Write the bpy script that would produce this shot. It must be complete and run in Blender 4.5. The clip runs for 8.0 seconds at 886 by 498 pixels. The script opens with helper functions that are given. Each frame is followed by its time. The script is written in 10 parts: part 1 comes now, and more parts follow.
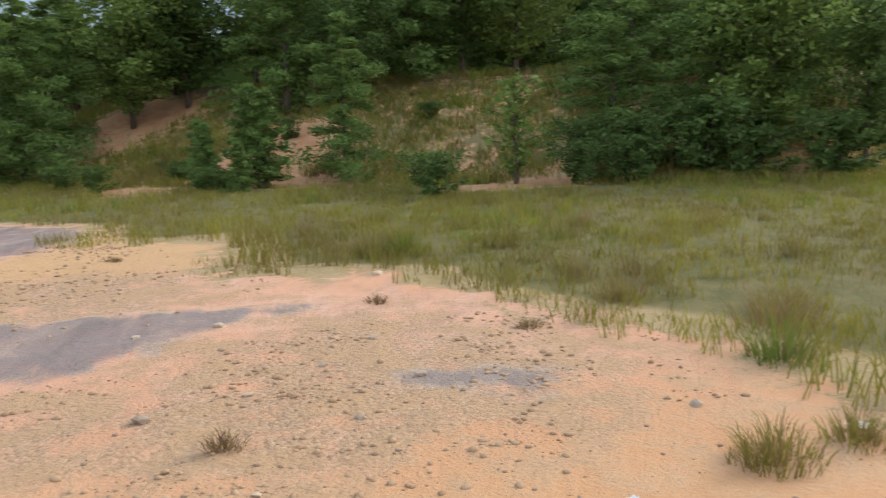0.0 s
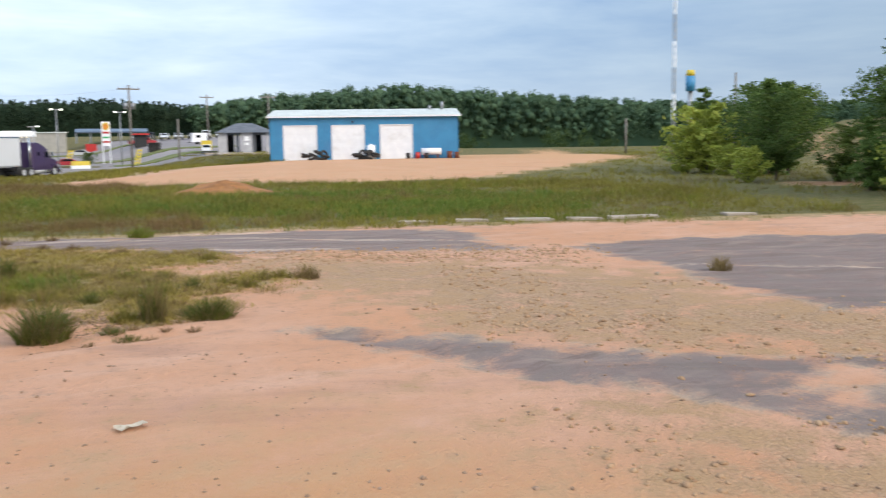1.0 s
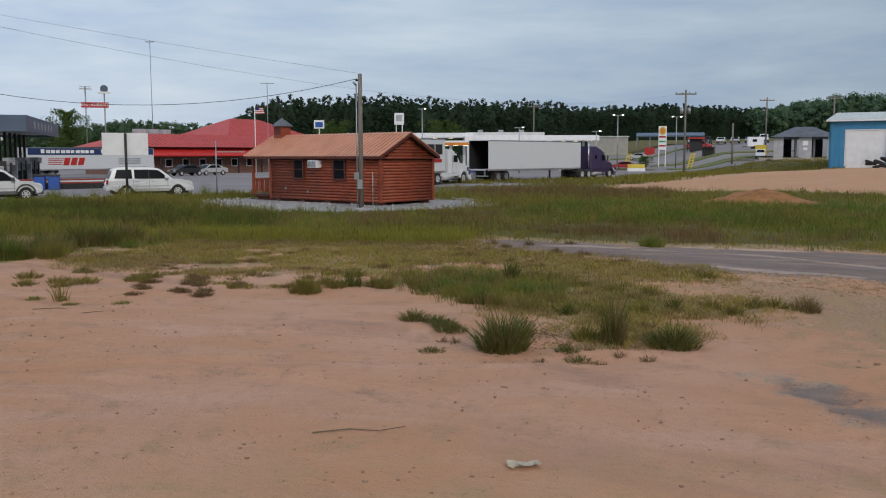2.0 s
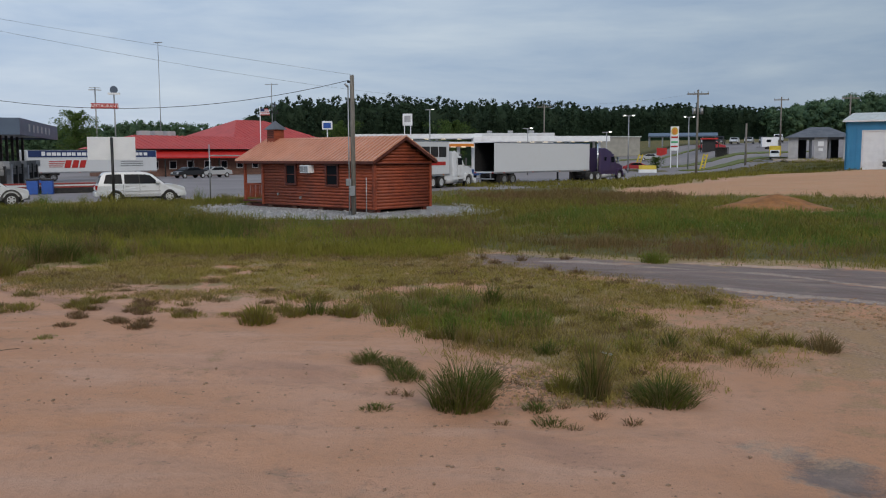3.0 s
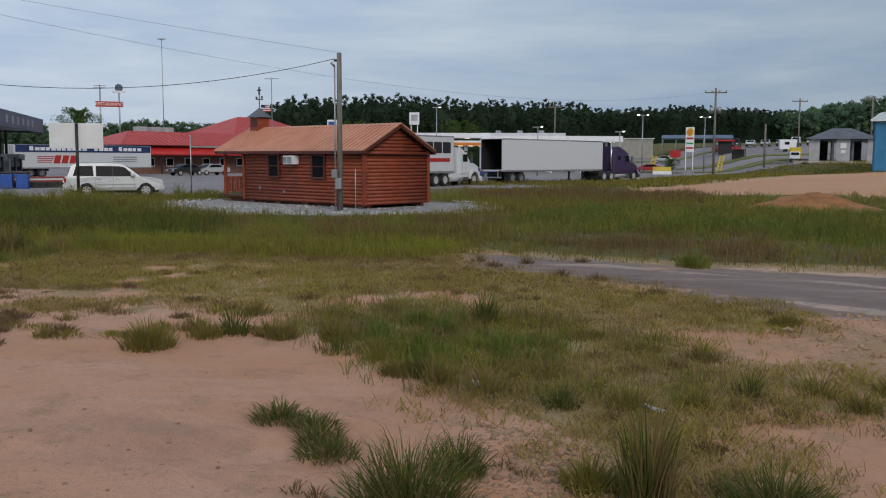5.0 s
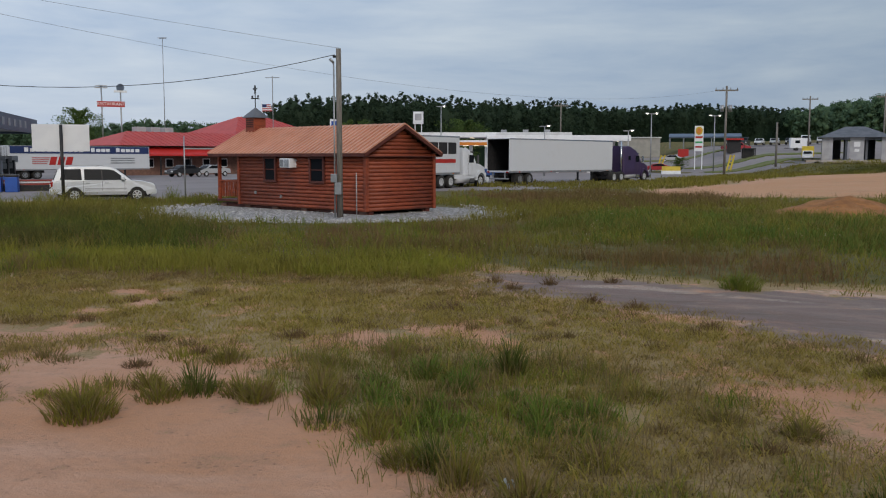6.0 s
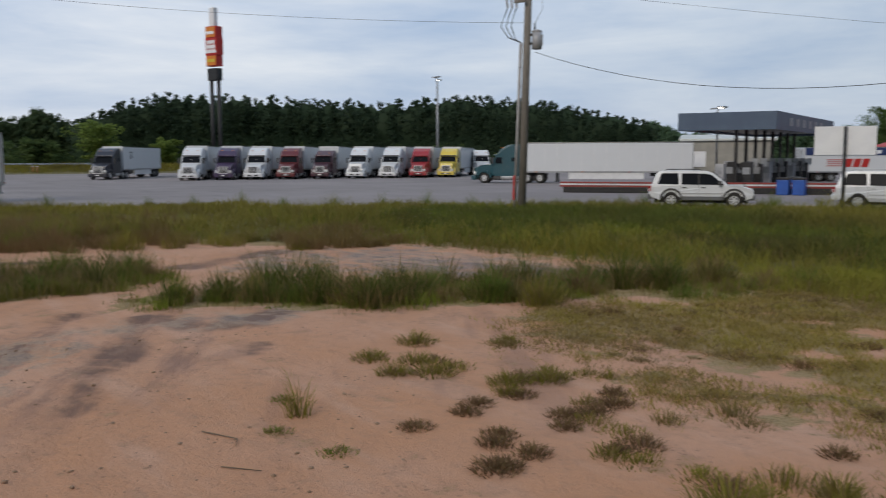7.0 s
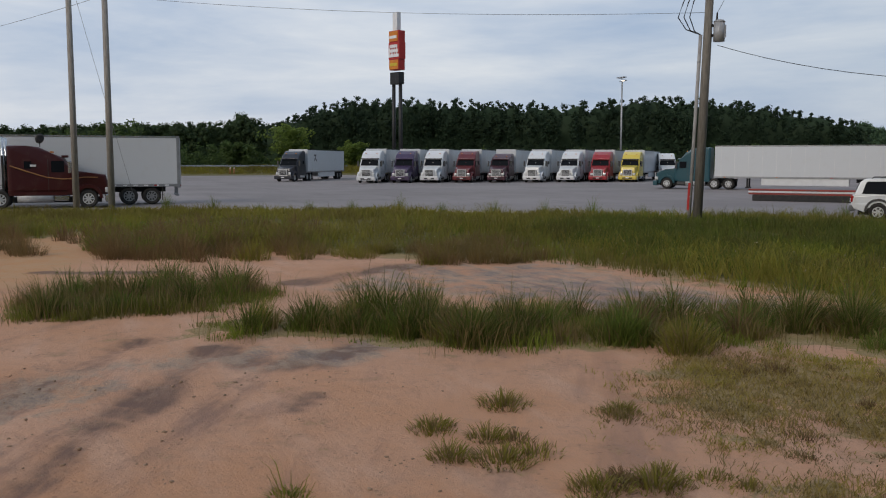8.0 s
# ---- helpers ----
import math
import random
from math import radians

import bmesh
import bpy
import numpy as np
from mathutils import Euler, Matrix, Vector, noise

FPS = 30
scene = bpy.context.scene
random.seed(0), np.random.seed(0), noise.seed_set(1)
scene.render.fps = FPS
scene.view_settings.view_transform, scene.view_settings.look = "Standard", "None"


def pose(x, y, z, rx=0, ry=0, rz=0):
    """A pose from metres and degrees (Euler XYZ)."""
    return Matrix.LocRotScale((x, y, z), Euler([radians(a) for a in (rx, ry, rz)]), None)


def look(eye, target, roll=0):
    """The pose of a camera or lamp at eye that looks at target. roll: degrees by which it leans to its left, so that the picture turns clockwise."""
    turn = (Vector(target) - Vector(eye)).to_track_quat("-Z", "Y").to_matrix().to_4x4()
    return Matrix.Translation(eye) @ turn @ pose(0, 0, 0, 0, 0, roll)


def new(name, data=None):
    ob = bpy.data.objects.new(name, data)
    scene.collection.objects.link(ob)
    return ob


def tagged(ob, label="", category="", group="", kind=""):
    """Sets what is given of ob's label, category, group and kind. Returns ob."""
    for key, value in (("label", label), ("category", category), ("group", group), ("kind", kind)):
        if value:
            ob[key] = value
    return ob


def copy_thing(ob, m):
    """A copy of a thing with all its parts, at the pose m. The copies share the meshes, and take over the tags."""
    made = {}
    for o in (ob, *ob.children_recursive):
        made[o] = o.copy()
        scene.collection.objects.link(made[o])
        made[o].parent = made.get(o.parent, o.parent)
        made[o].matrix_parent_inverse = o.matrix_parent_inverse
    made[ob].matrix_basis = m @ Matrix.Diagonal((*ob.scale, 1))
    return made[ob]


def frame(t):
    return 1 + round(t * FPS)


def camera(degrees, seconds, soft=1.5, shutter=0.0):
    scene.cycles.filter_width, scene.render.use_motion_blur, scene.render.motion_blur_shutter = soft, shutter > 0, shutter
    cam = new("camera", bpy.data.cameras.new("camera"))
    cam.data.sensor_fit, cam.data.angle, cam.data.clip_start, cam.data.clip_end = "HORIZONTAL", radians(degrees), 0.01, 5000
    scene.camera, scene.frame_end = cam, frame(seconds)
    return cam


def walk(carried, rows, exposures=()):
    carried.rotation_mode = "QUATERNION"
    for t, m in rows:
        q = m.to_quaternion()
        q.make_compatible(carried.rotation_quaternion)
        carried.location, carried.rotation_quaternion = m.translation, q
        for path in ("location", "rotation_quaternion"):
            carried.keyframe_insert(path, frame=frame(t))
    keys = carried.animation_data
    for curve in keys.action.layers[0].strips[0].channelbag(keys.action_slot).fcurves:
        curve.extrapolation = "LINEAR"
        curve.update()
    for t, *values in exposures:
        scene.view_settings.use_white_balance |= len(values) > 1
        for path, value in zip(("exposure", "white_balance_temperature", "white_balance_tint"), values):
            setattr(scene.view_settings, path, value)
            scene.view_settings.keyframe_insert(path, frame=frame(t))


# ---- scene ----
cam = camera(53.4, 8.0, soft=1.1, shutter=0.08)
PATH = [
    (0, (-1.533, -0.2, 2.403), (0.428, -0.482, 2.124), -1.4),
    (0.3, (-1.296, -0.419, 2.431), (0.651, -0.049, 2.164), -1.6),
    (0.5, (-0.982, -0.549, 2.437), (0.812, 0.298, 2.18), -1.5),
    (0.6, (-0.886, -0.58, 2.438), (0.799, 0.469, 2.189), -1.5),
    (0.8, (-0.722, -0.624, 2.473), (0.68, 0.783, 2.235), -1.0),
    (1, (-0.47, -0.684, 2.478), (0.559, 1.015, 2.249), -0.8),
    (1.2, (-0.19, -0.747, 2.532), (0.413, 1.147, 2.312), -0.6),
    (1.5, (0.305, -0.528, 2.585), (0.28, 1.461, 2.371), -0.6),
    (1.7, (0.6, -0.284, 2.611), (0.486, 1.701, 2.398), -0.4),
    (2.8, (1.57, 1.804, 2.786), (1.413, 3.787, 2.576), -0.1),
    (3, (1.625, 2.257, 2.87), (1.463, 4.239, 2.658), -0.2),
    (3.5, (1.738, 3.218, 2.662), (1.568, 5.2, 2.454), 0.0),
    (4, (1.763, 4.306, 2.401), (1.585, 6.287, 2.19), -0.4),
    (4.5, (1.757, 5.695, 2.21), (1.577, 7.676, 2.006), 0.1),
    (5.8, (1.5, 8.968, 2.415), (1.316, 10.949, 2.209), 0.3),
    (6, (1.373, 9.487, 2.428), (1.181, 11.467, 2.221), 0.1),
    (6.2, (1.294, 9.959, 2.524), (0.973, 11.922, 2.313), 0.2),
    (6.5, (1.214, 10.84, 2.561), (0.463, 12.682, 2.351), 0.0),
    (6.7, (0.999, 11.395, 2.587), (-0.155, 13.014, 2.375), 0.3),
    (7, (0.86, 12.216, 2.588), (-0.758, 13.373, 2.382), -0.1),
    (7.2, (0.657, 12.7, 2.649), (-1.13, 13.572, 2.442), -0.2),
    (7.5, (0.18, 13.46, 2.661), (-1.631, 14.284, 2.457), -0.0),
    (8, (-0.942, 14.726, 2.679), (-2.767, 15.519, 2.479), 0.1),
]

EXPOSURES = [(0.0, 1.46, 7550, 13), (0.5, 1.52, 7500, 12), (1.0, 1.21, 7400, 12), (1.3, 0.90, 7400, 12), (1.7, 0.42, 7350, 12), (2.8, 0.13, 7150, 12), (4.7, 0.11, 7150, 12), (6.0, 0.15, 7300, 13), (6.6, 0.22, 7350, 13), (7.2, 0.06, 7450, 13), (8.0, 0.01, 7550, 13)]
walk(cam, [(t, look(e, g, r)) for t, e, g, r in PATH], EXPOSURES)

# ---- overcast evening sky and one wide soft sun ----
world = bpy.data.worlds.new("overcast_sky")
scene.world = world
world.use_nodes = True
wn, wl = world.node_tree.nodes, world.node_tree.links
wn.clear()


def wnode(kind, **kw):
    n = wn.new(kind)
    for k, v in kw.items():
        if k in n.inputs:
            n.inputs[k].default_value = v
    return n


sky = wnode("ShaderNodeTexSky")
sky.sky_type, sky.sun_disc = "NISHITA", False
sky.sun_elevation, sky.sun_rotation = radians(32), radians(155)
sky.air_density, sky.dust_density = 1.2, 2.0
skys = wnode("ShaderNodeVectorMath")
skys.operation = "SCALE"
skys.inputs["Scale"].default_value = 0.085
wl.new(sky.outputs[0], skys.inputs[0])
tc = wnode("ShaderNodeTexCoord")
sep = wnode("ShaderNodeSeparateXYZ")
wl.new(tc.outputs["Generated"], sep.inputs[0])
flat = wnode("ShaderNodeMapping")
flat.inputs["Scale"].default_value = (1.0, 1.0, 5.5)
wl.new(tc.outputs["Generated"], flat.inputs[0])
cl1 = wnode("ShaderNodeTexNoise", Scale=2.3, Detail=6.0, Roughness=0.55, Distortion=0.4)
cl2 = wnode("ShaderNodeTexNoise", Scale=6.0, Detail=5.0, Roughness=0.6, Distortion=0.3)
wl.new(flat.outputs[0], cl1.inputs["Vector"])
wl.new(flat.outputs[0], cl2.inputs["Vector"])
mixn = wnode("ShaderNodeMix")
mixn.data_type = "FLOAT"
mixn.inputs[0].default_value = 0.3
wl.new(cl1.outputs[0], mixn.inputs[2])
wl.new(cl2.outputs[0], mixn.inputs[3])
ramp = wnode("ShaderNodeValToRGB")
ramp.color_ramp.elements[0].position, ramp.color_ramp.elements[0].color = 0.28, (0.26, 0.41, 0.68, 1)
ramp.color_ramp.elements[1].position, ramp.color_ramp.elements[1].color = 0.72, (0.66, 0.77, 0.92, 1)
wl.new(mixn.outputs[0], ramp.inputs[0])
up = wnode("ShaderNodeMapRange")
up.inputs["From Min"].default_value, up.inputs["From Max"].default_value = 0.12, 0.95
up.inputs["To Min"].default_value, up.inputs["To Max"].default_value = 1.0, 1.3
wl.new(sep.outputs[2], up.inputs[0])
west = wnode("ShaderNodeMapRange")
west.inputs["From Min"].default_value, west.inputs["From Max"].default_value = -1.0, 1.0
west.inputs["To Min"].default_value, west.inputs["To Max"].default_value = 1.32, 0.40
wl.new(sep.outputs[0], west.inputs[0])
both = wnode("ShaderNodeMath")
both.operation = "MULTIPLY"
wl.new(up.outputs[0], both.inputs[0])
wl.new(west.outputs[0], both.inputs[1])
cls = wnode("ShaderNodeVectorMath")
cls.operation = "SCALE"
wl.new(ramp.outputs[0], cls.inputs[0])
wl.new(both.outputs[0], cls.inputs["Scale"])
side = wnode("ShaderNodeMapRange")
side.inputs["From Min"].default_value, side.inputs["From Max"].default_value = -1.0, 1.0
wl.new(sep.outputs[0], side.inputs[0])
tone = wnode("ShaderNodeMix")
tone.data_type = "RGBA"
tone.inputs[6].default_value, tone.inputs[7].default_value = (1.03, 1.0, 0.97, 1), (0.84, 1.0, 1.10, 1)
wl.new(side.outputs[0], tone.inputs[0])
tinted = wnode("ShaderNodeVectorMath")
tinted.operation = "MULTIPLY"
wl.new(cls.outputs[0], tinted.inputs[0])
wl.new(tone.outputs[2], tinted.inputs[1])
mixs = wnode("ShaderNodeMix")
mixs.data_type = "RGBA"
mixs.inputs[0].default_value = 0.86
wl.new(skys.outputs[0], mixs.inputs[6])
wl.new(tinted.outputs[0], mixs.inputs[7])
bg = wnode("ShaderNodeBackground", Strength=0.88)
wl.new(mixs.outputs[2], bg.inputs[0])
wo = wnode("ShaderNodeOutputWorld")
wl.new(bg.outputs[0], wo.inputs[0])

sun = new("sun", bpy.data.lights.new("sun", "SUN"))
sun.data.energy, sun.data.angle, sun.data.color = 1.25, radians(24), (1.0, 0.97, 0.93)
sun.matrix_world = look((40, -86, 60), (0, 0, 0))

# ---- materials ----
def shader(name, rough=0.7, metal=0.0, spec=0.5):
    m = bpy.data.materials.new(name)
    m.use_nodes = True
    b = m.node_tree.nodes["Principled BSDF"]
    b.inputs["Roughness"].default_value, b.inputs["Metallic"].default_value = rough, metal
    b.inputs["Specular IOR Level"].default_value = spec
    return m, m.node_tree.nodes, m.node_tree.links, b


def rgba(c):
    return (c[0], c[1], c[2], 1)


def noise_at(n, l, scale, detail=4.0, rough=0.6, vec=None, stretch=None):
    t = n.new("ShaderNodeTexNoise")
    t.inputs["Scale"].default_value, t.inputs["Detail"].default_value, t.inputs["Roughness"].default_value = scale, detail, rough
    if vec is None:
        vec = n.new("ShaderNodeTexCoord").outputs["Object"]
    if stretch:
        mp = n.new("ShaderNodeMapping")
        mp.inputs["Scale"].default_value = stretch
        l.new(vec, mp.inputs[0])
        vec = mp.outputs[0]
    l.new(vec, t.inputs["Vector"])
    return t.outputs[0]


def ramp2(n, l, fac, lo, hi):
    r = n.new("ShaderNodeMapRange")
    r.interpolation_type = "SMOOTHSTEP"
    r.inputs["From Min"].default_value, r.inputs["From Max"].default_value = lo, hi
    l.new(fac, r.inputs[0])
    return r.outputs[0]


def mixc(n, l, fac, a, b, blend="MIX"):
    m = n.new("ShaderNodeMix")
    m.data_type, m.blend_type = "RGBA", blend
    for sock, v in ((m.inputs[0], fac), (m.inputs[6], a), (m.inputs[7], b)):
        if isinstance(v, (int, float)):
            sock.default_value = v
        elif isinstance(v, tuple):
            sock.default_value = rgba(v)
        else:
            l.new(v, sock)
    return m.outputs[2]


def math2(n, l, op, a, b):
    m = n.new("ShaderNodeMath")
    m.operation = op
    for sock, v in ((m.inputs[0], a), (m.inputs[1], b)):
        if isinstance(v, (int, float)):
            sock.default_value = v
        else:
            l.new(v, sock)
    return m.outputs[0]


def bump(n, l, b, height, strength=0.3, dist=0.02):
    k = n.new("ShaderNodeBump")
    k.inputs["Strength"].default_value, k.inputs["Distance"].default_value = strength, dist
    l.new(height, k.inputs["Height"])
    l.new(k.outputs[0], b.inputs["Normal"])


def mat(name, c1, c2=None, scale=6.0, fine=60.0, rough=0.7, metal=0.0, bumps=0.15, dist=0.01, dirt=None, vary=0.0, stretch=None, spec=0.4):
    """Two tones mixed by coarse noise, a fine grain over it, optional dirt stains, optional spread between objects."""
    m, n, l, b = shader(name, rough, metal, spec)
    c2 = c2 or tuple(min(1, v * 0.8) for v in c1)
    f1 = ramp2(n, l, noise_at(n, l, scale, stretch=stretch), 0.35, 0.65)
    f2 = noise_at(n, l, fine, 3.0, stretch=stretch)
    col = mixc(n, l, f1, c1, c2)
    col = mixc(n, l, math2(n, l, "MULTIPLY", ramp2(n, l, f2, 0.4, 0.75), 0.25), col, tuple(v * 0.6 for v in c1))
    if dirt:
        f3 = ramp2(n, l, noise_at(n, l, scale * 0.35, 6.0, 0.7), 0.5, 0.72)
        col = mixc(n, l, math2(n, l, "MULTIPLY", f3, 0.55), col, dirt)
    if vary:
        o = n.new("ShaderNodeObjectInfo")
        hs = n.new("ShaderNodeHueSaturation")
        l.new(ramp_lin(n, l, o.outputs["Random"], 1 - vary, 1 + vary), hs.inputs["Value"])
        l.new(col, hs.inputs["Color"])
        col = hs.outputs[0]
    l.new(col, b.inputs["Base Color"])
    l.new(ramp_lin(n, l, f2, max(0.02, rough - 0.12), min(1, rough + 0.1)), b.inputs["Roughness"])
    if bumps:
        bump(n, l, b, f2, bumps, dist)
    return m


def ramp_lin(n, l, fac, lo, hi):
    r = n.new("ShaderNodeMapRange")
    r.inputs["To Min"].default_value, r.inputs["To Max"].default_value = lo, hi
    l.new(fac, r.inputs[0])
    return r.outputs[0]


def leafy(name, c1, c2, c3, rough=0.6):
    """Leaves and blades: colour by island, a little light through them."""
    m, n, l, b = shader(name, rough, 0, 0.12)
    g = n.new("ShaderNodeNewGeometry")
    r = n.new("ShaderNodeValToRGB")
    e = r.color_ramp.elements
    e[0].position, e[0].color = 0.0, rgba(c1)
    e[1].position, e[1].color = 1.0, rgba(c3)
    e.new(0.55).color = rgba(c2)
    l.new(g.outputs["Random Per Island"], r.inputs[0])
    big = ramp2(n, l, noise_at(n, l, 0.35, 3.0), 0.35, 0.65)
    col = mixc(n, l, math2(n, l, "ADD", math2(n, l, "MULTIPLY", big, 0.3), 0.3), r.outputs[0], c2)
    l.new(col, b.inputs["Base Color"])
    t = n.new("ShaderNodeBsdfTranslucent")
    l.new(col, t.inputs[0])
    mx = n.new("ShaderNodeMixShader")
    mx.inputs[0].default_value = 0.4
    l.new(b.outputs[0], mx.inputs[1])
    l.new(t.outputs[0], mx.inputs[2])
    l.new(mx.outputs[0], n["Material Output"].inputs[0])
    return m


def grassy(name, c1, c2, c3, alt, alt2, amount=0.75):
    """Blades whose tone drifts over the field in broad bands and in small patches."""
    m = leafy(name, c1, c2, c3, 0.65)
    n, l = m.node_tree.nodes, m.node_tree.links
    old = n["Principled BSDF"].inputs["Base Color"].links[0].from_socket
    co = n.new("ShaderNodeTexCoord").outputs["Object"]
    f1 = ramp2(n, l, noise_at(n, l, 0.16, 4.0, 0.6, co, (0.6, 1.5, 1)), 0.44, 0.60)
    f2 = ramp2(n, l, noise_at(n, l, 0.55, 4.0, 0.65, co, (0.8, 1.3, 1)), 0.50, 0.66)
    col = mixc(n, l, math2(n, l, "MULTIPLY", f1, amount), old, alt)
    col = mixc(n, l, math2(n, l, "MULTIPLY", f2, amount * 0.8), col, alt2)
    l.new(col, n["Principled BSDF"].inputs["Base Color"])
    l.new(col, n["Translucent BSDF"].inputs[0])
    return m


def glassy(name, tint=(0.012, 0.014, 0.017), rough=0.1):
    """Dark tinted vehicle or shop glass that mirrors the sky."""
    m, n, l, b = shader(name, rough, 0, 0.025)
    b.inputs["Base Color"].default_value = rgba(tint)
    return m


def paint(name, c, dirt=(0.30, 0.25, 0.2), rough=0.32):
    """Vehicle paint: slight tone drift, road dirt in stains, clear coat."""
    m, n, l, b = shader(name, rough, 0, 0.5)
    f1 = ramp2(n, l, noise_at(n, l, 1.6, 6.0, 0.65), 0.5, 0.8)
    f2 = noise_at(n, l, 30, 3.0)
    col = mixc(n, l, math2(n, l, "MULTIPLY", f1, 0.35 if sum(c) > 1.2 else 0.12), c, dirt)
    col = mixc(n, l, math2(n, l, "MULTIPLY", f2, 0.12), col, tuple(v * 0.5 for v in c))
    l.new(col, b.inputs["Base Color"])
    b.inputs["Coat Weight"].default_value, b.inputs["Coat Roughness"].default_value = 0.25, 0.15
    l.new(ramp_lin(n, l, f2, rough - 0.1, rough + 0.15), b.inputs["Roughness"])
    return m


def glow(name, c, strength):
    m, n, l, b = shader(name, 0.4)
    b.inputs["Base Color"].default_value = rgba(c)
    b.inputs["Emission Color"].default_value, b.inputs["Emission Strength"].default_value = rgba(c), strength
    return m


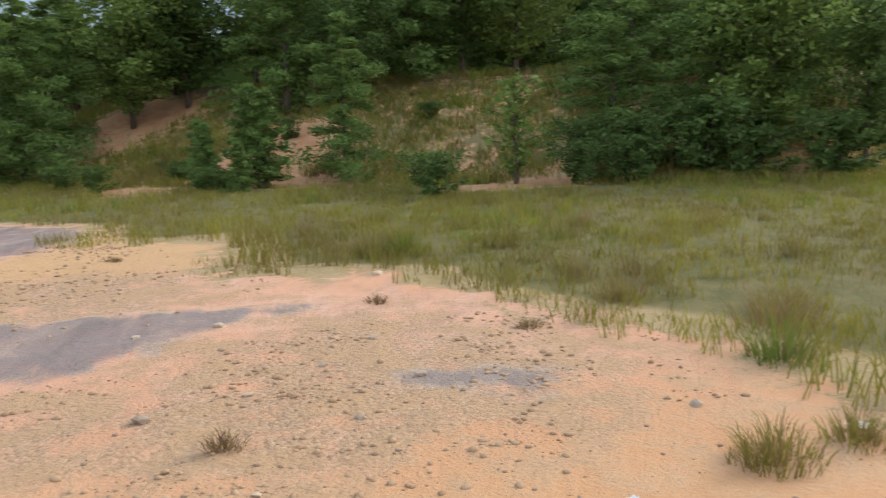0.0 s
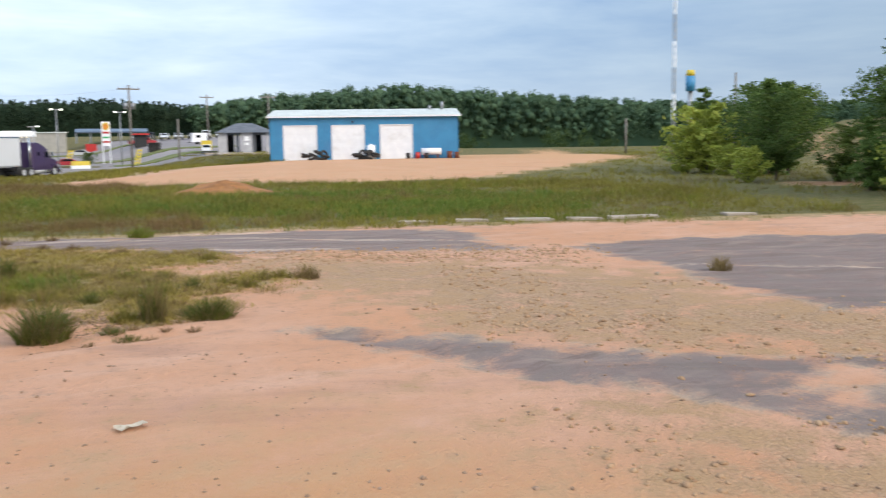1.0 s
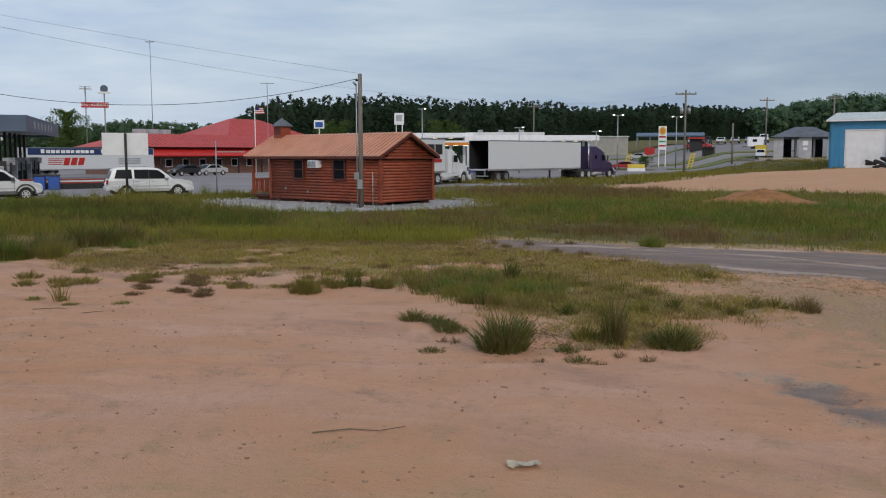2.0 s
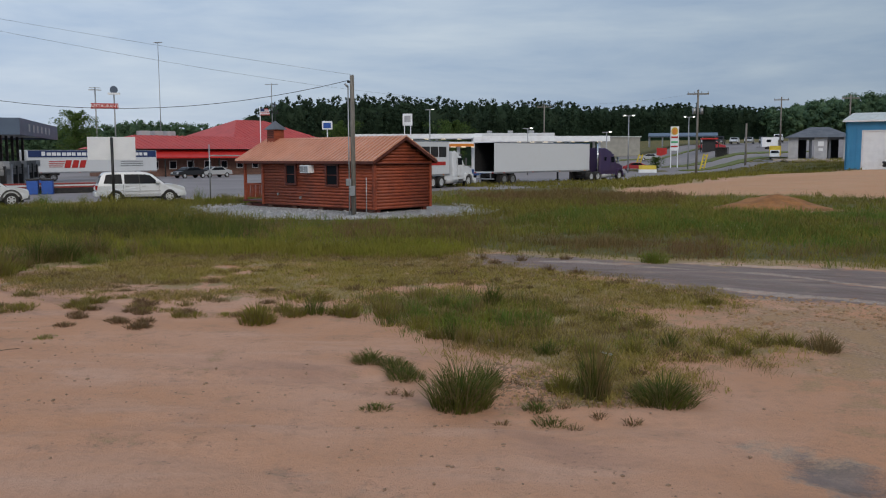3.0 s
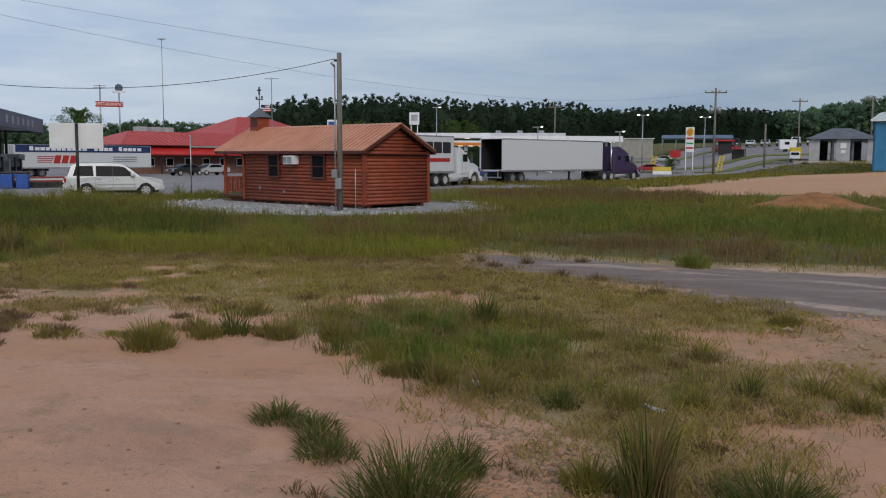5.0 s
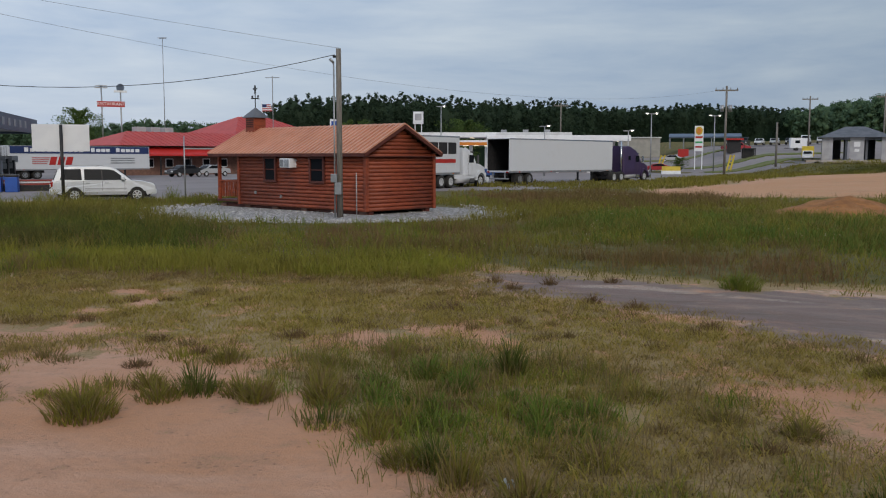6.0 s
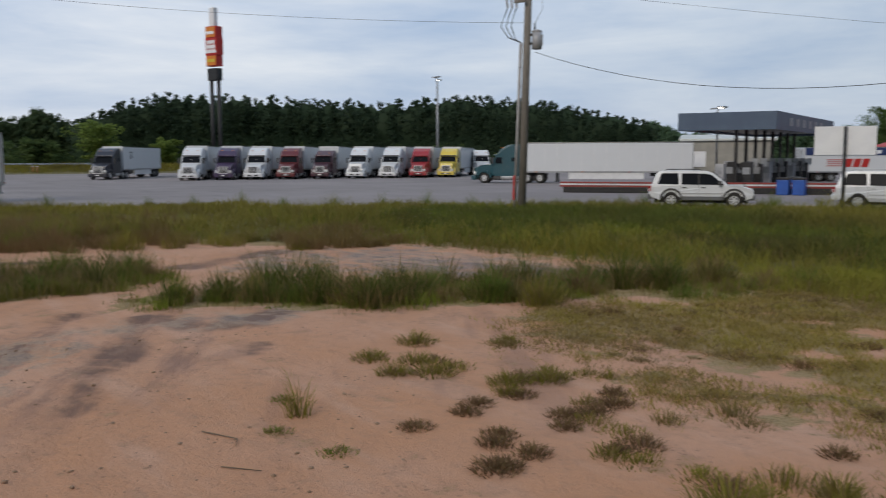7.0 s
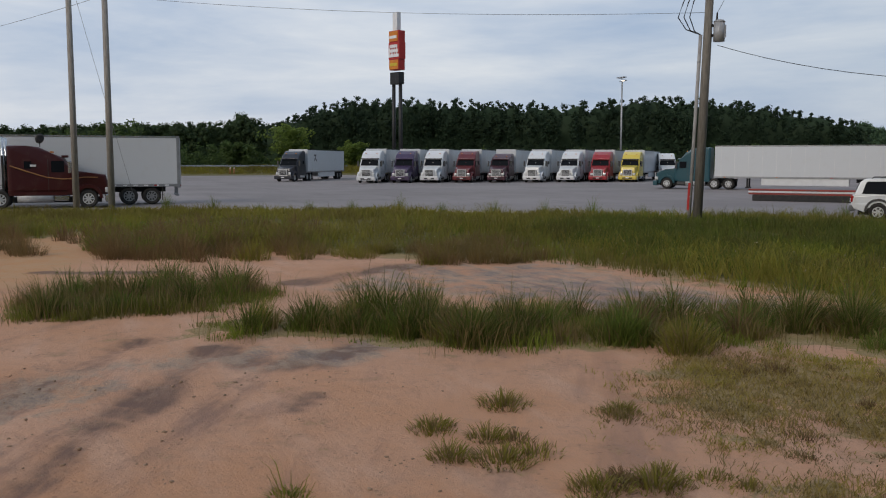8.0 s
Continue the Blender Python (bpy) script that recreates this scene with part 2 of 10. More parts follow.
M = dict(
    log=mat("red_stained_log", (0.30, 0.066, 0.028), (0.21, 0.042, 0.02), 2.5, 40, 0.55, bumps=0.3, vary=0.14, stretch=(1, 1, 4), dirt=(0.10, 0.03, 0.02)),
    trim=mat("dark_red_trim", (0.12, 0.03, 0.02), (0.08, 0.02, 0.014), 3, 50, 0.6),
    tin=mat("copper_red_sheet_roof", (0.60, 0.29, 0.19), (0.52, 0.235, 0.145), 0.8, 30, 0.42, 0.1, 0.05, dirt=(0.42, 0.26, 0.2), vary=0.04),
    darkglass=glassy("dark_glass"),
    white=mat("white_painted_metal", (0.78, 0.79, 0.80), (0.72, 0.73, 0.75), 1.2, 40, 0.45, bumps=0.03, dirt=(0.52, 0.5, 0.47), vary=0.03),
    offwhite=mat("weathered_white_panel", (0.70, 0.71, 0.72), (0.62, 0.63, 0.64), 0.8, 20, 0.5, bumps=0.03, dirt=(0.45, 0.44, 0.42)),
    pole_grey=mat("silvered_pole_wood", (0.33, 0.31, 0.285), (0.23, 0.212, 0.19), 3, 30, 0.85, bumps=0.4, stretch=(6, 6, 0.6), dirt=(0.19, 0.12, 0.09)),
    wood=mat("weathered_pole_wood", (0.215, 0.195, 0.168), (0.14, 0.126, 0.11), 3, 30, 0.85, bumps=0.4, stretch=(6, 6, 0.6)),
    grey=mat("grey_metal", (0.36, 0.37, 0.38), (0.28, 0.29, 0.3), 2, 40, 0.45, 0.6, 0.05),
    steel=mat("bright_steel", (0.62, 0.63, 0.64), (0.5, 0.51, 0.52), 3, 50, 0.25, 0.9, 0.03),
    black=mat("black_metal", (0.02, 0.02, 0.022), (0.035, 0.034, 0.033), 4, 40, 0.5, 0.2, 0.1),
    rubber=mat("tyre_rubber", (0.022, 0.021, 0.02), (0.04, 0.037, 0.034), 6, 60, 0.85, bumps=0.3),
    concrete=mat("pale_concrete", (0.40, 0.33, 0.265), (0.30, 0.24, 0.19), 1.5, 30, 0.9, bumps=0.3, dirt=(0.36, 0.27, 0.2)),
    bluewall=mat("blue_ribbed_sheet", (0.04, 0.235, 0.42), (0.035, 0.20, 0.37), 0.6, 20, 0.5, 0.0, 0.04, dirt=(0.08, 0.2, 0.36)),
    paleroof=mat("pale_sheet_roof", (0.60, 0.62, 0.58), (0.5, 0.52, 0.49), 0.6, 15, 0.5, 0.1, 0.04),
    greyblock=mat("grey_block_wall", (0.42, 0.42, 0.43), (0.34, 0.34, 0.36), 0.8, 15, 0.85, bumps=0.2),
    greyroof_shade=mat("grey_shingle_and_bay_shade", (0.13, 0.14, 0.16), (0.09, 0.1, 0.115), 1.0, 25, 0.8, bumps=0.3),
    canopy=mat("slate_blue_fascia", (0.085, 0.125, 0.175), (0.07, 0.10, 0.15), 0.5, 12, 0.45, bumps=0.03),
    redroof=mat("red_sheet_roof", (0.50, 0.065, 0.055), (0.42, 0.05, 0.045), 0.7, 20, 0.6, 0.0, 0.04, dirt=(0.38, 0.08, 0.06), vary=0.05),
    redawn=mat("bright_red_awning", (0.56, 0.03, 0.025), (0.48, 0.025, 0.02), 0.7, 20, 0.55),
    brick=mat("brown_brick", (0.22, 0.12, 0.09), (0.15, 0.085, 0.065), 3, 12, 0.9, bumps=0.3),
    cream=mat("grey_cream_wall", (0.34, 0.325, 0.285), (0.28, 0.27, 0.24), 0.8, 14, 0.8),
    yellow=mat("yellow_paint", (0.62, 0.46, 0.05), (0.52, 0.38, 0.04), 1.5, 30, 0.5),
    red=mat("red_paint", (0.48, 0.03, 0.025), (0.40, 0.025, 0.02), 1.5, 30, 0.45),
    orange=mat("orange_paint", (0.65, 0.22, 0.03), (0.58, 0.18, 0.025), 1.5, 30, 0.5),
    green=mat("green_sign", (0.03, 0.35, 0.12), (0.025, 0.28, 0.1), 2, 30, 0.5),
    navy=mat("navy_band", (0.02, 0.04, 0.13), (0.018, 0.034, 0.11), 1.0, 30, 0.45),
    binblue=mat("blue_plastic", (0.02, 0.09, 0.36), (0.018, 0.075, 0.3), 2, 30, 0.5),
    turf=mat("short_green_turf", (0.10, 0.13, 0.03), (0.15, 0.15, 0.05), 0.6, 14, 0.95, bumps=0.4),
    orange_soil=mat("orange_soil", (0.34, 0.14, 0.042), (0.22, 0.09, 0.03), 1.8, 9, 0.95, bumps=0.6, dist=0.03, dirt=(0.34, 0.19, 0.09)),
    rust=mat("rusty_iron", (0.22, 0.07, 0.035), (0.14, 0.05, 0.03), 4, 40, 0.9, 0.2, 0.4),
    lamp=glow("lit_lamp_lens", (1.0, 0.97, 0.9), 5.0),
    dim=glow("lit_canopy_lamp", (1.0, 0.9, 0.7), 1.6),
    bark=mat("tree_bark", (0.12, 0.085, 0.06), (0.07, 0.05, 0.037), 3, 25, 0.95, bumps=0.6, stretch=(4, 4, 1)),
    cable=mat("black_cable", (0.025, 0.025, 0.028), rough=0.6, bumps=0),
    line=mat("weathered_wire", (0.22, 0.23, 0.25), (0.16, 0.17, 0.18), rough=0.5, metal=0.2, bumps=0),
    drum=mat("pale_grey_enamel", (0.40, 0.41, 0.43), (0.32, 0.33, 0.35), 2, 30, 0.45, 0.1, 0.05, dirt=(0.24, 0.22, 0.2)),
    pipe=mat("weathered_grey_pipe", (0.36, 0.35, 0.34), (0.27, 0.26, 0.255), 2, 30, 0.7, 0, 0.1),
    alloy=mat("bright_alloy", (0.72, 0.73, 0.74), (0.6, 0.61, 0.62), 3, 50, 0.35, 0.35, 0.03),
    stripe=mat("tan_stripe", (0.36, 0.17, 0.06), (0.28, 0.12, 0.045), 3, 30, 0.5),
    barrier_red=mat("faded_red_paint", (0.30, 0.05, 0.04), (0.22, 0.04, 0.035), 1.2, 20, 0.6, dirt=(0.2, 0.1, 0.08)),
    stone=mat("pale_stone", (0.42, 0.31, 0.215), (0.30, 0.205, 0.14), 6, 40, 0.9, bumps=0.4, vary=0.25),
    paper=mat("pale_scrap", (0.72, 0.66, 0.55), (0.62, 0.55, 0.44), 9, 60, 0.8),
    stick=mat("dry_stick", (0.20, 0.14, 0.09), (0.12, 0.085, 0.06), 9, 60, 0.9),
    leaf_mid=leafy("green_leaves", (0.08, 0.13, 0.032), (0.15, 0.215, 0.05), (0.25, 0.31, 0.083)),
    leaf_dark=leafy("dark_green_leaves", (0.040, 0.074, 0.020), (0.076, 0.126, 0.032), (0.145, 0.20, 0.055)),
    leaf_yellow=leafy("yellow_green_leaves", (0.19, 0.25, 0.045), (0.32, 0.365, 0.068), (0.46, 0.46, 0.105)),
    leaf_pine=leafy("pine_needles", (0.064, 0.12, 0.030), (0.115, 0.185, 0.047), (0.195, 0.27, 0.075)),
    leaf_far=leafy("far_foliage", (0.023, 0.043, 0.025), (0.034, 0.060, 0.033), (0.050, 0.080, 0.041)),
    # distance haze is mixed into these leaves: paler and bluer green
    leaf_haze=leafy("hazy_hill_foliage", (0.058, 0.110, 0.066), (0.088, 0.152, 0.084), (0.125, 0.195, 0.10)),
    leaf_dim=leafy("dim_wood_foliage", (0.028, 0.052, 0.026), (0.046, 0.076, 0.035), (0.075, 0.108, 0.046)),
    leaf_edge=leafy("wood_edge_foliage", (0.045, 0.08, 0.03), (0.075, 0.12, 0.04), (0.12, 0.165, 0.055)),
    grass=grassy("field_grass", (0.145, 0.145, 0.024), (0.225, 0.195, 0.038), (0.31, 0.25, 0.072), (0.165, 0.135, 0.038), (0.26, 0.245, 0.040), 0.9),
    grass_lush=grassy("lush_grass", (0.07, 0.105, 0.016), (0.145, 0.185, 0.028), (0.28, 0.28, 0.055), (0.15, 0.13, 0.032), (0.23, 0.275, 0.036), 0.75),
    grass_turf=grassy("thin_turf_grass", (0.245, 0.19, 0.046), (0.35, 0.268, 0.068), (0.44, 0.34, 0.115), (0.28, 0.19, 0.072), (0.33, 0.28, 0.055), 0.8),
    grass_deep=grassy("deep_green_grass", (0.045, 0.066, 0.014), (0.095, 0.122, 0.024), (0.20, 0.195, 0.05), (0.10, 0.084, 0.028), (0.16, 0.185, 0.03), 0.7),
    grass_bright=grassy("bright_yellow_green_grass", (0.185, 0.19, 0.028), (0.26, 0.25, 0.038), (0.34, 0.31, 0.066), (0.22, 0.185, 0.042), (0.24, 0.255, 0.033), 0.7),
    grass_fresh=grassy("fresh_green_grass", (0.085, 0.135, 0.024), (0.13, 0.185, 0.034), (0.20, 0.245, 0.05), (0.15, 0.145, 0.036), (0.11, 0.165, 0.03), 0.6),
    grass_rust=grassy("rusty_seeding_grass", (0.15, 0.085, 0.04), (0.21, 0.125, 0.06), (0.27, 0.18, 0.09), (0.17, 0.135, 0.04), (0.20, 0.12, 0.06), 0.6),
    grass_dry=grassy("dry_grass", (0.15, 0.11, 0.045), (0.24, 0.17, 0.07), (0.34, 0.24, 0.11), (0.22, 0.165, 0.08), (0.15, 0.10, 0.05)),
    grass_brown=leafy("brown_grass", (0.13, 0.078, 0.042), (0.19, 0.115, 0.06), (0.28, 0.18, 0.085)),
)
# ground
WASH = 0.54
GM, n, l, b = shader("bare_sandy_ground", 0.92, 0, 0.25)
co = n.new("ShaderNodeTexCoord").outputs["Object"]
at = n.new("ShaderNodeAttribute")
at.attribute_name = "zone"
sp = n.new("ShaderNodeSeparateColor")
l.new(at.outputs["Color"], sp.inputs[0])
big, midn, fine = noise_at(n, l, 0.22, 5, 0.6, co), noise_at(n, l, 1.6, 6, 0.65, co), noise_at(n, l, 22, 5, 0.7, co)
streak = noise_at(n, l, 0.9, 6, 0.6, co, (0.35, 1.5, 1))
vor = n.new("ShaderNodeTexVoronoi")
vor.inputs["Scale"].default_value = 9.0
l.new(co, vor.inputs["Vector"])
vor2 = n.new("ShaderNodeTexVoronoi")
vor2.inputs["Scale"].default_value = 26.0
l.new(co, vor2.inputs["Vector"])


def edge(chan, width=0.18, rough=0.55):
    """A ragged border for a zone whose cover falls off through one half."""
    a = math2(n, l, "ADD", chan, math2(n, l, "MULTIPLY", math2(n, l, "SUBTRACT", midn, 0.5), rough * 2.2))
    a = math2(n, l, "ADD", a, math2(n, l, "MULTIPLY", math2(n, l, "SUBTRACT", fine, 0.5), 0.6))
    return ramp2(n, l, a, 0.5 - width, 0.5 + width)


sand = mixc(n, l, ramp2(n, l, big, 0.36, 0.62), (0.572, 0.315, 0.205), (0.540, 0.272, 0.153))
sand = mixc(n, l, math2(n, l, "MULTIPLY", ramp2(n, l, streak, 0.48, 0.72), 0.6), sand, (0.60, 0.365, 0.262))
sand = mixc(n, l, math2(n, l, "MULTIPLY", ramp2(n, l, midn, 0.52, 0.72), 0.55), sand, (0.35, 0.20, 0.14))
grit = noise_at(n, l, 60, 4, 0.7, co)
sand = mixc(n, l, math2(n, l, "MULTIPLY", ramp2(n, l, grit, 0.5, 0.75), 0.45), sand, (0.27, 0.165, 0.11))
sand = mixc(n, l, math2(n, l, "MULTIPLY", ramp2(n, l, fine, 0.58, 0.75), 0.2), sand, (0.50, 0.38, 0.29))
mottle = noise_at(n, l, 6.5, 5, 0.65, co)
sand = mixc(n, l, math2(n, l, "MULTIPLY", ramp2(n, l, mottle, 0.48, 0.68), 0.26), sand, (0.34, 0.205, 0.135))
turn = n.new("ShaderNodeMapping")
turn.inputs["Rotation"].default_value = (0, 0, WASH)
l.new(co, turn.inputs[0])
trail = noise_at(n, l, 0.8, 6, 0.62, turn.outputs[0], (0.22, 1.1, 1))
spot = n.new("ShaderNodeVectorMath")
spot.operation = "DISTANCE"
spot.inputs[1].default_value = (-12.8, 14.2, 0)
l.new(co, spot.inputs[0])
where = math2(n, l, "MAXIMUM", math2(n, l, "MULTIPLY", ramp2(n, l, noise_at(n, l, 0.13, 3, 0.5, co), 0.42, 0.62), 0.5), ramp2(n, l, math2(n, l, "MULTIPLY", spot.outputs["Value"], -1.0), -5.4, -2.0))
trail = math2(n, l, "MULTIPLY", ramp2(n, l, trail, 0.50, 0.66), where)
sand = mixc(n, l, math2(n, l, "MULTIPLY", trail, 0.85), sand, (0.20, 0.118, 0.096))
peb = math2(n, l, "LESS_THAN", vor.outputs["Distance"], 0.20)
peb = math2(n, l, "MULTIPLY", peb, ramp2(n, l, midn, 0.5, 0.6))
sand = mixc(n, l, math2(n, l, "MULTIPLY", peb, 0.55), sand, (0.23, 0.135, 0.09))
wash = noise_at(n, l, 0.9, 7, 0.68, co)
dark = mixc(n, l, ramp2(n, l, wash, 0.50, 0.70), (0.175, 0.142, 0.138), (0.29, 0.215, 0.178))
dark = mixc(n, l, math2(n, l, "MULTIPLY", ramp2(n, l, grit, 0.45, 0.75), 0.55), dark, (0.11, 0.095, 0.095))
dark = mixc(n, l, math2(n, l, "MULTIPLY", ramp2(n, l, fine, 0.6, 0.72), 0.5), dark, (0.30, 0.24, 0.20))
cell = mixc(n, l, vor2.outputs["Color"], (0.25, 0.145, 0.08), (0.52, 0.35, 0.22))
cell = mixc(n, l, ramp2(n, l, midn, 0.45, 0.62), cell, (0.43, 0.262, 0.142))
cell = mixc(n, l, math2(n, l, "MULTIPLY", ramp2(n, l, fine, 0.45, 0.7), 0.6), cell, (0.24, 0.145, 0.09))
turf = mixc(n, l, ramp2(n, l, midn, 0.38, 0.62), (0.30, 0.215, 0.088), (0.38, 0.268, 0.145))
turf = mixc(n, l, math2(n, l, "MULTIPLY", ramp2(n, l, fine, 0.4, 0.7), 0.6), turf, (0.16, 0.118, 0.048))
turf = mixc(n, l, math2(n, l, "MULTIPLY", ramp2(n, l, grit, 0.5, 0.75), 0.3), turf, (0.10, 0.085, 0.03))
red = mixc(n, l, ramp2(n, l, midn, 0.35, 0.65), (0.51, 0.26, 0.122), (0.50, 0.295, 0.165))
meadow = mixc(n, l, ramp2(n, l, midn, 0.38, 0.62), (0.10, 0.095, 0.028), (0.16, 0.13, 0.05))
meadow = mixc(n, l, math2(n, l, "MULTIPLY", ramp2(n, l, fine, 0.4, 0.7), 0.6), meadow, (0.06, 0.062, 0.02))
al = at.outputs["Alpha"]
at2 = n.new("ShaderNodeAttribute")
at2.attribute_name = "tint"
sp2 = n.new("ShaderNodeSeparateColor")
l.new(at2.outputs["Color"], sp2.inputs[0])
turf = mixc(n, l, ramp2(n, l, al, 0.55, 0.95), turf, meadow)
col = mixc(n, l, edge(al, 0.35), sand, red)
col = mixc(n, l, edge(sp.outputs[2], 0.3, 1.1), col, cell)
col = mixc(n, l, edge(sp2.outputs[0], 0.3, 0.9), col, mixc(n, l, ramp2(n, l, fine, 0.4, 0.65), (0.50, 0.31, 0.165), (0.42, 0.23, 0.10)))
col = mixc(n, l, math2(n, l, "MULTIPLY", edge(sp2.outputs[2], 0.3, 0.6), 0.85), col, mixc(n, l, ramp2(n, l, midn, 0.4, 0.62), (0.34, 0.15, 0.07), (0.40, 0.225, 0.12)))
dark = mixc(n, l, math2(n, l, "MULTIPLY", ramp2(n, l, streak, 0.52, 0.70), 0.55), dark, (0.30, 0.235, 0.195))
dark = mixc(n, l, math2(n, l, "MULTIPLY", ramp2(n, l, noise_at(n, l, 1.3, 6, 0.65, co, (0.3, 2.0, 1)), 0.55, 0.66), 0.6), dark, (0.085, 0.07, 0.068))
lane = noise_at(n, l, 1.0, 6, 0.6, turn.outputs[0], (0.10, 1.5, 1))
dark = mixc(n, l, math2(n, l, "MULTIPLY", ramp2(n, l, lane, 0.50, 0.62), 0.45), dark, (0.105, 0.088, 0.086))
dark = mixc(n, l, math2(n, l, "MULTIPLY", ramp2(n, l, math2(n, l, "SUBTRACT", 1.0, lane), 0.56, 0.68), 0.4), dark, (0.33, 0.265, 0.225))
drift = noise_at(n, l, 1.1, 7, 0.7, co, (0.35, 1.7, 1))
feather = noise_at(n, l, 1.6, 6, 0.65, turn.outputs[0], (0.3, 1.4, 1))
smear = math2(n, l, "ADD", at2.outputs["Alpha"], math2(n, l, "MULTIPLY", math2(n, l, "SUBTRACT", feather, 0.5), math2(n, l, "MULTIPLY", at2.outputs["Alpha"], 2.4)))
col = mixc(n, l, math2(n, l, "MULTIPLY", ramp2(n, l, smear, 0.12, 0.95), 0.85), col, mixc(n, l, ramp2(n, l, midn, 0.4, 0.6), (0.13, 0.08, 0.067), (0.195, 0.115, 0.085)))
slick = math2(n, l, "ADD", sp.outputs[1], math2(n, l, "MULTIPLY", math2(n, l, "SUBTRACT", drift, 0.5), math2(n, l, "MULTIPLY", sp.outputs[1], 1.6)))
slick = math2(n, l, "SUBTRACT", slick, math2(n, l, "MULTIPLY", sp2.outputs[1], 0.45))
rim = math2(n, l, "MULTIPLY", ramp2(n, l, slick, 0.26, 0.42), ramp2(n, l, midn, 0.42, 0.58))
col = mixc(n, l, math2(n, l, "MULTIPLY", rim, 0.6), col, (0.55, 0.40, 0.275))
col = mixc(n, l, math2(n, l, "MULTIPLY", edge(slick, 0.26, 0.45), 0.85), col, dark)
pale = math2(n, l, "MULTIPLY", ramp2(n, l, sp2.outputs[1], 0.35, 0.85), ramp2(n, l, fine, 0.36, 0.56))
col = mixc(n, l, math2(n, l, "MULTIPLY", pale, 0.7), col, (0.50, 0.405, 0.335))
col = mixc(n, l, edge(sp.outputs[0], 0.16, 1.0), col, turf)
l.new(col, b.inputs["Base Color"])
hgt = math2(n, l, "ADD", math2(n, l, "MULTIPLY", fine, 0.5), math2(n, l, "MULTIPLY", midn, 1.3))
hgt = math2(n, l, "ADD", hgt, math2(n, l, "MULTIPLY", grit, 0.3))
hgt = math2(n, l, "ADD", hgt, math2(n, l, "MULTIPLY", mottle, 0.7))
hgt = math2(n, l, "ADD", hgt, math2(n, l, "MULTIPLY", peb, 0.25))
hgt = math2(n, l, "SUBTRACT", hgt, math2(n, l, "MULTIPLY", vor2.outputs["Distance"], math2(n, l, "MULTIPLY", sp.outputs[2], 0.6)))
bump(n, l, b, hgt, 0.8, 0.06)
M["ground"] = GM

# tarmac lot
TM, n, l, b = shader("worn_grey_tarmac", 0.85, 0, 0.3)
co = n.new("ShaderNodeTexCoord").outputs["Object"]
f1, f2, f3 = noise_at(n, l, 0.08, 6, 0.65, co), noise_at(n, l, 0.5, 6, 0.65, co, (0.3, 1.2, 1)), noise_at(n, l, 25, 4, 0.7, co)
col = mixc(n, l, ramp2(n, l, f1, 0.35, 0.65), (0.20, 0.175, 0.172), (0.26, 0.228, 0.222))
col = mixc(n, l, math2(n, l, "MULTIPLY", ramp2(n, l, f2, 0.5, 0.75), 0.6), col, (0.15, 0.132, 0.133))
col = mixc(n, l, math2(n, l, "MULTIPLY", ramp2(n, l, f3, 0.45, 0.8), 0.4), col, (0.27, 0.25, 0.24))
l.new(col, b.inputs["Base Color"])
bump(n, l, b, f3, 0.3, 0.01)
M["tarmac"] = TM
# loose pale gravel
VM, n, l, b = shader("loose_grey_gravel", 0.9, 0, 0.3)
co = n.new("ShaderNodeTexCoord").outputs["Object"]
v = n.new("ShaderNodeTexVoronoi")
v.inputs["Scale"].default_value = 9.0
l.new(co, v.inputs["Vector"])
col = mixc(n, l, v.outputs["Color"], (0.27, 0.26, 0.25), (0.52, 0.505, 0.485))
col = mixc(n, l, ramp2(n, l, v.outputs["Distance"], 0.3, 0.7), col, (0.16, 0.15, 0.14))
l.new(col, b.inputs["Base Color"])
bump(n, l, b, v.outputs["Distance"], 0.8, 0.04)
M["gravel"] = VM

# ---- mesh tools ----
def link_mesh(name, bm, material, parent=None, label="", smooth=False):
    me = bpy.data.meshes.new(name)
    bmesh.ops.recalc_face_normals(bm, faces=bm.faces)
    bm.to_mesh(me)
    bm.free()
    for m in material if isinstance(material, (list, tuple)) else [material]:
        me.materials.append(m)
    if smooth:
        me.polygons.foreach_set("use_smooth", [True] * len(me.polygons))
    ob = new(name, me)
    ob.parent = parent
    return tagged(ob, label)


def part(name, bm, material, parent, label="", smooth=False):
    return link_mesh(name, bm, material, parent, label, smooth)


def thing(name, x, y, z=0.0, rz=0.0, label="", category="", group="", kind=""):
    ob = new(name)
    ob.empty_display_size = 0.2
    ob.matrix_basis = pose(x, y, z, 0, 0, rz)
    return tagged(ob, label, category, group, kind)


def box(bm, x0, x1, y0, y1, z0, z1, bevel=0.0):
    m = Matrix.LocRotScale(((x0 + x1) / 2, (y0 + y1) / 2, (z0 + z1) / 2), None, (abs(x1 - x0), abs(y1 - y0), abs(z1 - z0)))
    r = bmesh.ops.create_cube(bm, size=1, matrix=m)
    if bevel:
        es = list({e for v in r["verts"] for e in v.link_edges})
        bmesh.ops.bevel(bm, geom=es, offset=bevel, segments=2, affect="EDGES", profile=0.6)
    return bm


def boxm(bm, m, bevel=0.0):
    r = bmesh.ops.create_cube(bm, size=1, matrix=m)
    if bevel:
        es = list({e for v in r["verts"] for e in v.link_edges})
        bmesh.ops.bevel(bm, geom=es, offset=bevel, segments=1, affect="EDGES")
    return bm


def B(*a, bevel=0.0):
    return box(bmesh.new(), *a, bevel=bevel)


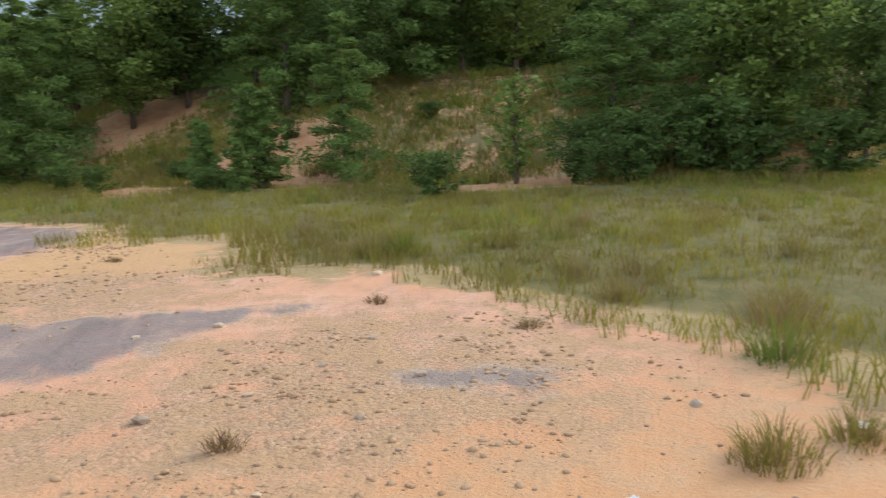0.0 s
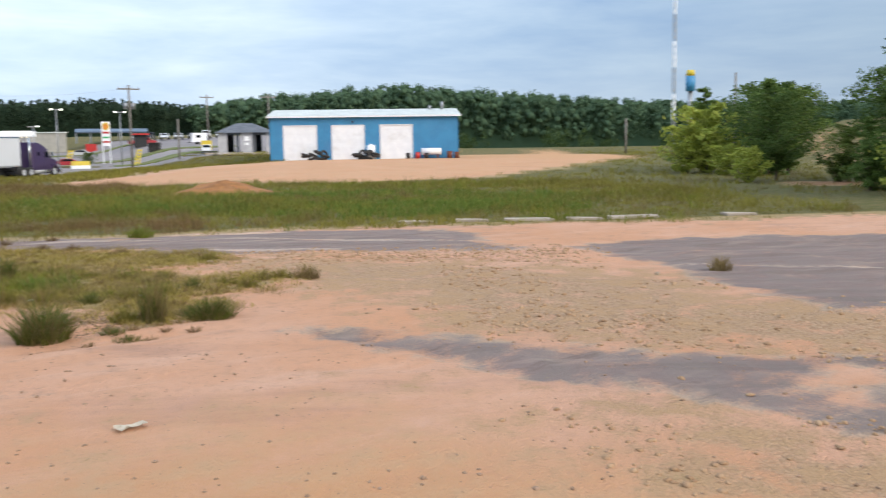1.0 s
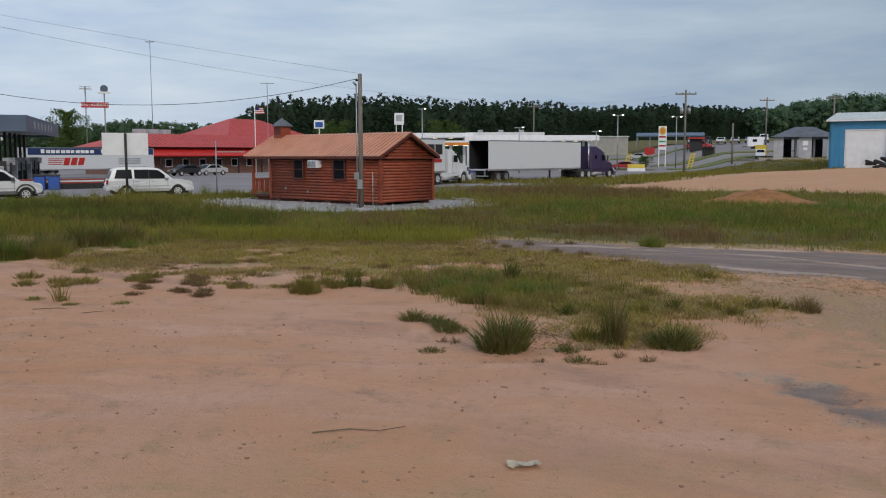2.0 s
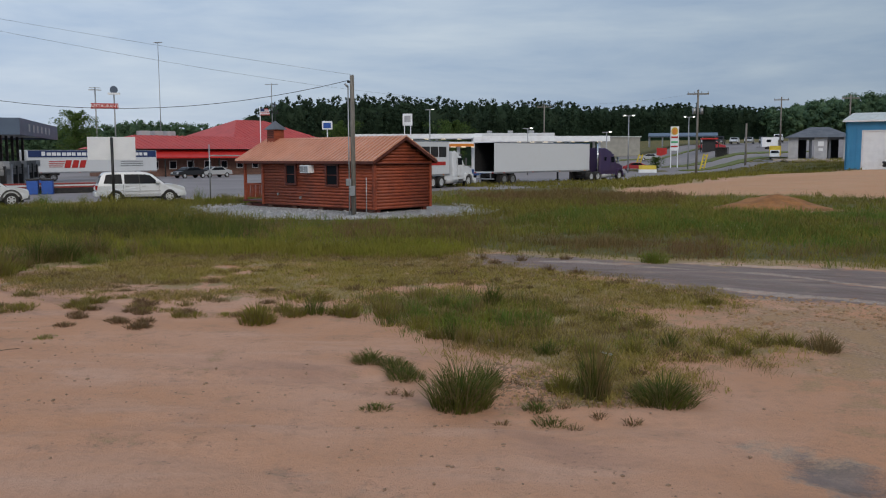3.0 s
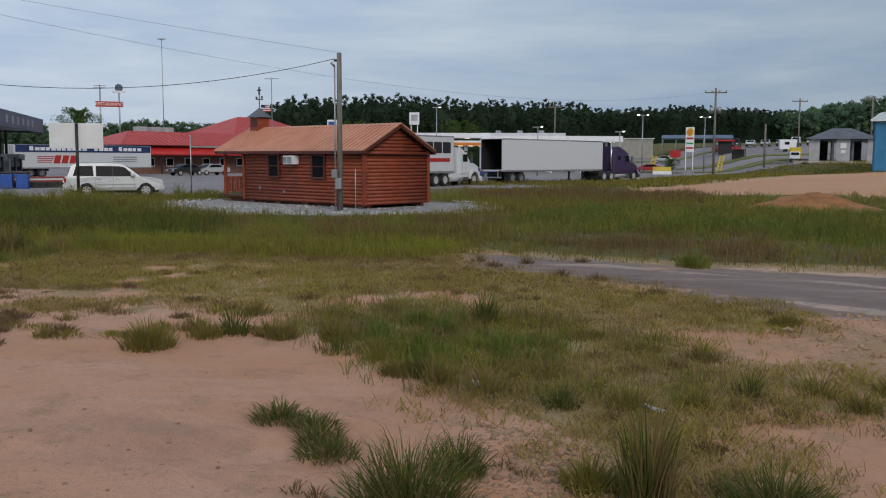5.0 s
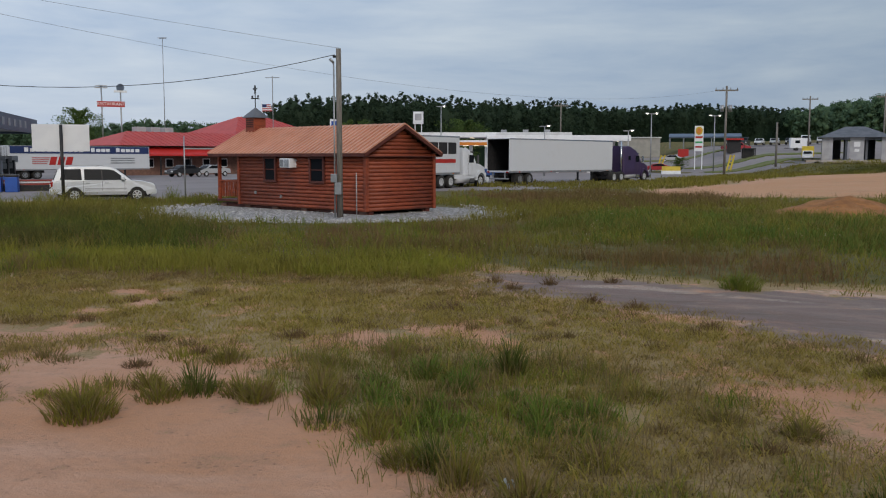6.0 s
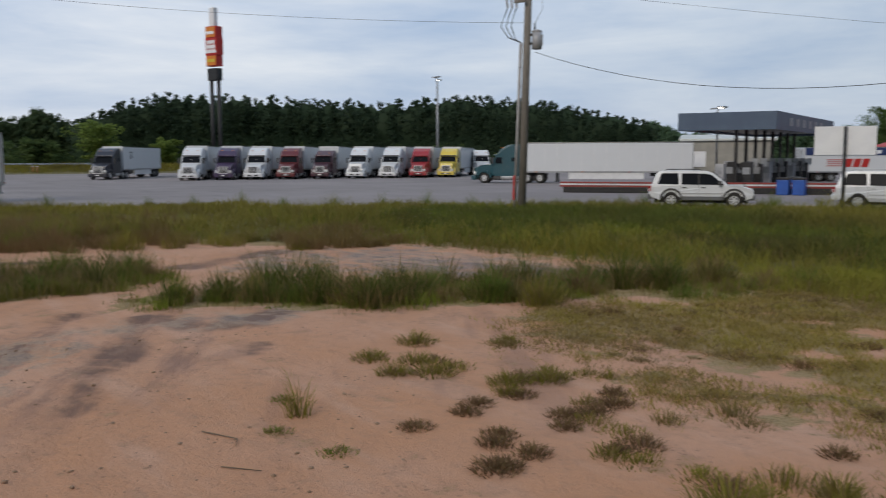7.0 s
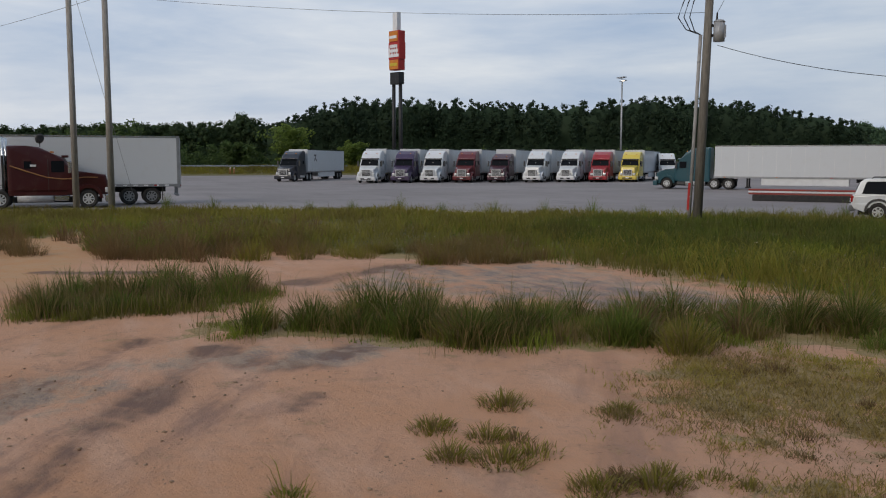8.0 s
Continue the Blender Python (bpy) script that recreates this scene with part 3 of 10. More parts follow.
def tube(bm, p0, p1, r0, r1=None, n=10):
    p0, p1 = Vector(p0), Vector(p1)
    d = p1 - p0
    m = Matrix.Translation((p0 + p1) / 2) @ d.to_track_quat("Z", "Y").to_matrix().to_4x4()
    bmesh.ops.create_cone(bm, cap_ends=True, segments=n, radius1=r0, radius2=r0 if r1 is None else r1, depth=d.length, matrix=m)
    return bm


def C(p0, p1, r0, r1=None, n=10):
    return tube(bmesh.new(), p0, p1, r0, r1, n)


def bent(bm, pts, r0, r1=None, n=6):
    """A tapered tube along points."""
    r1 = r0 if r1 is None else r1
    rings = []
    for i, p in enumerate(pts):
        p = Vector(p)
        d = (Vector(pts[min(i + 1, len(pts) - 1)]) - Vector(pts[max(i - 1, 0)])).normalized()
        q = d.to_track_quat("Z", "Y")
        r = r0 + (r1 - r0) * i / (len(pts) - 1)
        rings.append([bm.verts.new(p + q @ Vector((r * math.cos(a), r * math.sin(a), 0))) for a in (2 * math.pi * k / n for k in range(n))])
    for a, c in zip(rings, rings[1:]):
        for k in range(n):
            bm.faces.new((a[k], a[(k + 1) % n], c[(k + 1) % n], c[k]))
    bm.faces.new(rings[0][::-1])
    bm.faces.new(rings[-1])
    return bm


def prism(bm, pts, y0, y1, bevel=0.0, segs=2):
    """An outline in x and z, drawn out along y, with rounded side edges."""
    a = [bm.verts.new((x, y0, z)) for x, z in pts]
    c = [bm.verts.new((x, y1, z)) for x, z in pts]
    f1, f2 = bm.faces.new(a), bm.faces.new(c[::-1])
    k = len(pts)
    for i in range(k):
        bm.faces.new((a[i], c[i], c[(i + 1) % k], a[(i + 1) % k]))
    if bevel:
        es = list(f1.edges) + list(f2.edges)
        bmesh.ops.bevel(bm, geom=es, offset=bevel, segments=segs, affect="EDGES", profile=0.6)
    return bm


def P(pts, y0, y1, bevel=0.0, segs=2):
    return prism(bmesh.new(), pts, y0, y1, bevel, segs)


def skin(bm, rings, caps=True):
    """Joins equal rings of points into one closed skin."""
    vs = [[bm.verts.new(p) for p in r] for r in rings]
    k = len(rings[0])
    for a, c in zip(vs, vs[1:]):
        for i in range(k):
            bm.faces.new((a[i], a[(i + 1) % k], c[(i + 1) % k], c[i]))
    if caps:
        bm.faces.new(vs[0][::-1])
        bm.faces.new(vs[-1])
    return bm


def sagging(name, a, c, sag, r, parent=None):
    pts = []
    a, c = Vector(a), Vector(c)
    for i in range(21):
        s = i / 20
        p = a.lerp(c, s)
        p.z -= sag * 4 * s * (1 - s)
        pts.append(p)
    return link_mesh(name, bent(bmesh.new(), pts, r, n=5), M["cable" if "cable" in name else "line"], parent, smooth=True)


def raw_mesh(name, verts, faces_n, loops, material, parent=None):
    """A mesh straight from arrays: corners, count of corners per face, corner numbers."""
    me = bpy.data.meshes.new(name)
    me.vertices.add(len(verts))
    me.vertices.foreach_set("co", np.asarray(verts, np.float32).ravel())
    me.loops.add(len(loops))
    me.loops.foreach_set("vertex_index", np.asarray(loops, np.int32))
    faces_n = np.asarray(faces_n, np.int32)
    me.polygons.add(len(faces_n))
    me.polygons.foreach_set("loop_start", np.concatenate(([0], np.cumsum(faces_n)[:-1])).astype(np.int32))
    me.materials.append(material)
    me.update(calc_edges=True)
    ob = new(name, me)
    ob.parent = parent
    return ob

# ---- the lie of the land ----
def hash01(i, j, s):
    v = np.sin(i * 127.1 + j * 311.7 + s * 74.7) * 43758.5453
    return v - np.floor(v)


def vnoise(x, y, s=0):
    """Smooth value noise, 0 to 1, for arrays."""
    i, j = np.floor(x), np.floor(y)
    u, v = x - i, y - j
    u, v = u * u * (3 - 2 * u), v * v * (3 - 2 * v)
    return (hash01(i, j, s) * (1 - u) + hash01(i + 1, j, s) * u) * (1 - v) + (hash01(i, j + 1, s) * (1 - u) + hash01(i + 1, j + 1, s) * u) * v


def fnoise(x, y, s=0):
    return 0.5 * vnoise(x, y, s) + 0.3 * vnoise(x * 2.1 + 5, y * 2.1, s + 1) + 0.2 * vnoise(x * 4.3, y * 4.3 + 9, s + 2)


def signed(poly, x, y):
    """Distance to an outline, positive inside."""
    best = np.full(x.shape, 1e9)
    inside = np.zeros(x.shape, bool)
    for (ax, ay), (cx, cy) in zip(poly, poly[1:] + poly[:1]):
        dx, dy = cx - ax, cy - ay
        s = np.clip(((x - ax) * dx + (y - ay) * dy) / (dx * dx + dy * dy), 0, 1)
        best = np.minimum(best, np.hypot(x - ax - s * dx, y - ay - s * dy))
        if ay != cy:
            inside ^= ((ay > y) != (cy > y)) & (x < (cx - ax) * (y - ay) / (cy - ay) + ax)
    return np.where(inside, best, -best)


def step01(v):
    v = np.clip(v, 0, 1)
    return v * v * (3 - 2 * v)


BANK = [(24, -300), (26, -45), (28, -20), (33, -10), (37, 0), (41, 9), (54, 24), (72, 46), (110, 90), (190, 150), (600, 300), (600, -300)]
LOT = [(-53, -4), (-52, 12), (-51.5, 21), (-46, 29.8), (-39.4, 38.2), (-33.4, 45.8), (-30.6, 50.4), (-27.7, 54.1), (-19.9, 59.5), (-15, 67), (-8, 71), (2, 78), (14, 100),
       (22, 120), (27, 136), (27, 150), (20, 165), (18, 240), (-110, 235), (-165, 150), (-158, 40), (-150, 10), (-140, -40), (-75, -40)]
FIELD = [(-52.5, 6), (-51.6, 12), (-51, 20.6), (-46, 29.3), (-39.4, 37.7), (-33.4, 45.3), (-27, 53.6), (-19, 59.5), (-12, 66), (-8, 84), (12, 92), (10, 66), (22, 63),
         (26, 57), (38, 58), (80, 84), (104, 128), (160, 140), (160, 60), (60, 14), (44, 2), (37, -12), (32, -40), (14, -40), (5, -5.4), (8.4, -4.4)]
FIELD += [(11.3, -2), (13.4, -1.6), (14.4, 1.2), (19.4, 1.7), (19.3, 5.4), (23.2, 5.9), (25.4, 11.1), (29, 17.5), (21, 20.8), (14, 25), (10, 26.4),
          (5, 27), (0.2, 29.3), (-6.5, 29.6), (-9, 29), (-13.1, 28.6), (-16, 28.3), (-19.4, 27.9), (-21.6, 27.5), (-23.4, 23.4), (-27.4, 21.4), (-28.2, 16.2), (-35, 16.2), (-33, 6)]
TURF = [(-11.4, 22.3), (-10.4, 24.4), (-9.5, 29.2), (-6.5, 30), (0.2, 29.6), (0.4, 26.4), (3.3, 24.1), (4.5, 22.4), (6.2, 20.9), (5.6, 19.4), (4, 19), (4.2, 17.4),
        (5.8, 15.9), (4.6, 14.7), (4, 14.3), (3.2, 12.6), (2.5, 12.8), (2.1, 14.2), (1.4, 15.1), (0.5, 16), (0, 17.3), (-0.9, 18.6), (-2.2, 19.9), (-3.0, 20.6), (-4.0, 20.5), (-5.0, 20.0), (-7.0, 20.5), (-9.0, 21.2)]
LUSH = [(-2.0, 18.9), (-1.0, 18.6), (-0.3, 17.8), (0.2, 16.9), (0.8, 16.2), (1.7, 15.6), (3.0, 15.6), (4.2, 16.2), (4.0, 18.0), (3.3, 19.2), (1.9, 20.6), (0.8, 21.2), (-0.5, 21.4), (-1.6, 20.6)]
BRIGHT = [(-12.6, 30.2), (-9.7, 32.1), (-6.5, 31.7), (-3.8, 30.8), (-2.1, 32.2), (-0.4, 33.6), (0.4, 29.4), (-0.2, 27.2), (-2.7, 26.6), (-6.6, 28.3), (-9.7, 27.6)]
BRIGHT_B = [(-28, 32.5), (-21.2, 35.3), (-18.2, 38.6), (-13.2, 31.6), (-17.4, 29.9)]
DEEP = [(-34, 36), (-27, 46), (-20.7, 45.4), (-11, 39.5), (-7.7, 36.4), (-7.6, 31.8), (-12, 32), (-18, 29.5), (-22, 28.8), (-30, 30)]
RUSTY = [(-5.6, 32.9), (-4.4, 37.8), (-1.3, 40.7), (0.8, 37.3), (1.7, 32.2), (-0.5, 32.2), (-2.6, 31.6)]
RUSTY_B = [(1.7, 32.2), (3.8, 32.4), (7.4, 32.8), (12, 29), (8.0, 27.2), (6.3, 27.4), (3.9, 29.2)]
RUSTY_C = [(-3, 64), (3, 71), (9, 69), (13, 66), (14, 56), (5.5, 50), (0.5, 50)]
FRESH = [(0.7, 39.6), (4.4, 49), (11.2, 46), (22, 44), (30, 34), (22, 26), (12, 29), (8.3, 34.5), (3.9, 34.4)]
STAND_A = [(-18.2, 13.9), (-17.3, 14.6), (-17.5, 16.5), (-18.9, 18.6), (-20.4, 18.8), (-20.6, 16), (-19.8, 13.8)]
STAND_B = [(-14.9, 16.7), (-14.4, 18.9), (-12.6, 20.0), (-12.0, 21.7), (-11.3, 23.6), (-10.8, 24.9), (-9.7, 25.8), (-8.8, 29.4), (-12.2, 29.2), (-12.1, 27.6), (-13.0, 26.0), (-15.2, 22.4), (-16.3, 19.6), (-16.2, 17.2)]
STRIP = [(0.2, 29.1), (2.9, 28.7), (4.9, 26.9), (9.9, 26.3), (14, 23), (13, 17.5), (7.5, 20.1), (6.2, 21.1), (4.5, 22.5), (3.3, 24.1), (0.5, 26.4)]
SLICK_A = [(14.2, 16.6), (13.3, 12.8), (12.4, 10.2), (11.6, 7.8), (13.6, 6.0), (17.1, 6.3), (20.4, 5.7), (23.6, 5.9), (24.8, 12.6), (20, 15.4), (17.2, 17.6)]
SLICK_B = [(4.0, 11.0), (5.2, 8.4), (5.9, 6.7), (6.4, 5.3), (6.9, 3.8), (7.7, 2.6), (8.6, 1.9), (10.9, 0.1), (11.3, 1.7), (11.1, 3.2), (10.4, 5.0), (8.6, 6.0), (6.9, 7.8), (5.2, 10.2), (4.4, 11.4)]
SLICK_C = [(7.0, -0.8), (6.5, -1.4), (6.5, -2.9), (7.4, -2.8), (7.5, -1.4)]
OCHRE = [(14.4, 5.6), (16.4, 6.4), (20.4, 5.3), (19.1, 1.6), (15.2, 1.6)]
BARE_SPOTS = [(36.2, 7.4, 2.0), (36.9, 1.4, 1.7), (31.6, -6.0, 1.6), (33.2, -9.4, 1.8), (47.5, 32.6, 2.8), (52.5, 10.5, 2.4), (53.6, 8.4, 2.0), (50.4, 12.4, 1.6), (40.6, 3.4, 2.2), (43.0, 0.4, 2.4), (36.4, -1.0, 1.2)]
PALE_LINES = [[(0.4, 27.4), (3.6, 26.9), (8.0, 24.4), (13.0, 19.6)], [(1.6, 29.2), (5.4, 27.4), (9.6, 25.6)], [(3.2, 24.2), (6.4, 21.9), (9.0, 20.4)], [(14.0, 13.0), (16.8, 10.0), (21.5, 9.0)]]
GRAVEL_SPOT = [(7.3, 5.4), (7.6, 4.2), (8.6, 4.3), (8.5, 5.4)]
MOIST = [(-13.3, 15.9), (-14.3, 17.6), (-14.4, 19.1), (-13.3, 20.2), (-12.4, 18.8), (-12.2, 16.8)]
PAN = [(-19.8, 19.1), (-22.7, 23.1), (-21.6, 27.3), (-16.6, 27.9), (-13.1, 28.2), (-12.8, 26.4), (-15.4, 23.4), (-17.4, 21.4)]
PAN_EAST = [(-18.4, 23.4), (-19.6, 26.0), (-16.6, 27.7), (-12.6, 28.0), (-12.4, 26.2), (-15.2, 23.2)]
STREAK = [(-15.4, 16.4), (-13.4, 17.6), (-10.5, 15.2), (-8.2, 12.4), (-9.2, 10.6), (-13, 13.2)]
STONY = [(5, 21.0), (7.4, 19.8), (12, 14), (13, 11), (11.5, 9.4), (14, 6.2), (19.6, 5), (14, 1), (11.4, 0.4), (11.2, 2), (10, 4.4), (7.6, 7.4), (5.8, 10), (6, 14), (5, 17)]
STONY_B = [(5.4, 7.4), (7.1, 3), (8.9, 1.6), (11.1, 0.3), (11, -2), (8, -4.2), (5, -3.6), (4.2, 0), (4.4, 4)]
WARM = [(-6, -8), (6.5, -6), (7.4, -2.6), (6.4, 1.0), (4.8, 4.6), (2.4, 7.2), (-1, 7.2), (-6, 5.4)]
WARM_B = [(-35, 15.8), (-28, 15.9), (-24.5, 15), (-19, 12.5), (-18, 9), (-38, 9)]
PAD = [(9, 66), (22, 63), (26, 57), (38, 58), (80, 84), (100, 128), (60, 106), (38, 103), (28, 95), (20, 87), (12, 78)]
VERGE = [(-9, 84), (4, 80), (12, 79), (20, 88), (28, 96), (38, 104), (60, 107), (64, 128), (50, 129), (39, 132), (34, 140), (28, 136), (22, 119), (14, 105)]
FORECOURT = [(25, 132), (29, 137), (34, 141), (38, 133), (50, 130), (62, 138), (72, 170), (78, 217), (22, 217), (18, 165), (25, 150)]


RUTS = [[(-16, 8.4), (-9, 10.2), (-3, 11.6), (1.0, 12.0), (3.6, 11.8), (4.7, 10.3), (5.2, 8.9), (5.6, 7.2), (6.3, 5.7), (7.2, 3.8)],
        [(-16, 7.4), (-9, 9.4), (-2.2, 10.9), (-0.5, 10.3), (1.1, 9.5), (3.0, 9.3), (4.6, 8.4)],
        [(-6, 11.2), (-8.5, 12.4), (-10.2, 13.0), (-12.3, 13.7), (-14.3, 15.0), (-15.4, 16.4)], [(-5.5, 12.2), (-9.3, 13.2), (-11.8, 14.2), (-13.3, 16.1)],
        [(-5, 12.8), (-7.5, 13.8), (-10.3, 14.7), (-12.5, 15.8), (-13.7, 16.4)], [(-3.3, 13.7), (-0.5, 13.8), (0.9, 12.9)], [(-4, 2.5), (0.5, 3.6), (3.8, 3.0), (6, 0.2)]]


SMEARS = [(0.42, [(-8.4, 12.4), (-10.4, 12.9), (-12.0, 13.7), (-13.1, 14.4)]), (0.22, [(-13.1, 14.4), (-14.0, 15.0), (-15.2, 15.8)]), (0.26, [(-9.0, 14.4), (-9.7, 14.7), (-10.9, 15.0), (-12.2, 15.8)]),
          (0.30, [(-10.5, 15.0), (-11.3, 15.6), (-12.8, 16.1), (-14.0, 16.7)]), (0.34, [(-13.6, 16.7), (-12.7, 17.1), (-12.7, 17.8), (-13.5, 19.2)]), (0.16, [(-10.5, 17.0), (-11.0, 17.4)]), (0.16, [(-8.9, 14.1), (-9.3, 14.4)]),
          (0.5, [(-20.6, 19.6), (-21.6, 21.4), (-22.4, 23.0)]), (0.3, [(-24.6, 14.2), (-23.4, 17.2)])]


def bare(x, y):
    """How bare the soil lies, 0 to 1, round the worn spots."""
    return np.clip(sum(1.4 * np.exp(-((x - a) ** 2 + (y - c) ** 2) / (r * r)) for a, c, r in BARE_SPOTS), 0, 1)


def worn_turf(x, y):
    """Where the turf holds, 0 to 1: broken by sand towards the bare slope."""
    return step01((fnoise(x * 0.55, y * 0.55, 14) + 0.12 * step01((x + 7) / 4) + 0.16 * step01((y - 21.5) / 4) - 0.355) / 0.16)


def rut_dist(x, y, lines=RUTS):
    best = np.full(np.shape(x), 1e9)
    wob = 0.5 * (fnoise(x * 0.4, y * 0.4, 61) - 0.5)
    for line in lines:
        for (ax, ay), (cx, cy) in zip(line, line[1:]):
            dx, dy = cx - ax, cy - ay
            s = np.clip(((x - ax) * dx + (y - ay) * dy) / (dx * dx + dy * dy), 0, 1)
            best = np.minimum(best, np.hypot(x - ax - s * dx, y - ay - s * dy))
    return np.abs(best + wob)


def smeared(x, y):
    """How dark the washed soil lies, 0 to 1, along the broad smears."""
    return np.clip(np.maximum.reduce([np.exp(-(rut_dist(x, y, [line]) / w) ** 2) for w, line in SMEARS]) * (0.55 + 0.8 * vnoise(x * 0.9, y * 0.9, 83)), 0, 1)


def rut_mark(x, y):
    return np.exp(-(rut_dist(x, y) / 0.3) ** 2) * (0.5 + vnoise(x * 0.5, y * 0.5, 71))


def height(x, y):
    x, y = np.asarray(x, float), np.asarray(y, float)
    near = np.exp(-((x - 2) ** 2 + (y - 8) ** 2) / 900)
    h = -0.12 + 0.10 * (fnoise(x * 0.16, y * 0.16, 3) - 0.5) + 0.05 * (fnoise(x * 0.7, y * 0.7, 5) - 0.5) * (0.3 + near)
    h += 0.11 * step01((np.hypot(x, y - 8) - 18) / 25)
    h += 0.11 * (fnoise(x * 1.5 + y * 0.6, y * 0.7, 15) - 0.5) * step01((x - 3.5) / 3) * (1 - step01((x - 22) / 4)) * (1 - step01((y - 16) / 6)) * step01((y + 6) / 3)
    q = rut_dist(x, y)
    h += -0.045 * np.exp(-(q / 0.16) ** 2) + 0.022 * np.exp(-((q - 0.36) / 0.14) ** 2)
    h += 1.15 * step01((x - 8) / 30) * step01((y - 50) / 45) * (1 - step01((y - 92) / 24) * (1 - step01((x - 30) / 12))) + 0.9 * step01((x - 32) / 10) * step01((y - 120) / 13)
    h += np.clip(0.036 * (y - 150) + 0.036 * (x - 28), 0, 5) * step01((x - 16) / 10) * step01((y - 140) / 20) * (1 - step01((x - 78) / 25))
    h = h + 0.40 * np.exp(-(((x - 14.9) / 2.2) ** 2 + ((y - 49.0) / 2.2) ** 2)) * (0.75 + 0.5 * fnoise(x * 0.9, y * 0.9, 33))
    h = h + 1.05 * step01((-160.5 - x) / 6) * (1 - step01((y - 70) / 20)) * (1 - step01((-176 - x) / 20))
    s = signed(BANK, x, y) + 3.0 * (fnoise(x * 0.12, y * 0.12, 8) - 0.5)
    h = h + 5.2 * step01(s / 15) + 5 * step01((s - 25) / 120)
    lot = signed(LOT, x, y)
    h = np.where(lot > -1.5, h + (np.minimum(h, -0.06) - h) * step01((lot + 1.5) / 1.5), h)
    far = np.hypot(x, y)
    return h + 6 * step01((far - 420) / 900)


def cover(poly, x, y, soft):
    return np.clip(0.5 + signed(poly, x, y) / (2 * soft), 0, 1)


def axis_lines(lo, hi, stp, far):
    a = list(np.arange(lo, hi, stp))
    d, lft, rgt = stp, [], []
    p, q = lo, a[-1]
    while p > -far or q < far:
        d *= 1.13
        p, q = p - d, q + d
        lft.append(p)
        rgt.append(q)
    return np.array(lft[::-1] + a + rgt)


gx, gy = axis_lines(-26, 28, 0.21, 2600), axis_lines(-9, 34, 0.21, 2600)
X, Y = np.meshgrid(gx, gy)
fx, fy = X.ravel(), Y.ravel()
gz = height(fx, fy)
nx, ny = len(gx), len(gy)
ii = (np.arange(ny - 1)[:, None] * nx + np.arange(nx - 1)[None, :]).ravel()
ground = raw_mesh("ground", np.stack((fx, fy, gz), 1), np.full(len(ii), 4), np.stack((ii, ii + 1, ii + nx + 1, ii + nx), 1).ravel(), M["ground"])
tagged(ground, "bare sandy earth with dark washed patches and thin turf", "ground", kind="structure")
ground.data.polygons.foreach_set("use_smooth", [True] * len(ground.data.polygons))
warp = 1.3 * (fnoise(fx * 0.7, fy * 0.7, 21) - 0.5) + 0.7 * (fnoise(fx * 2.4, fy * 2.4, 23) - 0.5)
wx, wy = fx + warp, fy + 1.3 * (fnoise(fx * 0.7, fy * 0.7, 33) - 0.5) + 0.7 * (fnoise(fx * 2.4, fy * 2.4, 35) - 0.5)
lw = 3.2 * step01((fx - 8) / 6) * (fnoise(fx * 0.22, fy * 0.22, 91) - 0.5)
lv = 3.2 * step01((fx - 8) / 6) * (fnoise(fx * 0.22, fy * 0.22, 95) - 0.5)
zr = np.maximum.reduce([cover(FIELD, wx + lw, wy + lv, 0.9), 0.68 * cover(TURF, wx, wy, 0.9) * worn_turf(wx, wy), cover(LUSH, wx, wy, 0.5), cover(STAND_A, wx, wy, 0.3), cover(STAND_B, wx, wy, 0.3)])
bank = signed(BANK, fx, fy)
zr = np.where(bank > 0, np.maximum(zr * 0.5, 0.62 * step01(bank / 4) * (0.78 + 0.6 * vnoise(fx * 0.13, fy * 0.13, 4))), zr)
zr = np.where(np.hypot(fx - 2, fy - 8) > 130, np.maximum(zr, 0.8), zr)
zr *= 1 - 0.97 * np.clip(1.6 * np.exp(-(((fx - 14.9) / 2.7) ** 2 + ((fy - 49.0) / 2.4) ** 2)), 0, 1)
zr = np.maximum(zr, 0.9 * cover(VERGE, wx, wy, 0.8))
zr *= 1 - 0.85 * cover(PAD, wx, wy, 0.6)
zr *= 1 - 0.92 * bare(wx, wy)
zg_ = np.maximum.reduce([cover(STRIP, wx, wy, 0.7), 0.95 * cover(SLICK_A, wx, wy, 0.6), 0.9 * cover(SLICK_B, wx, wy, 0.6), 0.7 * cover(SLICK_C, wx, wy, 0.5), 0.50 * cover(PAN, wx, wy, 1.0), 0.62 * cover(PAN_EAST, wx, wy, 1.2), 0.40 * cover(STREAK, wx, wy, 1.2), 0.55 * cover(MOIST, wx, wy, 0.9), 0.24 * rut_mark(fx, fy)]) * (1 - 0.8 * cover(GRAVEL_SPOT, wx, wy, 0.5))
zb = np.maximum(0.8 * cover(STONY, wx, wy, 1.6), 0.7 * cover(STONY_B, wx, wy, 1.6))
za = np.maximum.reduce([0.95 * step01((np.hypot(fx, fy) - 90) / 30), 0.55 * cover(PAD, wx, wy, 0.8), 0.95 * cover(WARM, wx, wy, 3.6), 0.85 * cover(WARM_B, wx, wy, 1.5), step01(bank / 3) * 0.8, np.clip(1.5 * np.exp(-(((fx - 14.9) / 2.8) ** 2 + ((fy - 49.0) / 2.6) ** 2)), 0, 1), step01(signed(FIELD, fx, fy) / 1.6) * (bank < 0) * step01((zr - 0.4) / 0.4)])
tint = ground.data.color_attributes.new("tint", "FLOAT_COLOR", "POINT")
zl = np.exp(-(rut_dist(fx, fy, PALE_LINES) / 0.2) ** 2) * (0.4 + vnoise(fx * 0.6, fy * 0.6, 73))
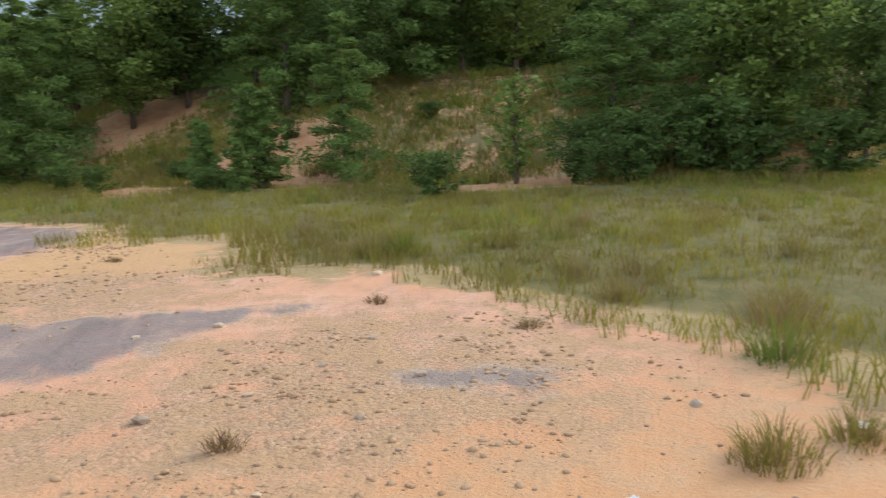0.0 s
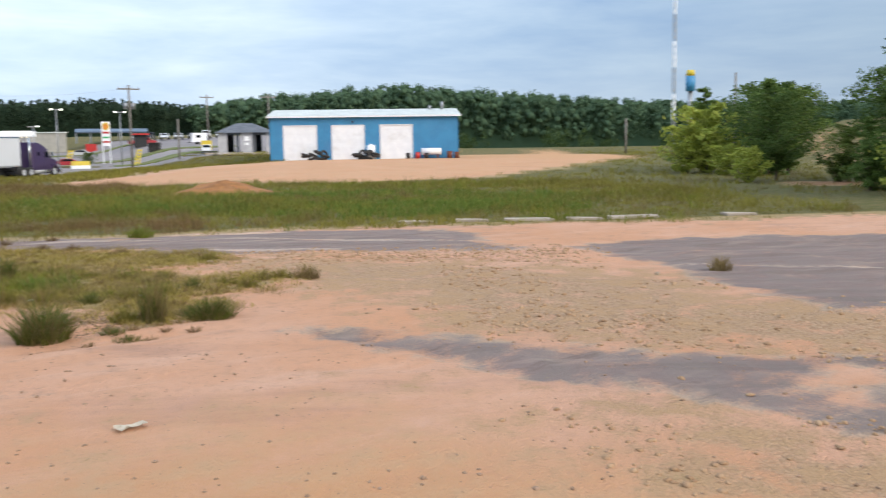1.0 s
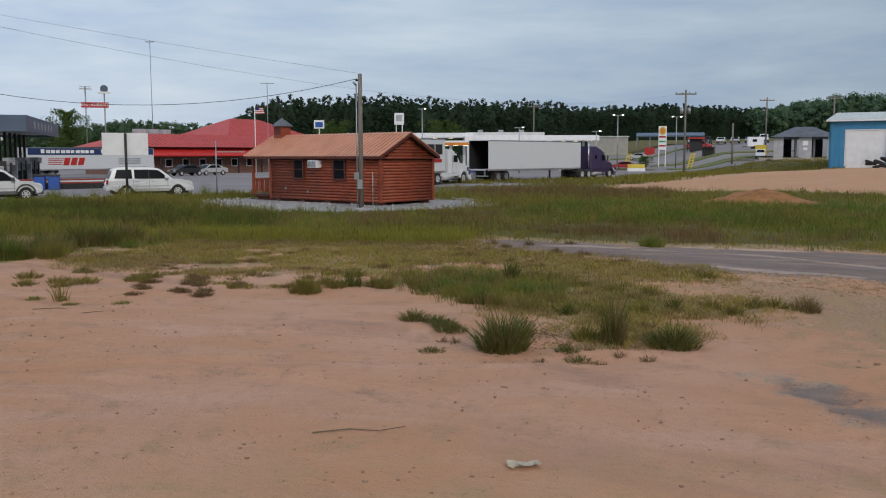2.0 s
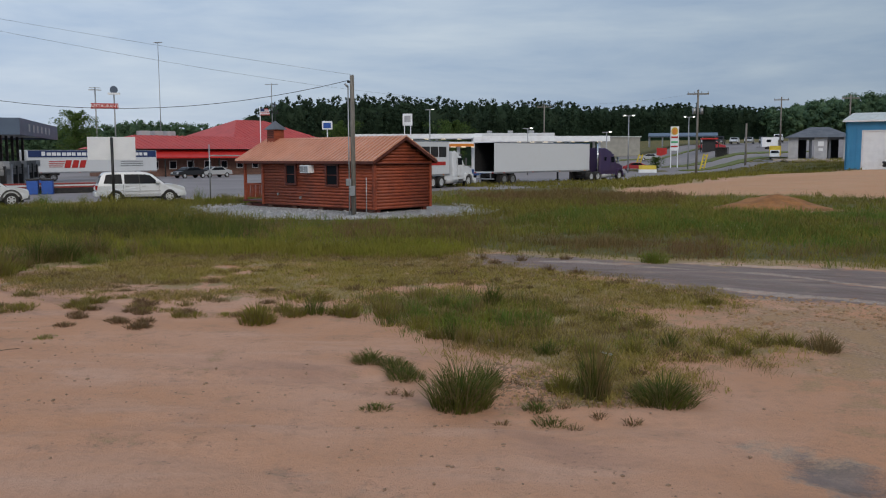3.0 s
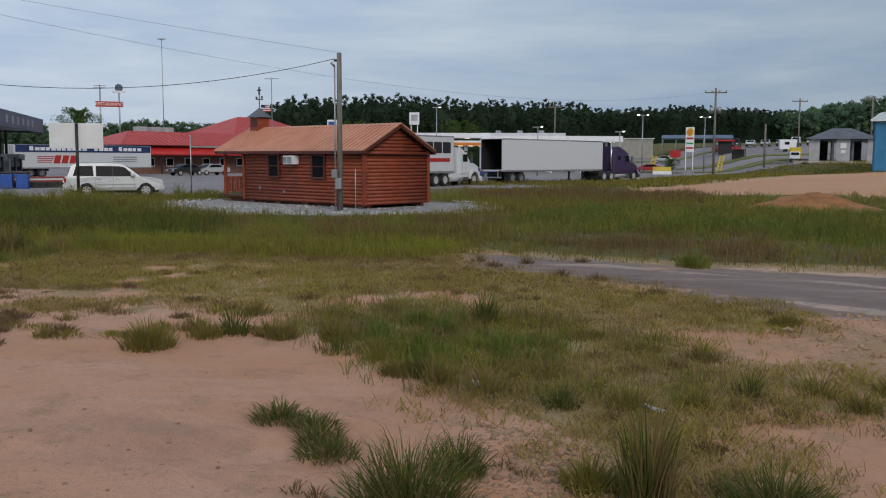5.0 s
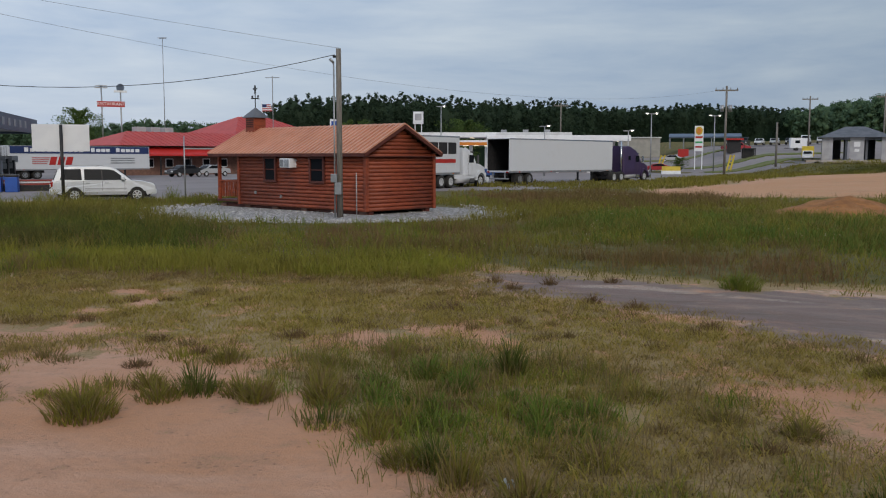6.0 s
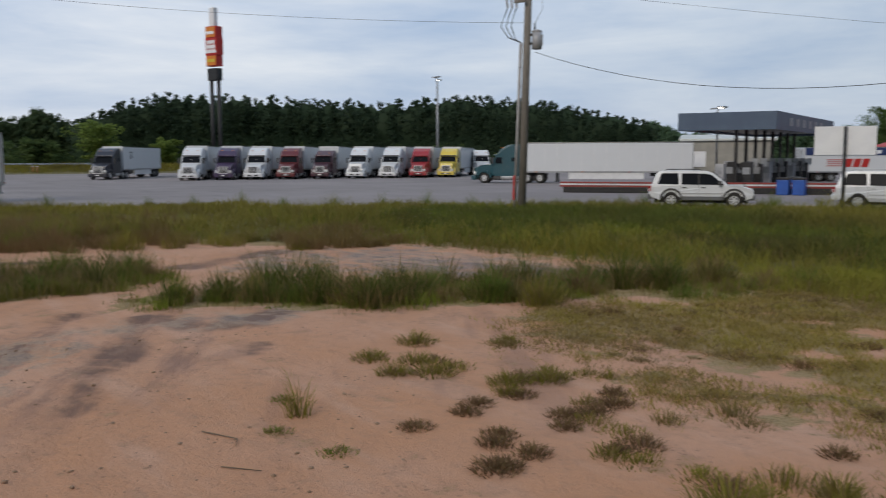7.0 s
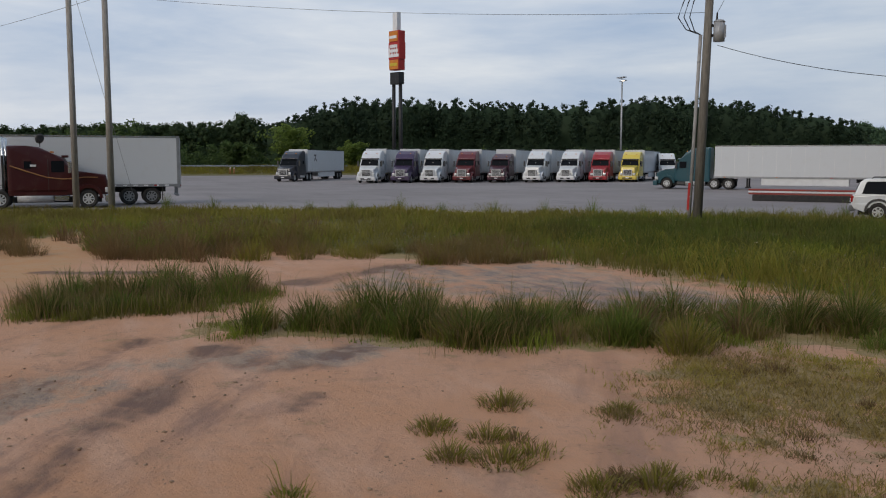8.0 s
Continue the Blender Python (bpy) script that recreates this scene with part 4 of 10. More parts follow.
tint.data.foreach_set("color", np.stack((cover(OCHRE, wx, wy, 0.9), np.clip(zl, 0, 1), bare(wx, wy), smeared(fx, fy)), 1).astype(np.float32).ravel())
zone = ground.data.color_attributes.new("zone", "FLOAT_COLOR", "POINT")
zone.data.foreach_set("color", np.stack((zr, zg_, zb, za), 1).astype(np.float32).ravel())

# tarmac of the truck stop
bm = bmesh.new()
f = bm.faces.new([bm.verts.new((x, y, 0.0)) for x, y in LOT])
bmesh.ops.triangulate(bm, faces=[f])
r = bmesh.ops.extrude_face_region(bm, geom=list(bm.faces))
for v in r["geom"]:
    if isinstance(v, bmesh.types.BMVert):
        v.co.z = -0.25
tagged(link_mesh("pavement", bm, M["tarmac"]), "worn grey tarmac of the truck stop lot", "pavement", kind="structure")

# pale concrete edge strip along the lot
bm = bmesh.new()
rim_a, rim_b = [], []
for (ax, ay), (cx, cy) in zip(LOT[1:9], LOT[2:10]):
    dx, dy = cx - ax, cy - ay
    q = math.hypot(dx, dy)
    for s_ in np.arange(0, 1, 0.34):
        x, y = ax + dx * s_, ay + dy * s_
        wv = 0.25 * float(vnoise(np.array(x * 0.8), np.array(y * 0.8), 44))
        rim_a.append((x + (dy / q) * (0.1 + wv), y - (dx / q) * (0.1 + wv)))
        rim_b.append((x - (dy / q) * (0.9 + wv), y + (dx / q) * (0.9 + wv)))
skin(bm, [[(a_[0], a_[1], -0.12), (a_[0], a_[1], 0.012), (b_[0], b_[1], 0.012), (b_[0], b_[1], -0.12)] for a_, b_ in zip(rim_a, rim_b)])
bmesh.ops.recalc_face_normals(bm, faces=list(bm.faces))
tagged(link_mesh("trim", bm, M["concrete"]), "pale worn concrete edge strip along the lot", "edge strip", kind="structure")

# rising forecourt pavement beyond the dirt pad
def draped(name, poly, lift, stp, material, label, category, kind):
    """A paved sheet with a kerb-deep edge that follows the ground."""
    xs, ys = np.arange(min(p[0] for p in poly), max(p[0] for p in poly) + stp, stp), np.arange(min(p[1] for p in poly), max(p[1] for p in poly) + stp, stp)
    X, Y = np.meshgrid(xs, ys)
    ins = signed(poly, X, Y) > -0.3 * stp
    bm = bmesh.new()
    vs = {}
    for j in range(len(ys) - 1):
        for i in range(len(xs) - 1):
            if ins[j, i] and ins[j + 1, i] and ins[j, i + 1] and ins[j + 1, i + 1]:
                q = []
                for jj, ii in ((j, i), (j, i + 1), (j + 1, i + 1), (j + 1, i)):
                    if (jj, ii) not in vs:
                        vs[jj, ii] = bm.verts.new((xs[ii], ys[jj], float(height(xs[ii], ys[jj])) + lift))
                    q.append(vs[jj, ii])
                bm.faces.new(q)
    r = bmesh.ops.extrude_face_region(bm, geom=list(bm.faces))
    bmesh.ops.translate(bm, vec=(0, 0, -0.25), verts=[v for v in r["geom"] if isinstance(v, bmesh.types.BMVert)])
    bmesh.ops.recalc_face_normals(bm, faces=list(bm.faces))
    return tagged(link_mesh(name, bm, material), label, category, kind=kind)


draped("forecourt_pavement", FORECOURT, 0.06, 2.0, M["tarmac"], "grey tarmac rising behind the grass verge", "pavement", "structure")
for poly in ([(27, 163), (46, 157), (52, 158), (50, 161), (30, 167)], [(28, 151), (38, 146), (46, 147), (40, 151), (30, 154)], [(22, 196), (44, 190), (46, 193), (24, 200)]):
    draped("grass_island", poly, 0.2, 0.8, M["turf"], "low kerbed strip of short green grass", "verge", "structure")
draped("wash_apron", [(39, 130.5), (55, 126), (58, 134), (42, 139)], 0.12, 1.0, M["concrete"], "pale concrete apron before the wash bays", "pavement", "structure")

# heap of orange soil
bm = bmesh.new()
n_ = 26
grid = [[None] * (n_ + 1) for _ in range(n_ + 1)]
for j in range(n_ + 1):
    for i in range(n_ + 1):
        x, y = 14.9 + 6.6 * (i / n_ - 0.5), 49.0 + 6.0 * (j / n_ - 0.5)
        q = math.hypot((x - 14.9) / 3.1, (y - 49) / 2.8)
        lump = 0.42 * float(fnoise(np.array(x * 1.6), np.array(y * 1.6), 83)) * max(0, 1 - q)
        grid[j][i] = bm.verts.new((x, y, float(height(x, y)) + (0.18 * (1 - q) if q < 1 else -0.3 * (q - 1)) + lump))
for j in range(n_):
    for i in range(n_):
        bm.faces.new((grid[j][i], grid[j][i + 1], grid[j + 1][i + 1], grid[j + 1][i]))
tagged(link_mesh("dirt_mound", bm, M["orange_soil"], smooth=True), "low heap of loose orange soil in the grass", "soil heap")

# loose gravel under the cabin
bm = bmesh.new()
ring = [bm.verts.new((-7.9 + (8.0 + 1.4 * vnoise(np.array(a * 2.0), np.array(0.0), 2)) * math.cos(a) * 0.95 * (0.8 + 0.2 * abs(math.cos(a + 0.64))),
                      48.3 + (6.4 + 1.2 * vnoise(np.array(a * 3.0), np.array(5.0), 7)) * math.sin(a), 0.0)) for a in (2 * math.pi * k / 60 for k in range(60))]
for v in ring:
    v.co.z = float(height(v.co.x, v.co.y)) - 0.03
cen = [bm.verts.new((-7.9 + (v.co.x + 7.9) * 0.86, 48.3 + (v.co.y - 48.3) * 0.86, 0.07)) for v in ring]
for k in range(60):
    bm.faces.new((ring[k], ring[(k + 1) % 60], cen[(k + 1) % 60], cen[k]))
bm.faces.new(cen)
tagged(link_mesh("gravel_bed", bm, M["gravel"]), "pale grey crushed gravel spread round the cabin", "gravel", kind="structure")


# ---- grass ----
rng = np.random.default_rng(7)


def blades_mesh(name, px, py, pz, hgt, wid, lean, material, parent=None):
    """Bent tapered blades: base, knee and tip."""
    k = len(px)
    a = rng.uniform(0, 2 * np.pi, k)
    la = rng.uniform(0, 2 * np.pi, k)
    ca, sa = np.cos(a) * wid / 2, np.sin(a) * wid / 2
    lx, ly = np.cos(la) * lean * hgt, np.sin(la) * lean * hgt
    v = np.zeros((k, 5, 3))
    v[:, 0] = np.stack((px - ca, py - sa, pz), 1)
    v[:, 1] = np.stack((px + ca, py + sa, pz), 1)
    v[:, 2] = np.stack((px + ca * 0.8 + lx * 0.35, py + sa * 0.8 + ly * 0.35, pz + hgt * 0.6), 1)
    v[:, 3] = np.stack((px - ca * 0.8 + lx * 0.35, py - sa * 0.8 + ly * 0.35, pz + hgt * 0.6), 1)
    v[:, 4] = np.stack((px + lx, py + ly, pz + hgt * (1 - 0.3 * lean)), 1)
    o = np.arange(k)[:, None] * 5
    loops = (o + np.array([0, 1, 2, 3, 3, 2, 4])[None, :]).ravel()
    return raw_mesh(name, v.reshape(-1, 3), np.tile([4, 3], k), loops, material, parent)


def scatter(poly, tufts, per, seed, keep=None, spread=0.12):
    """Tuft places inside an outline, then blades round each."""
    g = np.random.default_rng(seed)
    xs, ys = [p[0] for p in poly], [p[1] for p in poly]
    x, y = g.uniform(min(xs), max(xs), tufts), g.uniform(min(ys), max(ys), tufts)
    big_ = 2.6 * step01((x - 8) / 6)
    wob = big_ * (fnoise(x * 0.22, y * 0.22, 91) - 0.5) + 1.5 * (fnoise(x * 0.7, y * 0.7, 21) - 0.5) + 0.9 * (fnoise(x * 2.4, y * 2.4, 23) - 0.5)
    ok = signed(poly, x, y) + wob + 0.35 * g.normal(0, 1, tufts) > 0
    if keep is not None:
        ok &= keep(x, y, g)
    x, y = x[ok], y[ok]
    tall = g.uniform(0.35, 1.35, len(x))
    x, y, tall = np.repeat(x, per), np.repeat(y, per), np.repeat(tall, per)
    x, y = x + g.normal(0, spread, len(x)), y + g.normal(0, spread, len(x))
    return x, y, tall * g.uniform(0.6, 1.15, len(x)), g


def turf_object(name, sets, material, label):
    px, py, ph, pw, pl = [np.concatenate(c) for c in zip(*sets)]
    keep = bare(px, py) < np.random.default_rng(len(px)).uniform(0.35, 1.0, len(px))
    px, py, ph, pw, pl = px[keep], py[keep], ph[keep], pw[keep], pl[keep]
    ob = blades_mesh(name, px, py, height(px, py) - 0.01, ph, pw, pl, material)
    return tagged(ob, label, "grass", kind="stuff")


def off_bed(x, y):
    return (np.hypot((x + 7.9) / 8.4, (y - 48.3) / 6.6) > 0.72 + 0.5 * fnoise(x * 0.55, y * 0.55, 19)) & (np.hypot((x - 14.9) / 3.1, (y - 49) / 2.8) > 1) & (signed(PAD, x, y) < 0.3) & (signed(LOT, x, y) < -0.3)


NEAR_F = [(-40, 10), (-34, 45), (-26, 54), (-12, 62), (8, 62), (22, 60), (40, 46), (30, 18), (21, 20.6), (10, 26.2), (0, 29), (-9, 28.8), (-21.6, 27.3), (-27.4, 21.2), (-28, 16), (-33, 8)]
RIGHT_F = [(4.0, -5.2), (8.4, -4.2), (11.3, -1.9), (13.4, -1.4), (14.4, 1.4), (19.4, 1.7), (19.3, 5.4), (23.2, 5.9), (25.4, 11.1), (29, 17.5), (46, 26), (50, 14), (42, 0), (34, -14), (30, -30), (10, -30), (4, -12)]
BANK_F = [(26, -30), (27, -18), (32, -9), (36, 0), (40, 9), (53, 24), (66, 24), (54, 6), (50, -10), (42, -24), (36, -32)]


def in_field(x, y):
    return off_bed(x, y) & (signed(FIELD, x, y) > -0.6)


def patchy(x, y, s, f=0.3):
    return fnoise(x * f, y * f, s)


sets, lush, dry = [], [], []
x, y, t, g = scatter(NEAR_F, 36000, 9, 1, lambda x, y, g: in_field(x, y) & (patchy(x, y, 2, 0.35) + 0.3 * g.random(len(x)) > 0.40), 0.14)
tall = 0.07 + 1.0 * patchy(x, y, 40, 0.16) ** 2.3 * np.where(x < -10, 1.7, 1.1)
sets.append((x, y, t * tall, 0.013 + 0.010 * g.random(len(x)), g.uniform(0.3, 1.3, len(x))))
x, y, t, g = scatter(FIELD, 20000, 6, 2, lambda x, y, g: (np.hypot(x, y - 8) > 42) & off_bed(x, y) & (signed(BANK, x, y) < 0), 0.25)
sets.append((x, y, t * 0.36, 0.04 + 0.03 * g.random(len(x)), g.uniform(0.3, 1.1, len(x))))
x, y, t, g = scatter(VERGE, 9000, 8, 51, None, 0.3)
sets.append((x, y, t * (0.2 + 0.5 * patchy(x, y, 52, 0.12)), 0.05 + 0.04 * g.random(len(x)), g.uniform(0.3, 1.0, len(x))))
x, y, t, g = scatter(RIGHT_F, 17000, 9, 3, lambda x, y, g: (signed(FIELD, x, y) > -0.8) & (patchy(x, y, 12) + 0.2 * g.random(len(x)) > 0.40))
sets.append((x, y, t * (0.12 + 0.85 * patchy(x, y, 41, 0.2) ** 1.9), 0.014 + 0.010 * g.random(len(x)), g.uniform(0.15, 0.8, len(x))))
x, y, t, g = scatter(BANK_F, 14000, 8, 31, lambda x, y, g: (signed(BANK, x, y) > -1) & (bare(x, y) < 0.4) & (patchy(x, y, 4, 0.13) > 0.34), 0.2)
sets.append((x, y, t * 0.55, 0.03 + 0.02 * g.random(len(x)), g.uniform(0.15, 0.8, len(x))))
EDGE_F = [(-52, 7), (-50.6, 20.4), (-45.6, 29.2), (-39.1, 37.6), (-33, 45), (-30.5, 43), (-35, 34), (-39, 26), (-41, 18), (-42, 8)]
x, y, t, g = scatter(EDGE_F, 9000, 8, 61, lambda x, y, g: (signed(LOT, x, y) < -0.25) & (patchy(x, y, 46, 0.4) + 0.3 * g.random(len(x)) > 0.42), 0.2)
sets.append((x, y, t * (0.16 + 0.6 * patchy(x, y, 47, 0.3) ** 1.6), 0.022 + 0.014 * g.random(len(x)), g.uniform(0.3, 1.0, len(x))))
END_F = [(-159.5, -20), (-159.5, 70), (-172, 74), (-172, -20)]
x, y, t, g = scatter(END_F, 5000, 7, 63, lambda x, y, g: (signed(LOT, x, y) < -0.3) & (patchy(x, y, 48, 0.12) + 0.2 * g.random(len(x)) > 0.44), 0.4)
sets.append((x, y, t * (0.3 + 0.7 * patchy(x, y, 49, 0.2)), 0.07 + 0.04 * g.random(len(x)), g.uniform(0.2, 0.8, len(x))))
for nm_, mt_, label_, zones_ in (("bright_grass", "grass_bright", "bright yellow-green meadow grass in a broad band", ((BRIGHT, 3600, 0.36, 0.016), (BRIGHT_B, 2600, 0.42, 0.018))),
                                 ("deep_grass", "grass_deep", "tall dark green meadow grass before the lot", ((DEEP, 9000, 0.60, 0.018),)),
                                 ("fresh_grass", "grass_fresh", "fresh green meadow grass with weeds", ((FRESH, 8000, 0.42, 0.022),)),
                                 ("rusty_grass", "grass_rust", "rusty brown seeding grass over the meadow", ((RUSTY, 1100, 0.6, 0.012), (RUSTY_B, 1100, 0.5, 0.013), (RUSTY_C, 1800, 0.55, 0.026)))):
    held = []
    for k, (poly, tf_, hg_, wd_) in enumerate(zones_):
        x, y, t, g = scatter(poly, tf_ * 2, 7, 900 + 7 * k + len(nm_), lambda x, y, g: off_bed(x, y) & (signed(poly, x, y) + 1.2 > 3.4 * g.random(len(x))) & (patchy(x, y, 60 + len(nm_), 0.45) + 0.3 * g.random(len(x)) > 0.56), 0.13)
        held.append((x, y, t * hg_ * (0.45 + 0.9 * patchy(x, y, 61, 0.35)), wd_ * (0.7 + 0.7 * g.random(len(x))), g.uniform(0.15, 0.9, len(x))))
    turf_object(nm_, held, M[mt_], label_)
x, y, t, g = scatter(TURF, 27000, 9, 12, lambda x, y, g: worn_turf(x, y) > 0.35 + 0.6 * g.random(len(x)), 0.08)
turf_object("turf_grass", [(x, y, t * (0.05 + 0.13 * patchy(x, y, 77, 0.6)), 0.008 + 0.005 * g.random(len(x)), g.uniform(0.7, 1.7, len(x)))], M["grass_turf"], "thin olive-brown turf in soft patches on sand")
turf_object("field_grass", sets, M["grass"], "uneven olive and straw coloured meadow grass")
x, y, t, g = scatter(NEAR_F, 15000, 9, 5, lambda x, y, g: in_field(x, y) & (patchy(x, y, 15, 0.2) > np.where(x < -8, 0.5, 0.56)), 0.13)
lush.append((x, y, t * 0.46 * np.where(x < -10, 1.15, 0.85), 0.013 + 0.010 * g.random(len(x)), g.uniform(0.1, 0.7, len(x))))
x, y, t, g = scatter(RIGHT_F, 7000, 9, 25, lambda x, y, g: (signed(FIELD, x, y) > 0) & (patchy(x, y, 16, 0.22) > 0.52), 0.13)
lush.append((x, y, t * 0.42, 0.014 + 0.010 * g.random(len(x)), g.uniform(0.1, 0.7, len(x))))
x, y, t, g = scatter(BANK_F, 9000, 8, 32, lambda x, y, g: (signed(BANK, x, y) > -1) & (bare(x, y) < 0.4) & (patchy(x, y, 44, 0.2) > 0.44), 0.2)
lush.append((x, y, t * 0.5, 0.03 + 0.02 * g.random(len(x)), g.uniform(0.15, 0.8, len(x))))
x, y, t, g = scatter(LUSH, 1500, 9, 6, lambda x, y, g: patchy(x, y, 18, 0.7) + 0.2 * g.random(len(x)) > 0.52, 0.09)
lush.append((x, y, t * (0.06 + 0.4 * patchy(x, y, 19, 0.8) ** 1.7), 0.006 + 0.005 * g.random(len(x)), g.uniform(0.2, 1.0, len(x))))
for k, poly in enumerate((STAND_A, STAND_B)):
    x, y, t, g = scatter(poly, 3000, 12, 8 + k, lambda x, y, g: patchy(x, y, 20, 0.9) + 0.2 * g.random(len(x)) > 0.48, 0.1)
    lush.append((x, y, t * (0.05 + 0.5 * patchy(x, y, 22, 1.1) ** 1.9), 0.008 + 0.006 * g.random(len(x)), g.uniform(0.2, 1.0, len(x))))
turf_object("lush_grass", lush, M["grass_lush"], "tall lush green grass standing in thick strips")
x, y, t, g = scatter(TURF, 15000, 9, 11, lambda x, y, g: (patchy(x, y, 27, 0.5) + 0.2 * g.random(len(x)) > 0.52) & (worn_turf(x, y) > 0.3), 0.1)
dry.append((x, y, t * 0.11, 0.006 + 0.004 * g.random(len(x)), g.uniform(0.6, 1.6, len(x))))
x, y, t, g = scatter(FIELD, 34000, 6, 13, lambda x, y, g: (np.hypot(x, y - 8) < 60) & off_bed(x, y) & (signed(BANK, x, y) < 2) & (patchy(x, y, 55, 0.25) > 0.47), 0.14)
dry.append((x, y, t * 0.48, 0.010 + 0.008 * g.random(len(x)), g.uniform(0.1, 0.6, len(x))))
for k, poly in enumerate((STAND_A, STAND_B, LUSH)):
    x, y, t, g = scatter(poly, 450 if k < 2 else 240, 8, 28 + k, None, 0.12)
    dry.append((x, y, t * (0.5 if k < 2 else 0.34), 0.007 + 0.005 * g.random(len(x)), g.uniform(0.1, 0.6, len(x))))
x, y, t, g = scatter(BANK_F, 7000, 8, 33, lambda x, y, g: (signed(BANK, x, y) > -1) & (bare(x, y) < 0.4) & (patchy(x, y, 45, 0.2) > 0.46), 0.2)
dry.append((x, y, t * 0.5, 0.025 + 0.015 * g.random(len(x)), g.uniform(0.15, 0.7, len(x))))
turf_object("dry_grass", dry, M["grass_dry"], "thin brown and straw coloured dry grass stalks")


def clump(x, y, r, h, count, material, label, seed, lean=0.6, dry=0.0, heap=None):
    """One bunch of blades fanning out from a common root."""
    g = np.random.default_rng(seed)
    root = float(height(x, y)) - 0.01
    top = thing("grass_clump", x, y, root, 0, label, "grass clump", "grass clumps on bare sand") if heap is None else None
    for nm, k, m in (("foliage", int(count * (1 - dry)), material), ("dry_foliage", int(count * dry), M["grass_dry"])):
        if not k:
            continue
        a, q = g.uniform(0, 2 * np.pi, k), r * 0.7 * g.random(k) ** 0.8
        px, py = q * np.cos(a), q * np.sin(a)
        hh = h * (0.25 + 0.85 * g.random(k) ** 0.8) * (1.1 - 0.75 * (q / r))
        w = 0.008 + 0.006 * g.random(k)
        ln = lean * (0.15 + 0.75 * g.random(k) + 0.8 * (q / r))
        v = np.zeros((k, 7, 3))
        la = a + g.normal(0, 0.7, k)
        ox, oy, pw = np.cos(la) * ln * hh, np.sin(la) * ln * hh, g.uniform(0, 2 * np.pi, k)
        cx, cy = np.cos(pw) * w / 2, np.sin(pw) * w / 2
        for s, (f_, z_, wd) in enumerate(((0, 0, 1), (0.22, 0.45, 0.9), (0.6, 0.8, 0.6))):
            v[:, 2 * s] = np.stack((px - cx * wd + ox * f_, py - cy * wd + oy * f_, hh * z_ * (1 - 0.25 * ln)), 1)
            v[:, 2 * s + 1] = np.stack((px + cx * wd + ox * f_, py + cy * wd + oy * f_, hh * z_ * (1 - 0.25 * ln)), 1)
        v[:, 6] = np.stack((px + ox, py + oy, hh * (1 - 0.45 * ln)), 1)
        o = np.arange(k)[:, None] * 7
        loops = (o + np.array([0, 1, 3, 2, 2, 3, 5, 4, 4, 5, 6])[None, :]).ravel()
        if heap is not None:
            heap.setdefault(m.name, []).append(v.reshape(-1, 3) + np.array([x, y, root]))
            continue
        raw_mesh(nm, v.reshape(-1, 3), np.tile([4, 4, 3], k), loops, m, top)["kind"] = "stuff"
    return top


GREEN_TALL, LOW_TUFT, DRY_TUFT = "tall dark green grass clump on bare sand", "low spreading green grass tuft on sand", "small brown half-dry grass tuft on sand"


def tufts(places, r, h, count, material, label, seed, lean=0.6, dry=0.0):
    for k, (x, y) in enumerate(places):
        j = random.Random(seed + k)
        q = j.uniform(0.8, 1.25)
        clump(x, y, r * q, h * j.uniform(0.8, 1.2), int(count * q), material, label, seed * 31 + k, lean, dry)


clump(1.0, 12.55, 0.50, 0.72, 900, M["grass_deep"], GREEN_TALL, 1, 0.75, 0.3)
clump(1.25, 13.5, 0.30, 0.42, 320, M["grass_deep"], GREEN_TALL, 2, 0.7, 0.2)
clump(2.62, 13.0, 0.26, 0.85, 420, M["grass_deep"], "tall narrow grass clump with reddish dry stems", 3, 0.3, 0.55)
clump(3.45, 12.85, 0.52, 0.46, 800, M["grass_deep"], "broad dark green grass clump on bare sand", 4, 0.9, 0.28)
clump(2.25, 13.3, 0.30, 0.30, 420, M["grass"], "yellow-green rounded grass tuft", 5, 0.7, 0.1)
clump(1.2, 19.7, 0.22, 0.62, 260, M["grass_deep"], GREEN_TALL, 6, 0.4, 0.1)
clump(-3.0, 17.6, 0.48, 0.46, 620, M["grass"], "bushy yellow-green grass clump", 7, 0.7, 0.25)
clump(5.5, 26.9, 0.55, 0.5, 420, M["grass_lush"], GREEN_TALL, 8, 0.7, 0.05)
clump(-11.1, 23.0, 0.55, 0.75, 420, M["grass"], "tall yellow-green grass clump", 9, 0.7, 0.2)
clump(4.3, -3.5, 0.5, 0.44, 320, M["grass"], "tall half-dry grass clump", 10, 0.6, 0.5)
clump(4.5, -4.3, 0.4, 0.38, 200, M["grass"], "tall half-dry grass clump", 16, 0.7, 0.5)
clump(6.9, -5.0, 0.55, 0.6, 260, M["grass_fresh"], "wispy fresh green grass clump", 11, 0.6, 0.2)
clump(13.9, 11.9, 0.32, 0.42, 260, M["grass_dry"], DRY_TUFT, 12, 0.6)
clump(6.35, 15.95, 0.35, 0.42, 320, M["grass_dry"], DRY_TUFT, 13, 0.6)
clump(-7.4, 16.25, 0.2, 0.6, 70, M["grass"], "thin upright grass tuft on bare sand", 14, 0.5, 0.3)
clump(15.6, -1.9, 0.7, 0.7, 500, M["grass_lush"], GREEN_TALL, 15, 0.6, 0.2)
tufts([(-0.5, 14.7), (-0.1, 14.5), (0.2, 13.75), (0.05, 14.1)], 0.34, 0.24, 330, M["grass_deep"], LOW_TUFT, 40, 1.0, 0.35)
tufts([(0.0, 12.35), (1.9, 12.4), (2.05, 12.05)], 0.26, 0.15, 180, M["grass_deep"], LOW_TUFT, 50, 1.0, 0.2)
